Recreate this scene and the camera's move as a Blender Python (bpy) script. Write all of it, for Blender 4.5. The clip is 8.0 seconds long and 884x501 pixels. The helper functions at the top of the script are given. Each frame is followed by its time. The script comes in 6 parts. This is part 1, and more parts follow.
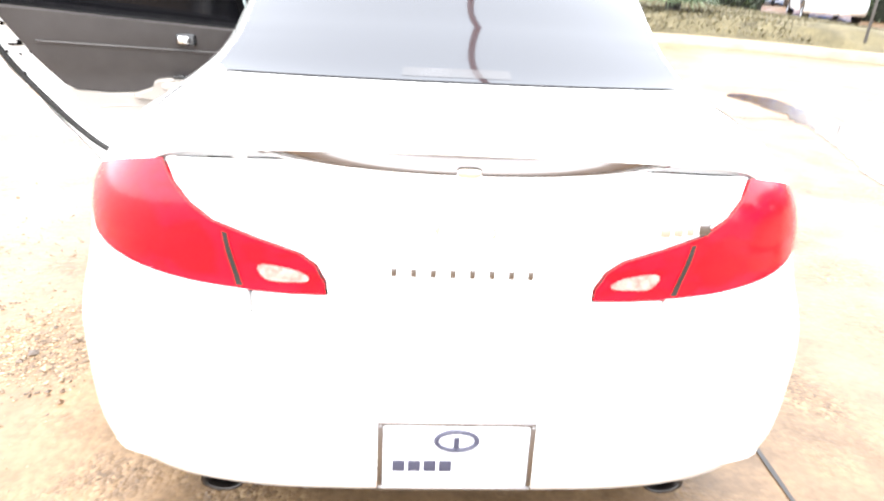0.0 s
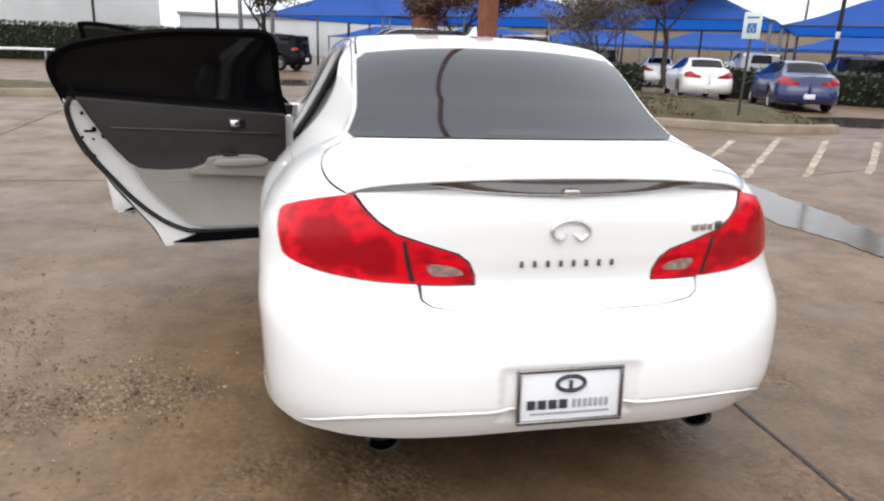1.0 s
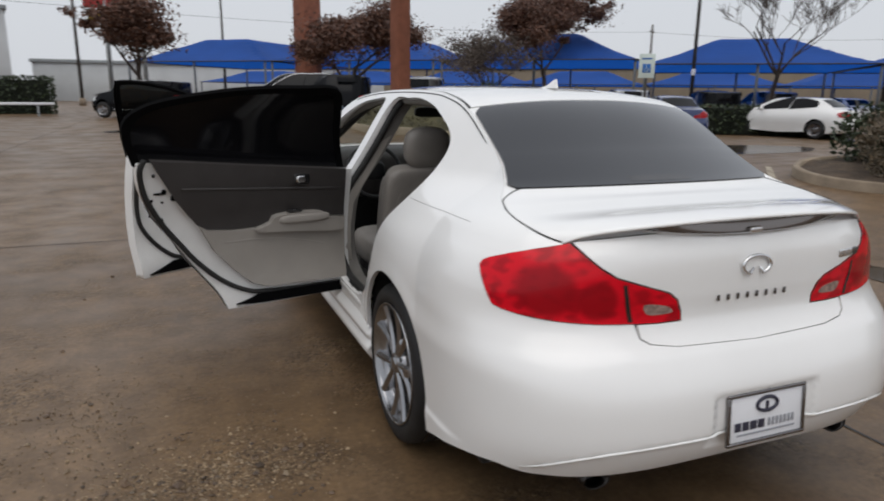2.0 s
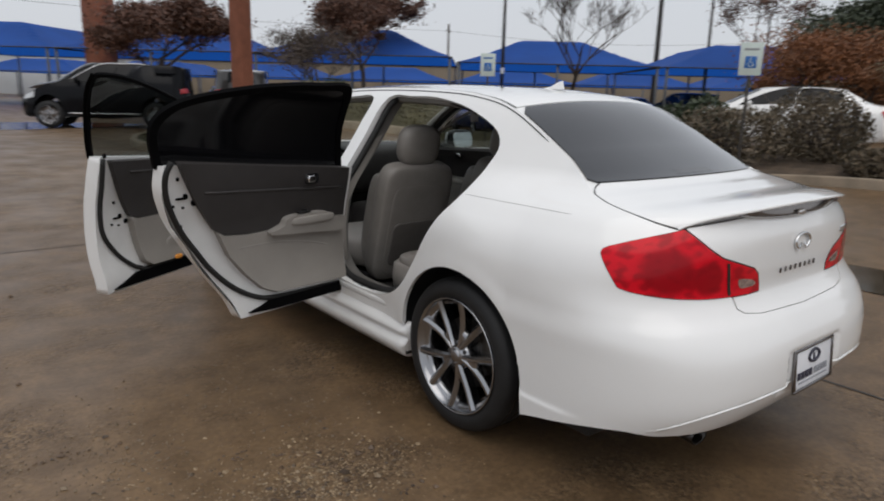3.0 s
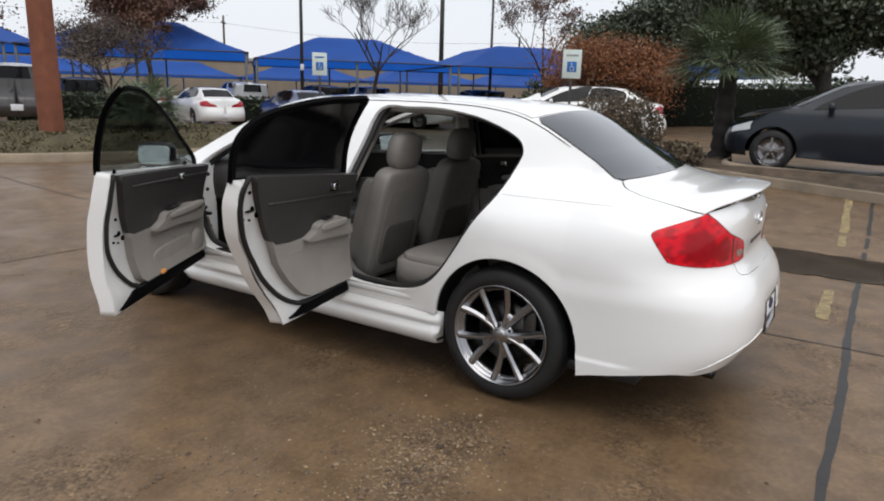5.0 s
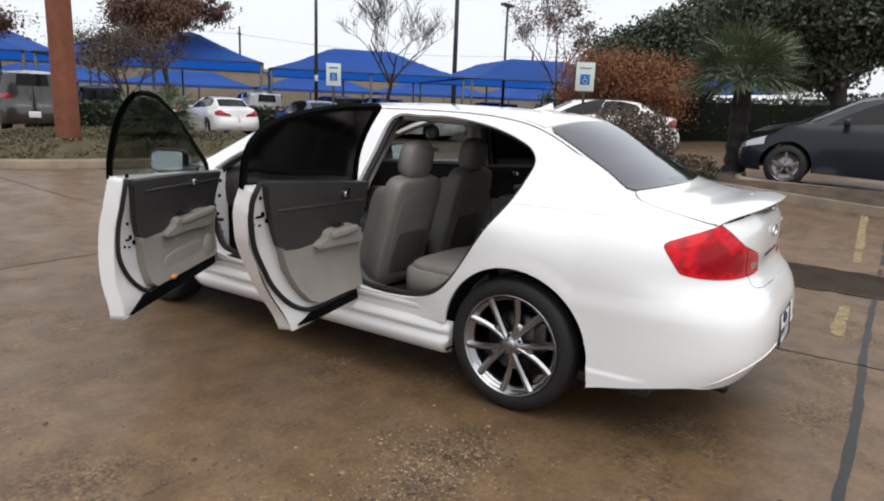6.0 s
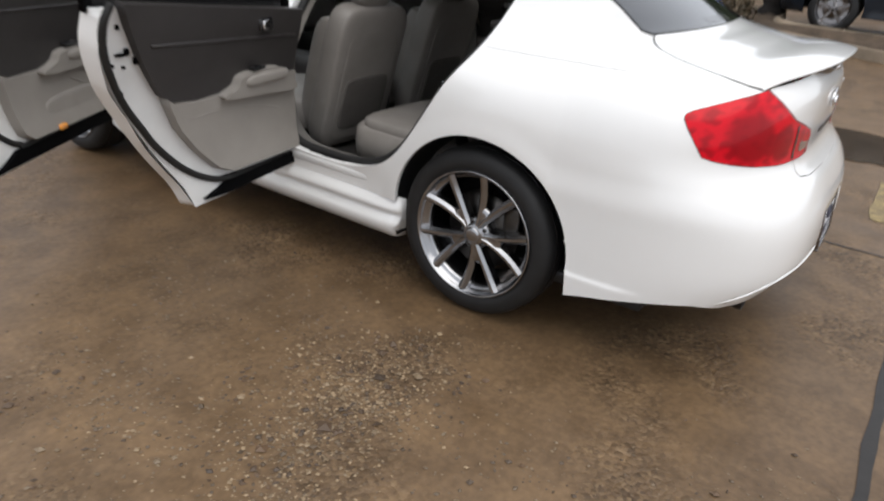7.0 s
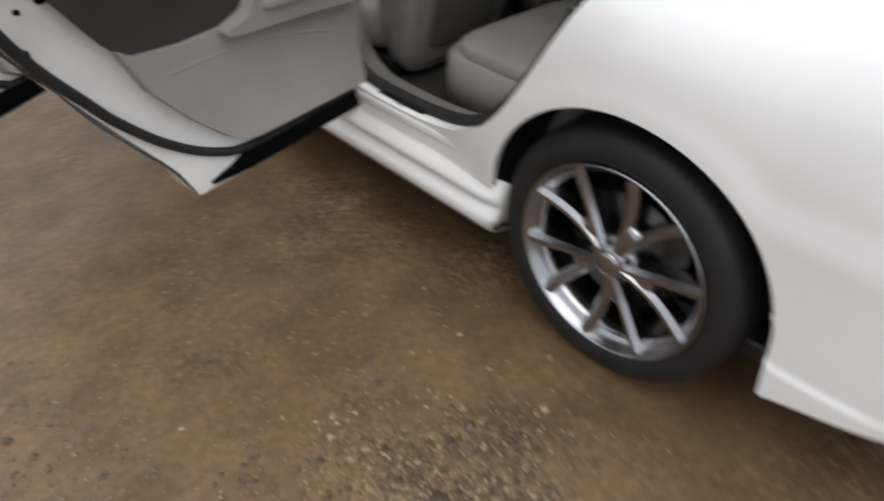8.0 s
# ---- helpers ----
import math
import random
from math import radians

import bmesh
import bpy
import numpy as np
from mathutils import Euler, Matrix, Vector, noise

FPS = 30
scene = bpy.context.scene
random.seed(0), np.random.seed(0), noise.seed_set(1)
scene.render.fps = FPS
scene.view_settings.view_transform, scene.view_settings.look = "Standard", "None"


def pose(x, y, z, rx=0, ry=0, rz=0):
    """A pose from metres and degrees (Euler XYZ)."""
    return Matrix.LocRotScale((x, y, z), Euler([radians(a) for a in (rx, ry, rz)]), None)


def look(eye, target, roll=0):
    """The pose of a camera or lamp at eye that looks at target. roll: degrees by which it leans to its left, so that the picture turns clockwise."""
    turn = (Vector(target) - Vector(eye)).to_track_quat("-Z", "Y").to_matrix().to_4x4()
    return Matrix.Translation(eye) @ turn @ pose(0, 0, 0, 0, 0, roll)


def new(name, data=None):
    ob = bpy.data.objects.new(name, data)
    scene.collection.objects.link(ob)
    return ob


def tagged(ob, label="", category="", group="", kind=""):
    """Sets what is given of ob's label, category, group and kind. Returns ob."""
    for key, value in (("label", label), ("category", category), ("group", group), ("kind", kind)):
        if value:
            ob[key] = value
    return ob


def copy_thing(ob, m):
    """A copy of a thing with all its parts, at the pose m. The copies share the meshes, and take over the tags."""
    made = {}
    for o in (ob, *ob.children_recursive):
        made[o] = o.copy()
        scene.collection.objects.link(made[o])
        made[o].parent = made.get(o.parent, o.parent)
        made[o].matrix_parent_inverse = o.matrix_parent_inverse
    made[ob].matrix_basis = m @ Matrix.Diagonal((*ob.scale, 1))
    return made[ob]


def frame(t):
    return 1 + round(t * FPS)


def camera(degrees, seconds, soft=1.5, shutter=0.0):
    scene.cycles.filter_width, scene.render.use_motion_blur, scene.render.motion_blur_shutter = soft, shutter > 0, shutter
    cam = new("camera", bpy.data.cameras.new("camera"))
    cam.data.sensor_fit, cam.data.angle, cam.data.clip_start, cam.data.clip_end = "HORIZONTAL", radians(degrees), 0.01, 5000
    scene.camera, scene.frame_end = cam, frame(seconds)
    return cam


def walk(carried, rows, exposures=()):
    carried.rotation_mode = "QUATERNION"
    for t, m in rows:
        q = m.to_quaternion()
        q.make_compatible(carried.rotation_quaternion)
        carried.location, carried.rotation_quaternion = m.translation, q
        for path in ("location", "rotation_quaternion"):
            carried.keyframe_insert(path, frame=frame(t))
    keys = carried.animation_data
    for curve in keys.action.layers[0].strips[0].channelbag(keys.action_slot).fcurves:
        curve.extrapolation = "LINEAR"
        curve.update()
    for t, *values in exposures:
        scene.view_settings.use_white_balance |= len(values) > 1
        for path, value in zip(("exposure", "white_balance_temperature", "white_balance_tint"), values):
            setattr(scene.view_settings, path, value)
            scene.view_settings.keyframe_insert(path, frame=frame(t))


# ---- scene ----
cam = camera(66.9, 8.0, soft=1.9, shutter=0.4)
PATH = [
    (0, (-0.124, -1.098, 1.398), (-0.002, 0.726, 0.585), 3.2),
    (0.2, (-0.16, -1.287, 1.351), (-0.026, 0.578, 0.642), 3.2),
    (0.5, (-0.338, -1.521, 1.376), (-0.098, 0.349, 0.708), 2.2),
    (1, (-0.727, -1.628, 1.391), (-0.336, 0.248, 0.817), 2.1),
    (1.5, (-1.204, -1.502, 1.417), (-0.668, 0.362, 0.927), 0.9),
    (1.7, (-1.387, -1.483, 1.415), (-0.773, 0.363, 0.952), 0.9),
    (2.8, (-2.431, -1.069, 1.441), (-1.323, 0.527, 0.969), 0.8),
    (3, (-2.601, -0.982, 1.421), (-1.38, 0.533, 0.962), 1.5),
    (3.5, (-3.001, -0.716, 1.456), (-1.625, 0.657, 0.986), 1.7),
    (4, (-3.223, -0.407, 1.45), (-1.733, 0.834, 0.957), 0.4),
    (4.5, (-3.527, -0.369, 1.473), (-1.93, 0.727, 0.975), 0.7),
    (4.7, (-3.602, -0.371, 1.475), (-1.976, 0.69, 0.993), 1.2),
    (5.8, (-3.641, -0.392, 1.464), (-2.016, 0.702, 1.063), 2.2),
    (6, (-3.613, -0.372, 1.455), (-1.99, 0.717, 1.032), 2.2),
    (6.5, (-3.295, -0.324, 1.376), (-1.692, 0.747, 0.843), 4.2),
    (7, (-2.863, -0.149, 1.380), (-1.367, 0.854, 0.510), 4.3),
    (7.5, (-2.489, 0.130, 1.352), (-1.060, 1.061, 0.307), 4.8),
    (7.8, (-2.172, 0.301, 1.308), (-0.899, 1.300, 0.133), 2.0),
    (8, (-1.963, 0.413, 1.342), (-0.924, 1.577, 0.091), -0.7),
]
walk(cam, [(t, look(eye, target, roll)) for t, eye, target, roll in PATH],
     [(0.0, 3.0), (0.2, 2.55), (0.5, 1.92), (0.8, 1.05), (1.0, 0.82), (1.5, 0.1), (1.7, -0.1), (3.0, -0.18), (3.5, -0.18), (4.0, 0.1), (4.5, 0.2), (6.0, 0.4), (7.0, 0.4), (8.0, 0.35)])

# ---- light: an overcast day ----
world = bpy.data.worlds.new("overcast_sky")
scene.world = world
world.use_nodes = True
wn, wl = world.node_tree.nodes, world.node_tree.links
sky = wn.new("ShaderNodeTexSky")
sky.sky_type, sky.sun_disc = "NISHITA", False
sky.sun_elevation, sky.sun_rotation = radians(69), radians(207)
sky.air_density, sky.dust_density, sky.ozone_density = 1.0, 6.0, 1.0
grey_sky = wn.new("ShaderNodeMixRGB")
grey_sky.inputs[0].default_value = 0.8
grey_sky.inputs[2].default_value = (10.5, 10.9, 11.6, 1)
wl.new(sky.outputs[0], grey_sky.inputs[1])
wl.new(grey_sky.outputs[0], wn["Background"].inputs[0])
wn["Background"].inputs[1].default_value = 0.082
sun_data = bpy.data.lights.new("sun", "SUN")
sun_data.energy, sun_data.angle, sun_data.color = 1.25, radians(70), (1.0, 0.97, 0.93)
sun = new("sun", sun_data)
sun.matrix_world = look((-4, -8, 24), (0, 0, 0))


# ---- materials ----
def material(name, colour, rough=0.5, metal=0.0, vary=0.0, scale=6.0, grain=0.0, grain_scale=200.0, bump=0.0, bump_scale=60.0, bump_dist=0.002,
             coat=0.0, coat_rough=0.03, transmission=0.0, ior=1.45, per_object=0.0, second=None, rough_vary=0.0, alpha=1.0):
    """A node material: a base colour with stains (vary, scale), grain (grain, grain_scale), relief and an uneven gloss."""
    mat = bpy.data.materials.new(name)
    mat.use_nodes = True
    n, l = mat.node_tree.nodes, mat.node_tree.links
    b = n["Principled BSDF"]
    b.inputs["Roughness"].default_value, b.inputs["Metallic"].default_value = rough, metal
    b.inputs["Coat Weight"].default_value, b.inputs["Coat Roughness"].default_value = coat, coat_rough
    b.inputs["Transmission Weight"].default_value, b.inputs["IOR"].default_value = transmission, ior
    b.inputs["Alpha"].default_value = alpha
    b.inputs["Base Color"].default_value = (*colour, 1)
    where = n.new("ShaderNodeTexCoord")
    last = None
    if vary or second:
        stain = n.new("ShaderNodeTexNoise")
        stain.inputs["Scale"].default_value, stain.inputs["Detail"].default_value = scale, 6
        l.new(where.outputs["Object"], stain.inputs["Vector"])
        ramp = n.new("ShaderNodeValToRGB")
        ramp.color_ramp.elements[0].position, ramp.color_ramp.elements[1].position = 0.32, 0.68
        other = second if second else tuple(c * (1 - vary) for c in colour)
        ramp.color_ramp.elements[0].color = (*other, 1)
        ramp.color_ramp.elements[1].color = (*[min(1, c * (1 + vary * 0.4)) for c in colour], 1)
        l.new(stain.outputs[0], ramp.inputs[0])
        last = ramp.outputs[0]
        if rough_vary:
            rr = n.new("ShaderNodeMapRange")
            rr.inputs["To Min"].default_value, rr.inputs["To Max"].default_value = max(0.02, rough - rough_vary), min(1, rough + rough_vary)
            l.new(stain.outputs[0], rr.inputs["Value"])
            l.new(rr.outputs[0], b.inputs["Roughness"])
    if grain:
        fine = n.new("ShaderNodeTexNoise")
        fine.inputs["Scale"].default_value, fine.inputs["Detail"].default_value = grain_scale, 3
        l.new(where.outputs["Object"], fine.inputs["Vector"])
        mix = n.new("ShaderNodeMixRGB")
        mix.blend_type = "MULTIPLY"
        mix.inputs[0].default_value = 1.0
        spread = n.new("ShaderNodeMapRange")
        spread.inputs["From Min"].default_value, spread.inputs["From Max"].default_value = 0.3, 0.7
        spread.inputs["To Min"].default_value, spread.inputs["To Max"].default_value = 1 - grain, 1 + grain
        l.new(fine.outputs[0], spread.inputs["Value"])
        if last is None:
            mix.inputs[1].default_value = (*colour, 1)
        else:
            l.new(last, mix.inputs[1])
        l.new(spread.outputs[0], mix.inputs[2])
        last = mix.outputs[0]
    if per_object:
        info = n.new("ShaderNodeObjectInfo")
        hsv = n.new("ShaderNodeHueSaturation")
        span = n.new("ShaderNodeMapRange")
        span.inputs["To Min"].default_value, span.inputs["To Max"].default_value = 1 - per_object, 1 + per_object
        l.new(info.outputs["Random"], span.inputs["Value"])
        l.new(span.outputs[0], hsv.inputs["Value"])
        if last is None:
            hsv.inputs["Color"].default_value = (*colour, 1)
        else:
            l.new(last, hsv.inputs["Color"])
        last = hsv.outputs[0]
    if last is not None:
        l.new(last, b.inputs["Base Color"])
    if bump:
        rough_noise = n.new("ShaderNodeTexNoise")
        rough_noise.inputs["Scale"].default_value, rough_noise.inputs["Detail"].default_value = bump_scale, 4
        l.new(where.outputs["Object"], rough_noise.inputs["Vector"])
        bn = n.new("ShaderNodeBump")
        bn.inputs["Strength"].default_value, bn.inputs["Distance"].default_value = bump, bump_dist
        l.new(rough_noise.outputs[0], bn.inputs["Height"])
        l.new(bn.outputs[0], b.inputs["Normal"])
    return mat


WHITE_PAINT = material("white_pearl_paint", (0.86, 0.86, 0.85), 0.32, vary=0.03, scale=2.5, coat=1.0, coat_rough=0.04, bump=0.05, bump_scale=900, bump_dist=0.0004)
JAMB_WHITE = material("door_jamb_white", (0.76, 0.76, 0.75), 0.38, vary=0.06, scale=9, coat=0.4)
TINT = material("dark_tinted_glass", (0.004, 0.004, 0.005), 0.08, ior=1.3)
REAR_GLASS = material("rear_window_glass", (0.008, 0.009, 0.013), 0.06, coat=0.8, coat_rough=0.02)
LIGHT_TINT = material("light_tinted_glass", (0.25, 0.28, 0.27), 0.02, transmission=1.0, ior=1.02, coat=0.6)
CLEAR_GLASS = material("clear_car_glass", (0.70, 0.78, 0.74), 0.02, transmission=1.0, ior=1.02, coat=0.6)
RUBBER = material("black_rubber", (0.018, 0.018, 0.018), 0.6, vary=0.25, scale=30, bump=0.2, bump_scale=300)
TYRE = material("tyre_rubber", (0.013, 0.013, 0.0135), 0.6, vary=0.3, scale=14, bump=0.3, bump_scale=260)
BLACK_PLASTIC = material("black_plastic", (0.016, 0.016, 0.017), 0.42, vary=0.2, scale=20, bump=0.15, bump_scale=500)
FRAME_BLACK = material("black_window_frame", (0.003, 0.003, 0.0035), 0.7, vary=0.2, scale=30, ior=1.12)
GLOSS_BLACK = material("gloss_black_trim", (0.010, 0.010, 0.011), 0.12, coat=0.6)
ALLOY = material("dark_chrome_alloy", (0.38, 0.38, 0.39), 0.22, 1.0, vary=0.18, scale=7, rough_vary=0.05)
CHROME = material("chrome", (0.75, 0.75, 0.76), 0.08, 1.0)
MIRROR = material("mirror_glass", (0.82, 0.86, 0.86), 0.03, 1.0)
DARK_CHROME = material("dark_chrome", (0.22, 0.21, 0.21), 0.18, 1.0)
SOOT_STEEL = material("sooty_steel", (0.06, 0.056, 0.054), 0.3, 1.0, vary=0.4, scale=20)
FINISHER = material("smoked_chrome", (0.21, 0.19, 0.18), 0.14, 1.0)
STEEL = material("brake_steel", (0.10, 0.095, 0.09), 0.4, 1.0, vary=0.3, scale=25)
TRIM_DARK = material("charcoal_door_vinyl", (0.040, 0.036, 0.035), 0.55, vary=0.12, scale=12, grain=0.15, grain_scale=500, bump=0.35, bump_scale=420, bump_dist=0.0008)
TRIM_STRIP = material("satin_trim_strip", (0.042, 0.038, 0.037), 0.35, vary=0.1, scale=12)
TRIM_LIGHT = material("stone_grey_vinyl", (0.31, 0.288, 0.262), 0.5, vary=0.08, scale=7, grain=0.05, grain_scale=500, bump=0.3, bump_scale=420, bump_dist=0.0008)
LEATHER = material("stone_grey_leather", (0.25, 0.231, 0.212), 0.42, vary=0.12, scale=8, grain=0.06, grain_scale=400, bump=0.45, bump_scale=300, bump_dist=0.001)
POCKET = material("grey_pocket_vinyl", (0.12, 0.11, 0.10), 0.6, vary=0.15, scale=12, grain=0.15, grain_scale=400)
LINER = material("grey_headliner", (0.24, 0.23, 0.21), 0.9, vary=0.05, scale=8, grain=0.1, grain_scale=700)
CARPET = material("dark_carpet", (0.035, 0.033, 0.031), 0.95, vary=0.2, scale=10, grain=0.4, grain_scale=700, bump=0.6, bump_scale=600)
JAMB_TRIM = material("grey_cloth_trim", (0.15, 0.142, 0.132), 0.8, vary=0.15, scale=12, grain=0.1, grain_scale=500)
PLATE_WHITE = material("plate_white", (0.78, 0.79, 0.82), 0.4, vary=0.03, scale=20)
PLATE_INK = material("plate_ink", (0.03, 0.03, 0.05), 0.5)
PLATE_GREY = material("plate_grey_ink", (0.30, 0.31, 0.34), 0.5)
REVERSE_LENS = material("clear_reverse_lens", (0.34, 0.24, 0.21), 0.1, vary=0.5, scale=60, coat=1.0)
HIGH_LAMP = material("grey_lamp_strip", (0.035, 0.034, 0.036), 0.12, vary=0.2, scale=20, coat=0.6)
AMBER = material("amber_reflector", (0.9, 0.35, 0.05), 0.2, coat=1.0)
from mathutils import geometry

def lerp_table(table, v):
    """Smooth reading of a short table of (v, value) pairs."""
    if v <= table[0][0]:
        return table[0][1]
    n = len(table)
    for i in range(n - 1):
        a, b = table[i], table[i + 1]
        if v <= b[0]:
            h = b[0] - a[0]
            d = (b[1] - a[1]) / h
            m0 = (b[1] - table[i - 1][1]) / (b[0] - table[i - 1][0]) if i > 0 else d
            m1 = (table[i + 2][1] - a[1]) / (table[i + 2][0] - a[0]) if i < n - 2 else d
            u = (v - a[0]) / h
            return ((1 + 2 * u) * (1 - u) ** 2 * a[1] + u * (1 - u) ** 2 * h * m0
                    + u * u * (3 - 2 * u) * b[1] + u * u * (u - 1) * h * m1)
    return table[-1][1]


def ease(u):
    u = min(1.0, max(0.0, u))
    return u * u * (3 - 2 * u)


# The saloon's skin. Its own axes: x to its right, y ahead from the tail, z up from the ground.
YC, YF, NOSE_ROUND = 0.75, 3.95, 2.4
REAR_AXLE, FRONT_AXLE, WHEEL_Z = 1.045, 3.895, 0.335
HALF_WIDTH = [(0.14, 0.815), (0.2, 0.84), (0.28, 0.858), (0.4, 0.874), (0.52, 0.884), (0.64, 0.886), (0.75, 0.879), (0.85, 0.86),
              (0.92, 0.832), (0.97, 0.80), (1.02, 0.765), (1.1, 0.716), (1.2, 0.66), (1.3, 0.606), (1.37, 0.562), (1.42, 0.52), (1.46, 0.47), (1.50, 0.415)]
TAIL_Y = [(0.14, 0.17), (0.2, 0.11), (0.26, 0.06), (0.33, 0.01), (0.4, -0.02), (0.5, -0.022), (0.58, -0.008), (0.66, 0.03), (0.71, 0.07),
          (0.76, 0.095), (0.85, 0.092), (0.95, 0.095), (1.0, 0.115), (1.05, 0.15)]
NOSE_Y = [(0.14, 4.60), (0.25, 4.70), (0.4, 4.745), (0.55, 4.74), (0.66, 4.70), (0.75, 4.60), (0.82, 4.45), (0.9, 4.2), (1.0, 4.05)]


def corner_power(z):
    return 3.2 + 0.45 * ease((0.82 - z) / 0.2)


def haunch(y, z):
    return 0.040 * math.exp(-((y - 1.02) / 0.34) ** 2) * math.exp(-((z - 0.88) / (0.13 if z > 0.88 else 0.24)) ** 2)


def half_width(y, z):
    w = lerp_table(HALF_WIDTH, z)
    w -= 0.115 * ease((1.35 - y) / 0.75) * ease((z - 1.0) / 0.13)
    w -= 0.03 * ease((y - 2.9) / 0.9) * ease((z - 0.95) / 0.2)
    w -= 0.012 * ease((1.0 - y) / 0.6) + 0.015 * ease((y - 3.2) / 1.0)
    # the haunch over the rear wheel, and the bumper's end standing out behind it
    w += haunch(y, z)
    w += 0.7 * max(0.0, 0.8855 - lerp_table(HALF_WIDTH, z)) * ease((1.3 - y) / 0.5) * ease((0.66 - z) / 0.1)
    for axle in (REAR_AXLE, FRONT_AXLE):
        r = math.hypot(y - axle, z - WHEEL_Z)
        w += 0.009 * (1 - ease((r - 0.395) / 0.075)) * ease((0.9 - z) / 0.3)
    # the side is drawn in between the wheels, low down
    w -= 0.018 * math.exp(-((z - 0.42) / 0.1) ** 2) * ease((y - 1.45) / 0.25) * ease((3.5 - y) / 0.25)
    return w


def skin(s, z):
    """A point of the near (left) side: s is y - YC along the flank, below 0 the way round the rear corner, past YF the way round the nose."""
    if 0 <= s <= YF - YC:
        y = YC + s
        return (-half_width(y, z), y, z)
    if s < 0:
        a, n, y0 = -s / 0.67, corner_power(z), YC
        d = YC - lerp_table(TAIL_Y, z)
        c, q = math.cos(a), math.sin(a)
        r = (abs(c) ** n + abs(q) ** n) ** (1 / n)
        return (-half_width(YC, z) * c / r, y0 - d * q / r, z)
    d = lerp_table(NOSE_Y, z) - YF
    a, n = min((s - (YF - YC)) / 0.75, math.pi / 2), NOSE_ROUND
    c, q = math.cos(a), math.sin(a)
    r = (abs(c) ** n + abs(q) ** n) ** (1 / n)
    return (-half_width(YF, z) * c / r, YF + d * q / r, z)


def s_at_x(x, z):
    """The way round the rear corner at which the skin is |x| from the middle."""
    u = min(1.0, abs(x) / half_width(YC, z))
    n = corner_power(z)
    return -0.67 * math.atan2((1 - u ** n) ** (1 / n), u)


def s_at_y(y, z):
    if y >= YC:
        return y - YC
    v = min(1.0, (YC - y) / (YC - lerp_table(TAIL_Y, z)))
    n = corner_power(z)
    return -0.67 * math.atan2(v, (1 - v ** n) ** (1 / n))


def spline(points, per=6, closed=False):
    """Points of a smooth curve through the given ones, open or closed."""
    pts = [Vector(p) for p in points]
    n, out = len(pts), []
    for i in range(n if closed else n - 1):
        p1, p2 = pts[i], pts[(i + 1) % n]
        p0 = pts[i - 1] if (i > 0 or closed) else p1 * 2 - p2
        p3 = pts[(i + 2) % n] if (i + 2 < n or closed) else p2 * 2 - p1
        for j in range(per):
            u = j / per
            out.append(0.5 * (2 * p1 + (p2 - p0) * u + (2 * p0 - 5 * p1 + 4 * p2 - p3) * u * u + (3 * p1 - p0 - 3 * p2 + p3) * u ** 3))
    if not closed:
        out.append(pts[-1].copy())
    return out


def straight(points, step):
    """Points at about the given step along a line through the given ones."""
    out = []
    for a, b in zip(points, points[1:]):
        a, b = Vector(a), Vector(b)
        k = max(1, int((b - a).length / step + 0.5))
        out += [a.lerp(b, j / k) for j in range(k)]
    out.append(Vector(points[-1]))
    return out


def inside(x, y, loops):
    """Whether a point lies within the loops (a later loop inside the first is a hole)."""
    odd = False
    for loop in loops:
        k = len(loop) - 1
        for i in range(len(loop)):
            (xi, yi), (xk, yk) = loop[i], loop[k]
            if (yi > y) != (yk > y) and x < (xk - xi) * (y - yi) / (yk - yi) + xi:
                odd = not odd
            k = i
    return odd


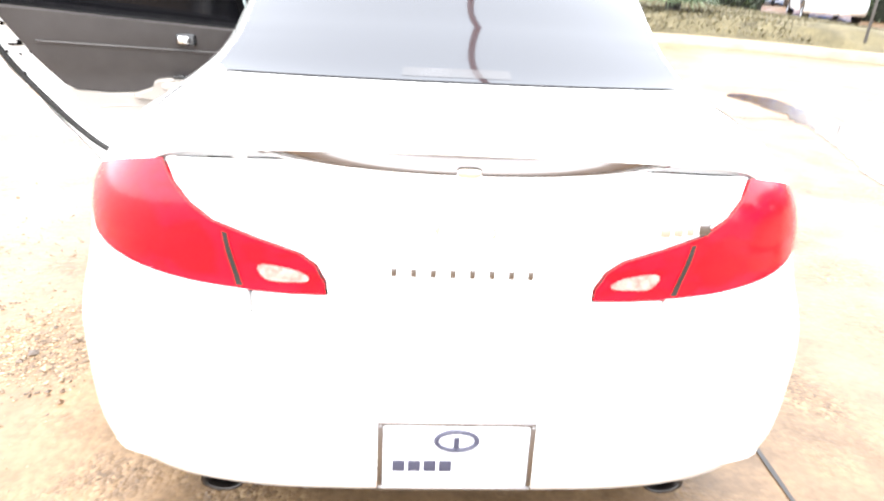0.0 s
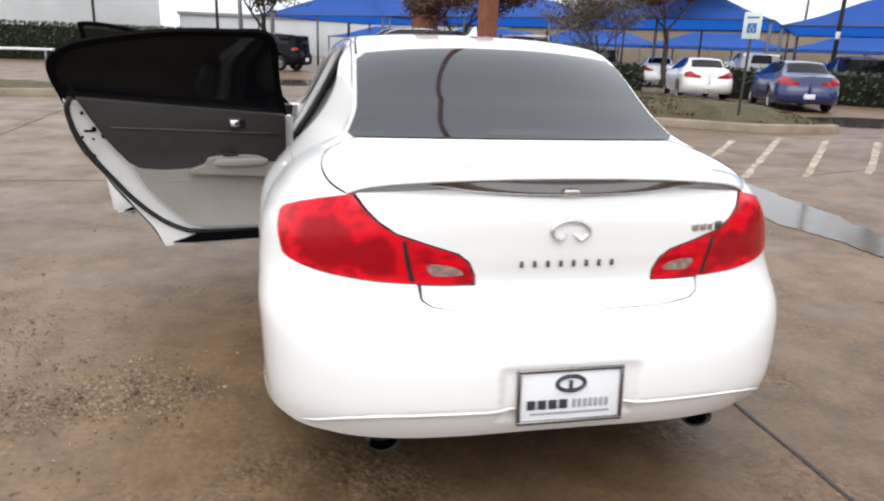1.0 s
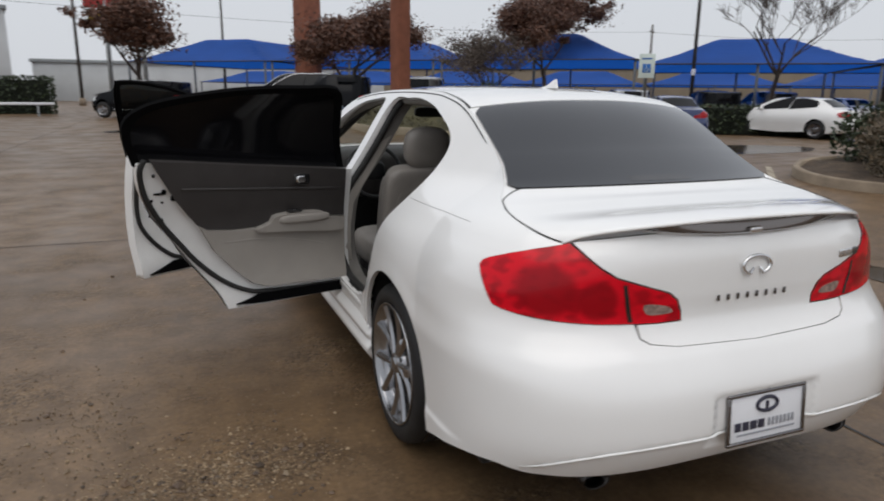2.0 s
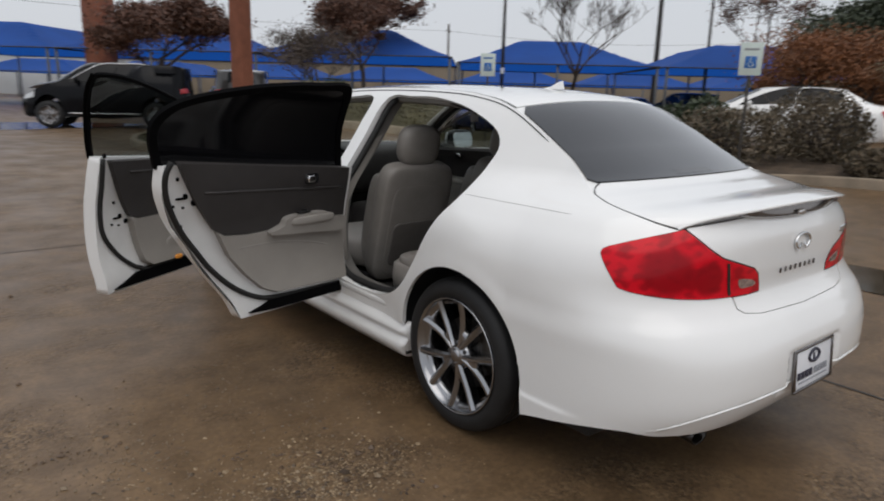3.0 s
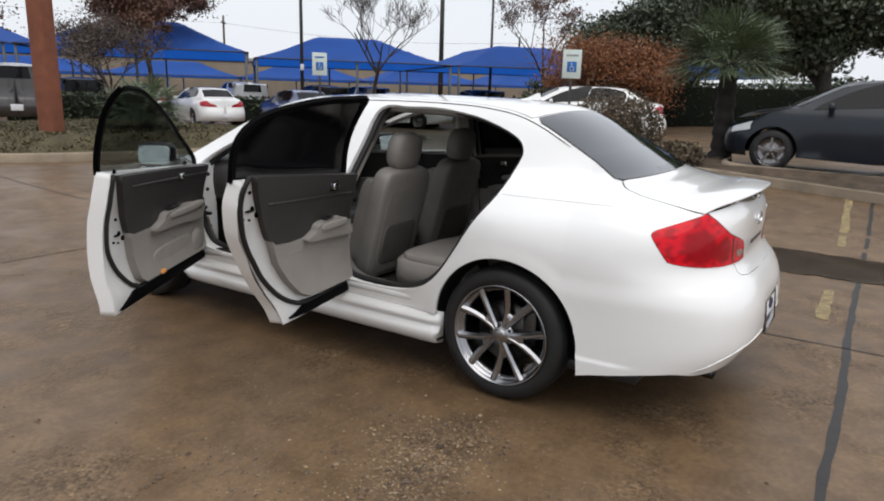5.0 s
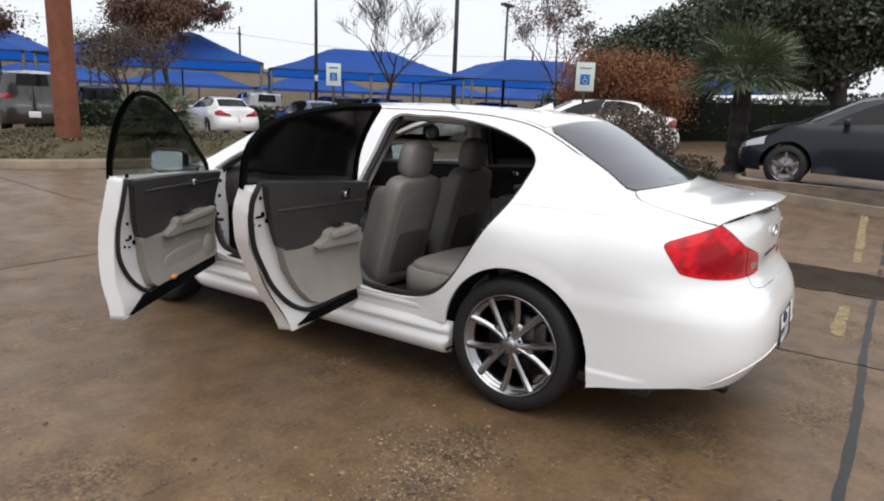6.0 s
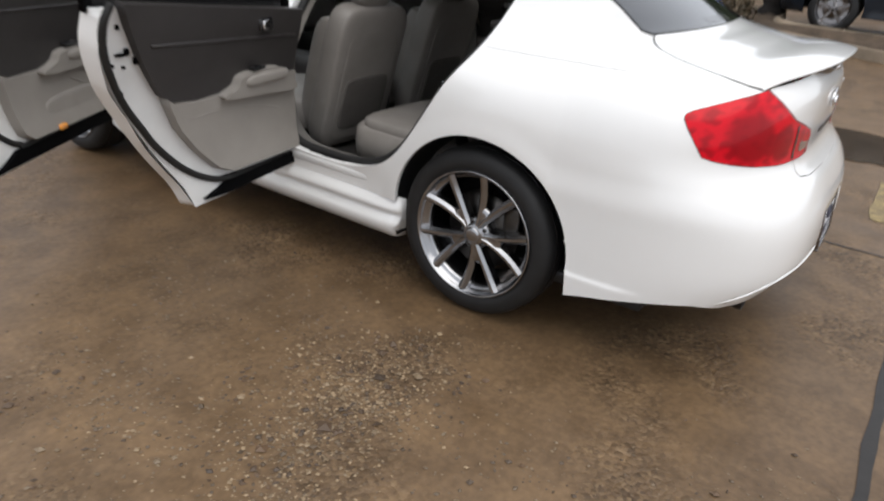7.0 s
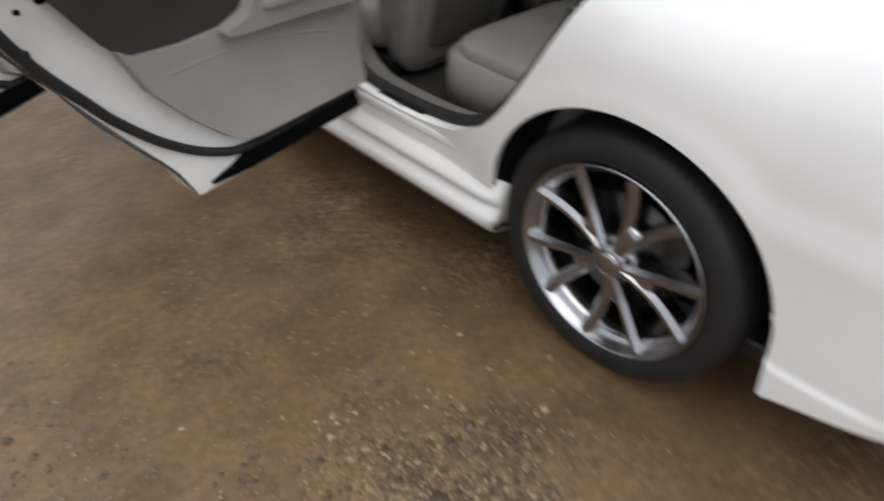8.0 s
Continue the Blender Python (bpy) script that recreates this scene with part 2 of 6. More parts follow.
def sheet(fn, loops, step, flange=0.0, mirror=False, offset=0.0, thick=0.0, middle=(0, 2.3, 0.6)):
    """A piece of a curved skin: the surface fn(a, b) within the loops, with edges turned inwards by flange (or a back at depth thick)."""
    loops = [[(float(p[0]), float(p[1])) for p in loop] for loop in loops]
    verts2, edges = [], []
    for loop in loops:
        base = len(verts2)
        verts2 += [Vector(p) for p in loop]
        edges += [(base + i, base + (i + 1) % len(loop)) for i in range(len(loop))]
    rim = len(verts2)
    a0, a1 = min(p[0] for p in loops[0]), max(p[0] for p in loops[0])
    b0, b1 = min(p[1] for p in loops[0]), max(p[1] for p in loops[0])
    border = np.array([p for loop in loops for p in loop])
    row = 0
    b = b0 + step * 0.5
    while b < b1:
        a = a0 + step * (0.5 if row % 2 else 0.25)
        while a < a1:
            if inside(a, b, loops) and np.min(np.abs(border[:, 0] - a) + np.abs(border[:, 1] - b)) > step * 0.55:
                verts2.append(Vector((a, b)))
            a += step
        b += step
        row += 1
    out = geometry.delaunay_2d_cdt(verts2, edges, [], 0, 1e-6)
    pts = out[0]
    faces = [f for f in out[2] if inside(sum(pts[i][0] for i in f) / len(f), sum(pts[i][1] for i in f) / len(f), loops)]
    core = Vector(middle)
    e = 0.004
    bm = bmesh.new()
    layer = bm.verts.layers.float_vector.new("skin_normal")
    front, normals = [], []
    for p in pts:
        q = Vector(fn(p[0], p[1]))
        nrm = (Vector(fn(p[0] + e, p[1])) - Vector(fn(p[0] - e, p[1]))).cross(Vector(fn(p[0], p[1] + e)) - Vector(fn(p[0], p[1] - e)))
        nrm = nrm.normalized() if nrm.length > 1e-12 else Vector((0, 0, 1))
        away = q - core
        if nrm.dot(Vector((away.x, away.y * 0.35, away.z))) < 0:
            nrm = -nrm
        normals.append(nrm)
        front.append(bm.verts.new(q + nrm * offset))
        front[-1][layer] = nrm
    for f in faces:
        vs = [front[i] for i in f]
        if len(set(vs)) < 3:
            continue
        face = bm.faces.new(vs)
        face.normal_update()
        if face.normal.dot(normals[f[0]]) < 0:
            face.normal_flip()
    bm.normal_update()
    if flange or thick:
        depth = flange or thick
        edge_list = [ed for ed in bm.edges if len(ed.link_faces) == 1 and max(abs(v.co.x) for v in ed.verts) > 0.0012]
        index = {v: i for i, v in enumerate(front)}
        top, low = {}, {}
        for ed in edge_list:
            for v in ed.verts:
                if v not in top:
                    top[v] = bm.verts.new(v.co)
                    low[v] = bm.verts.new(v.co - normals[index[v]] * depth)
        for ed in edge_list:
            lp = ed.link_loops[0]
            va, vb = lp.vert, lp.link_loop_next.vert
            bm.faces.new((top[vb], top[va], low[va], low[vb]))
        if thick:
            back = {}
            for v in list(front):
                back[v] = bm.verts.new(v.co - normals[index[v]] * depth)
            for f in faces:
                vs = [back[front[i]] for i in f]
                if len(set(vs)) == 3:
                    face = bm.faces.new(vs)
                    face.normal_update()
                    if face.normal.dot(normals[f[0]]) > 0:
                        face.normal_flip()
            for v, w in back.items():
                w[layer] = -normals[index[v]]
    if mirror:
        for v in bm.verts:
            v.co.x = -v.co.x
            v[layer] = Vector((-v[layer].x, v[layer].y, v[layer].z))
        bmesh.ops.reverse_faces(bm, faces=bm.faces[:])
    return bm


def join(*meshes):
    """One bmesh of several; the others are freed."""
    first = meshes[0]
    for other in meshes[1:]:
        tmp = bpy.data.meshes.new("tmp")
        other.to_mesh(tmp)
        other.free()
        first.from_mesh(tmp)
        bpy.data.meshes.remove(tmp)
    return first


def part(name, bm, mat, parent=None, label="", smooth=True, m=None):
    """Links a bmesh as one mesh object under a thing or a part."""
    data = bpy.data.meshes.new(name)
    bm.to_mesh(data)
    bm.free()
    for p in data.polygons:
        p.use_smooth = smooth
    if smooth and "skin_normal" in data.attributes:
        flat = np.zeros(len(data.vertices) * 3, dtype=np.float32)
        data.attributes["skin_normal"].data.foreach_get("vector", flat)
        rows = flat.reshape(-1, 3)
        data.normals_split_custom_set_from_vertices([Vector(r) if abs(r).sum() > 0.01 else data.vertex_normals[i].vector for i, r in enumerate(rows)])
        data.attributes.remove(data.attributes["skin_normal"])
    data.materials.append(mat)
    ob = new(name, data)
    if parent is not None:
        ob.parent = parent
    if m is not None:
        ob.matrix_basis = m
    if label:
        ob["label"] = label
    return ob


def thing(name, label, category, m=None, group="", kind=""):
    ob = new(name)
    ob.empty_display_size = 0.2
    if m is not None:
        ob.matrix_basis = m
    return tagged(ob, label, category, group, kind)


def box(size, at=(0, 0, 0), bevel=0.0, segments=2, m=None):
    bm = bmesh.new()
    bmesh.ops.create_cube(bm, size=1)
    for v in bm.verts:
        v.co = Vector((v.co.x * size[0], v.co.y * size[1], v.co.z * size[2]))
    if bevel:
        bmesh.ops.bevel(bm, geom=bm.edges[:], offset=bevel, segments=segments, affect="EDGES", profile=0.5)
    for v in bm.verts:
        v.co += Vector(at)
    if m is not None:
        bm.transform(m)
    return bm


def cushion(size, at=(0, 0, 0), e=0.45, m=None, nu=20, nv=12):
    """A soft rounded block; the smaller e, the squarer."""
    bm = bmesh.new()

    def f(v):
        return math.copysign(abs(v) ** e, v)
    rings = []
    for j in range(1, nv):
        w = math.pi * (j / nv - 0.5)
        rings.append([bm.verts.new((size[0] / 2 * f(math.cos(w)) * f(math.cos(2 * math.pi * i / nu)), size[1] / 2 * f(math.cos(w)) * f(math.sin(2 * math.pi * i / nu)),
                                    size[2] / 2 * f(math.sin(w)))) for i in range(nu)])
    lo, hi = bm.verts.new((0, 0, -size[2] / 2)), bm.verts.new((0, 0, size[2] / 2))
    for i in range(nu):
        k = (i + 1) % nu
        bm.faces.new((lo, rings[0][k], rings[0][i]))
        bm.faces.new((hi, rings[-1][i], rings[-1][k]))
        for j in range(nv - 2):
            bm.faces.new((rings[j][i], rings[j][k], rings[j + 1][k], rings[j + 1][i]))
    if m is not None:
        bm.transform(m)
    for v in bm.verts:
        v.co += Vector(at)
    return bm


def lathe(profile, n=48, axis="x", closed=False):
    """A body of revolution; profile: (distance along the axis, radius)."""
    bm = bmesh.new()
    rings = []
    for h, r in profile:
        ring = []
        for i in range(n):
            a = 2 * math.pi * i / n
            p = (h, r * math.cos(a), r * math.sin(a)) if axis == "x" else (r * math.cos(a), r * math.sin(a), h)
            ring.append(bm.verts.new(p))
        rings.append(ring)
    pairs = list(zip(rings, rings[1:])) + ([(rings[-1], rings[0])] if closed else [])
    for a, b in pairs:
        for i in range(n):
            k = (i + 1) % n
            bm.faces.new((a[i], a[k], b[k], b[i]))
    bmesh.ops.recalc_face_normals(bm, faces=bm.faces[:])
    return bm


def tube(points, radius, sides=8, close_ends=True):
    """A round bar along points; radius may be a list."""
    bm = bmesh.new()
    pts = [Vector(p) for p in points]
    rings = []
    up = None
    for i, p in enumerate(pts):
        way = (pts[min(i + 1, len(pts) - 1)] - pts[max(i - 1, 0)]).normalized()
        if up is None:
            up = way.orthogonal().normalized()
        up = (up - way * up.dot(way)).normalized()
        side = way.cross(up)
        r = radius[i] if isinstance(radius, (list, tuple)) else radius
        rings.append([bm.verts.new(p + (up * math.cos(2 * math.pi * k / sides) + side * math.sin(2 * math.pi * k / sides)) * r) for k in range(sides)])
    for a, b in zip(rings, rings[1:]):
        for k in range(sides):
            m = (k + 1) % sides
            bm.faces.new((a[k], a[m], b[m], b[k]))
    if close_ends:
        bm.faces.new(rings[0][::-1])
        bm.faces.new(rings[-1])
    return bm


# The roof line: the edge between flank and top (y, z), and the middle line (y, z), knot by knot from the boot to the bonnet.
EDGE = [(0.235, 0.998), (0.35, 1.03), (0.5, 1.062), (0.62, 1.10), (0.80, 1.205), (1.10, 1.362), (1.35, 1.418), (1.7, 1.437), (2.2, 1.437),
        (2.6, 1.415), (2.85, 1.37), (3.1, 1.26), (3.35, 1.13), (3.58, 1.01), (3.9, 0.955), (4.2, 0.90), (4.45, 0.82)]
MIDDLE = [(0.135, 1.033), (0.25, 1.062), (0.42, 1.085), (0.53, 1.108), (0.74, 1.222), (1.05, 1.398), (1.33, 1.447), (1.7, 1.463), (2.2, 1.468),
          (2.62, 1.455), (2.92, 1.425), (3.2, 1.31), (3.5, 1.165), (3.8, 1.03), (4.05, 0.985), (4.35, 0.92), (4.62, 0.80)]


def along(knots, v):
    i = max(0, min(len(knots) - 2, int(math.floor(v))))
    u = v - i
    p1, p2 = Vector(knots[i]), Vector(knots[i + 1])
    p0 = Vector(knots[i - 1]) if i > 0 else p1 * 2 - p2
    p3 = Vector(knots[i + 2]) if i + 2 < len(knots) else p2 * 2 - p1
    return 0.5 * (2 * p1 + (p2 - p0) * u + (2 * p0 - 5 * p1 + 4 * p2 - p3) * u * u + (3 * p1 - p0 - 3 * p2 + p3) * u ** 3)


def top_skin(k, v):
    """A point of the top: k from -1 (left edge) to 1, v along the knots."""
    e, c = along(EDGE, v), along(MIDDLE, v)
    s = s_at_y(e[0], e[1]) if e[0] < YC else e[0] - YC
    w = -skin(s, e[1])[0]
    q = abs(k) ** 2.3
    return (k * w, c[0] + (e[0] - c[0]) * q, c[1] + (e[1] - c[1]) * q)


def flank(y, z):
    """A point of the flank in plain y, z (rear corner included)."""
    return skin(s_at_y(y, z), z)


def ys(points):
    """Turns (y, z) into the skin's own (s, z)."""
    return [(s_at_y(y, z), z) for y, z in points]


# ---- the white saloon ----
REAR_OPENING = [(2.05, 1.388), (1.85, 1.400), (1.64, 1.398), (1.375, 1.358), (1.17, 1.285), (1.10, 1.21), (1.115, 1.12), (1.15, 1.0), (1.234, 0.862),
                (1.33, 0.705), (1.425, 0.575), (1.53, 0.495), (1.68, 0.450), (1.90, 0.442), (2.05, 0.462), (2.115, 0.56), (2.135, 0.75), (2.135, 0.97), (2.10, 1.2)]
FRONT_OPENING = [(2.19, 1.385), (2.4, 1.388), (2.62, 1.362), (2.85, 1.29), (3.1, 1.165), (3.32, 1.04), (3.40, 0.93), (3.38, 0.72), (3.33, 0.54), (3.24, 0.45),
                 (2.9, 0.432), (2.5, 0.432), (2.33, 0.45), (2.26, 0.55), (2.24, 0.8), (2.235, 1.0), (2.2, 1.22)]
LAMP_FRONT = [(-0.424, 0.806), (-0.412, 0.822), (-0.362, 0.893), (-0.350, 0.912), (-0.352, 0.924), (-0.366, 0.934), (-0.42, 0.956), (-0.48, 0.976), (-0.556, 0.997)]
LAMP_INNER = [(-0.602, 0.962), (-0.642, 0.931), (-0.684, 0.902), (-0.752, 0.874), (-0.812, 0.849), (-0.836, 0.824), (-0.850, 0.786), (-0.852, 0.762)]
LAMP_UNDER = [(-0.80, 0.760), (-0.742, 0.762), (-0.66, 0.766), (-0.576, 0.775), (-0.498, 0.787), (-0.45, 0.797)]
LAMP = LAMP_FRONT + LAMP_INNER + LAMP_UNDER
SEAM = [(p[0], p[1]) for p in straight([(-0.12, 0.52), (-0.22, 0.60), (-0.34, 0.71), (-0.424, 0.806)], 0.015)]
CENTRE_S = -0.67 * math.pi / 2
# the edge under the bumper: a ledge across the tail, the bottom edge along the sides
CREASE = [(-1.06, 0.424), (-0.9, 0.422), (-0.75, 0.42), (-0.66, 0.41), (-0.59, 0.388), (-0.5, 0.34), (-0.41, 0.32), (-0.25, 0.283), (-0.1, 0.25), (0, 0.24)]


def arch(axle, a0, a1, r=0.388, n=40):
    """Points (y, z) along a wheel arch, angles in degrees from straight ahead."""
    return [(axle + r * math.cos(radians(a0 + (a1 - a0) * i / n)), WHEEL_Z + r * math.sin(radians(a0 + (a1 - a0) * i / n))) for i in range(n + 1)]


def bumper_skin(s, z):
    p = Vector(skin(s, z))
    n = (Vector(skin(s + 0.004, z)) - Vector(skin(s - 0.004, z))).cross(Vector((0, 0, 1))).normalized()
    if n.dot(Vector((p.x, p.y - 1.2, 0))) < 0:
        n = -n
    p -= n * 0.020 * ease((lerp_table(CREASE, s) - z) / 0.022) * ease((-0.47 - s) / 0.10)
    # the side pieces kick out at their foot
    p += n * 0.007 * ease((0.335 - z) / 0.02) * ease((s + 0.34) / 0.12)
    # the shallow tray behind the number plate
    u = ease((0.215 - abs(p.x)) / 0.018) * ease((0.546 - z) / 0.012) * ease((z - 0.36) / 0.03)
    return p + Vector((0, 0.014 * u, 0))


SPOILER_BACK = [(0.0, 0.0), (0.3, 0.001), (0.5, 0.006), (0.7, 0.018), (0.86, 0.037), (0.94, 0.05), (1.0, 0.060)]


def deck_skin(k, v):
    """The boot lid's top with the spoiler drawn out of its rear end."""
    p = top_skin(k, v)
    u, a = 1 - v / 1.5, abs(k)
    if u <= 0:
        return p
    u = min(1.0, u)
    return (p[0], p[1] - lerp_table(SPOILER_BACK, u) * (1 - a ** 4), p[2] + 0.042 * math.sin(min(1.0, u / 0.95) * math.pi / 2) ** 1.7 * (1 - 0.45 * a ** 3 - 0.55 * a ** 14))


def build_wheel(name, rim_mat):
    """A wheel with its outer face at x = 0, looking along -x, hub at the origin."""
    half = 0.108
    hub = part(name, lathe([(0.014, 0.0), (0.012, 0.030), (0.014, 0.040), (0.024, 0.046), (0.03, 0.062), (0.05, 0.066), (0.085, 0.066)], 32), rim_mat)
    prof = [(0.205, 0.243), (0.212, 0.26), (0.216, 0.29), (0.207, 0.317), (0.19, 0.329), (0.15, 0.334), (0.108, 0.335), (0.066, 0.334), (0.026, 0.329),
            (0.008, 0.317), (0.0, 0.296), (-0.002, 0.278), (0.001, 0.265), (0.006, 0.2545), (0.014, 0.2505), (0.02, 0.243)]
    part("tyre", lathe(prof, 72, closed=True), TYRE, hub)
    for gx in (0.06, 0.108, 0.156):
        part("tread_groove", lathe([(gx - 0.004, 0.3345), (gx - 0.004, 0.3352), (gx + 0.004, 0.3352), (gx + 0.004, 0.3345)], 72), GLOSS_BLACK, hub)
    part("rim", lathe([(0.02, 0.2505), (0.001, 0.2535), (-0.003, 0.2505), (-0.001, 0.2465), (0.012, 0.2415), (0.026, 0.233), (0.030, 0.226), (0.034, 0.2195), (0.06, 0.214), (0.2, 0.209)], 72), rim_mat, hub)
    # five split spokes: two broad arms each, with a sunken web near the hub
    for k in range(5):
        mid = radians(113.6 + 72 * k)
        for side in (-1, 1):
            bm = bmesh.new()
            rows = []
            for i in range(13):
                u = i / 12
                a = mid + side * radians(8 + 10.5 * u ** 0.9)
                r = 0.036 + (0.240 - 0.036) * u
                wide = 0.0122 + 0.0012 * math.sin(math.pi * u) + 0.0060 * u
                x = 0.014 - 0.010 * u + 0.009 * math.sin(math.pi * u)
                c, q = math.cos(a), math.sin(a)
                t = Vector((0, -q, c)) * side
                p = Vector((x, r * c, r * q))
                rows.append([bm.verts.new(p + t * wide * f + Vector((dx, 0, 0))) for f, dx in ((1.15, 0.046), (1.0, 0.011), (0.30, 0.0), (-0.30, 0.0), (-1.0, 0.011), (-1.15, 0.046))])
            for a, b in zip(rows, rows[1:]):
                for j in range(6):
                    m = (j + 1) % 6
                    bm.faces.new((a[j], a[m], b[m], b[j]))
            bm.faces.new(rows[0][::-1])
            bm.faces.new(rows[-1])
            bmesh.ops.recalc_face_normals(bm, faces=bm.faces[:])
            part("spoke", bm, rim_mat, hub, smooth=False)
        bm = bmesh.new()
        rows = []
        for i in range(5):
            r = 0.045 + 0.075 * i / 4
            half = radians(9.0 + 2.0 * i / 4)
            rows.append([bm.verts.new((0.020 + 0.006 * (i == 4) + 0.003 * math.cos(math.pi * (j - 2) / 4), r * math.cos(mid + half * (j - 2) / 2), r * math.sin(mid + half * (j - 2) / 2))) for j in range(5)])
        rows.append([bm.verts.new((0.05, v.co.y, v.co.z)) for v in rows[-1]])
        for a, b in zip(rows, rows[1:]):
            for j in range(4):
                bm.faces.new((a[j], a[j + 1], b[j + 1], b[j]))
        bmesh.ops.recalc_face_normals(bm, faces=bm.faces[:])
        part("spoke_web", bm, rim_mat, hub)
        a = mid + radians(36)
        part("wheel_nut", lathe([(0.0, 0.0), (0.0, 0.009), (0.02, 0.010)], 6), GLOSS_BLACK, hub, m=pose(0.022, 0.052 * math.cos(a), 0.052 * math.sin(a)))
    part("hub_cap", lathe([(0.004, 0.0), (0.005, 0.02), (0.009, 0.030), (0.02, 0.033)], 32), rim_mat, hub, "plain hub cap")
    part("brake_disc", lathe([(0.085, 0.05), (0.085, 0.155), (0.105, 0.155), (0.105, 0.05)], 48), STEEL, hub)
    part("brake_caliper", box((0.05, 0.07, 0.15), (0.09, -0.13, 0.06), 0.012), STEEL, hub)
    return hub


def build_saloon():
    car = thing("saloon_car", "white four-door saloon with both near-side doors open", "car")
    rail = [(p[0], p[1]) for p in (along(EDGE, 0.25 * i) for i in range(0, 53))]      # boot corner to the cowl
    # -- flanks with their door openings
    for mirror in (False, True):
        outer = ys(arch(REAR_AXLE, 4, 166)) + ys(straight([(0.676, 0.44), (0.66, 0.47)], 0.03))
        outer += SEAM + LAMP_FRONT[1:-1] + [(-0.545, 0.994)]
        outer += ys(rail) + ys(straight([(3.58, 1.01), (3.44, 0.98), (3.43, 0.70), (3.39, 0.5), (3.37, 0.365)], 0.05)[1:])
        outer += ys(straight([(3.37, 0.365), (1.43, 0.365)], 0.06)[1:])
        rear_hole = ys([(p[0], p[1]) for p in spline(REAR_OPENING, 4, True)])
        front_hole = ys([(p[0], p[1]) for p in spline(FRONT_OPENING, 4, True)])
        part("body_side", sheet(skin, [outer, rear_hole, front_hole], 0.022, flange=0.018, mirror=mirror), WHITE_PAINT, car)
        # front wing
        wing = straight([(3.60, 1.00), (3.45, 0.975), (3.44, 0.70), (3.40, 0.5), (3.38, 0.36), (3.51, 0.30)], 0.04)
        wing = ys([(p[0], p[1]) for p in wing]) + ys(arch(FRONT_AXLE, 172, 20, n=30))
        wing += [(s, z) for s, z in [(YF - YC + 0.30, 0.50), (YF - YC + 0.38, 0.66), (YF - YC + 0.30, 0.80)]]
        wing += ys([(p[0], p[1]) for p in (along(EDGE, 15 - 0.25 * i) for i in range(8))])
        part("front_wing", sheet(skin, [wing], 0.045, flange=0.03, mirror=mirror), WHITE_PAINT, car)
        # sill with its stepped skirt
        prof = [(0.845, 0.37), (0.868, 0.355), (0.884, 0.335), (0.888, 0.315), (0.872, 0.305), (0.878, 0.29), (0.892, 0.272), (0.893, 0.245), (0.876, 0.22), (0.858, 0.195), (0.80, 0.185)]
        bm = bmesh.new()
        rows = []
        for i in range(41):
            y = 1.405 + (3.49 - 1.405) * i / 40
            k = 0.012 * ease((0.07 - min(y - 1.405, 3.49 - y)) / 0.07)
            rows.append([bm.verts.new(((x - k) * (1 if mirror else -1), y + (0.03 if i == 0 and z < 0.26 else 0), z)) for x, z in prof])
        for a, b in zip(rows, rows[1:]):
            for j in range(len(prof) - 1):
                bm.faces.new((a[j], a[j + 1], b[j + 1], b[j]))
        bm.faces.new(rows[0])
        bm.faces.new(rows[-1][::-1])
        bmesh.ops.recalc_face_normals(bm, faces=bm.faces[:])
        part("sill_skirt", bm, WHITE_PAINT, car, "white side skirt with two raised steps")
    # -- rear bumper
    half = ys([(0.648, 0.234), (0.650, 0.27), (0.653, 0.31)]) + ys(arch(REAR_AXLE, 181, 167, n=6)) + ys([(0.676, 0.44), (0.66, 0.47)])
    half += SEAM + [(q[0], q[1] - 0.002) for q in LAMP_UNDER[:0:-1]] + [(-0.748, 0.72), (-0.768, 0.7035), (-0.83, 0.692)]
    half += [(s, 0.692 - 0.008 * (s + 0.83) / (CENTRE_S + 0.83)) for s in (-0.9, -0.97, CENTRE_S)]
    half += [(CENTRE_S, 0.682 - 0.0155 * i) for i in range(1, 25)]
    half += [(p[0], p[1]) for p in spline([(CENTRE_S, 0.312), (-0.9, 0.308), (-0.75, 0.302), (-0.6, 0.298), (-0.53, 0.304), (-0.47, 0.316), (-0.41, 0.314), (-0.25, 0.275), (-0.17, 0.255), (s_at_y(0.648, 0.234), 0.234)], 4)[1:-1]]
    bm = join(sheet(bumper_skin, [half], 0.016, flange=0.04), sheet(bumper_skin, [half], 0.016, flange=0.04, mirror=True))
    bmesh.ops.remove_doubles(bm, verts=[v for v in bm.verts if abs(v.co.x) < 0.0008], dist=0.001)
    cover = part("rear_bumper", bm, WHITE_PAINT, car, "white rear bumper cover")
    for sx in (1, -1):
        path = [Vector(bumper_skin(s, lerp_table(CREASE, s) - 0.004)) for s in [-1.04 + 0.024 * i for i in range(24)]]
        path = [Vector((p.x * sx, p.y, p.z)) for p in path]
        part("bumper_crease", tube(path, [0.001, 0.003] + [0.0045] * 19 + [0.004, 0.002, 0.001], 8), WHITE_PAINT, cover)
    # -- boot lid: rear face and top
    face = [(-0.562, 1.0)] + [(q[0] - 0.004, q[1] + 0.003) for q in LAMP_INNER[:-1]] + [(-0.856, 0.757), (-0.80, 0.756), (-0.750, 0.757), (-0.753, 0.722), (-0.771, 0.706), (-0.83, 0.694)]
    face += [(s, 0.694 - 0.008 * (s + 0.83) / (CENTRE_S + 0.83)) for s in (-0.9, -0.97, CENTRE_S)]
    face += [(CENTRE_S, 0.686 + 0.0215 * i) for i in range(1, 17)]
    for i in range(1, 14):
        q = top_skin(i / 14, 0.0)
        face.append((s_at_x(q[0], q[2]), q[2]))
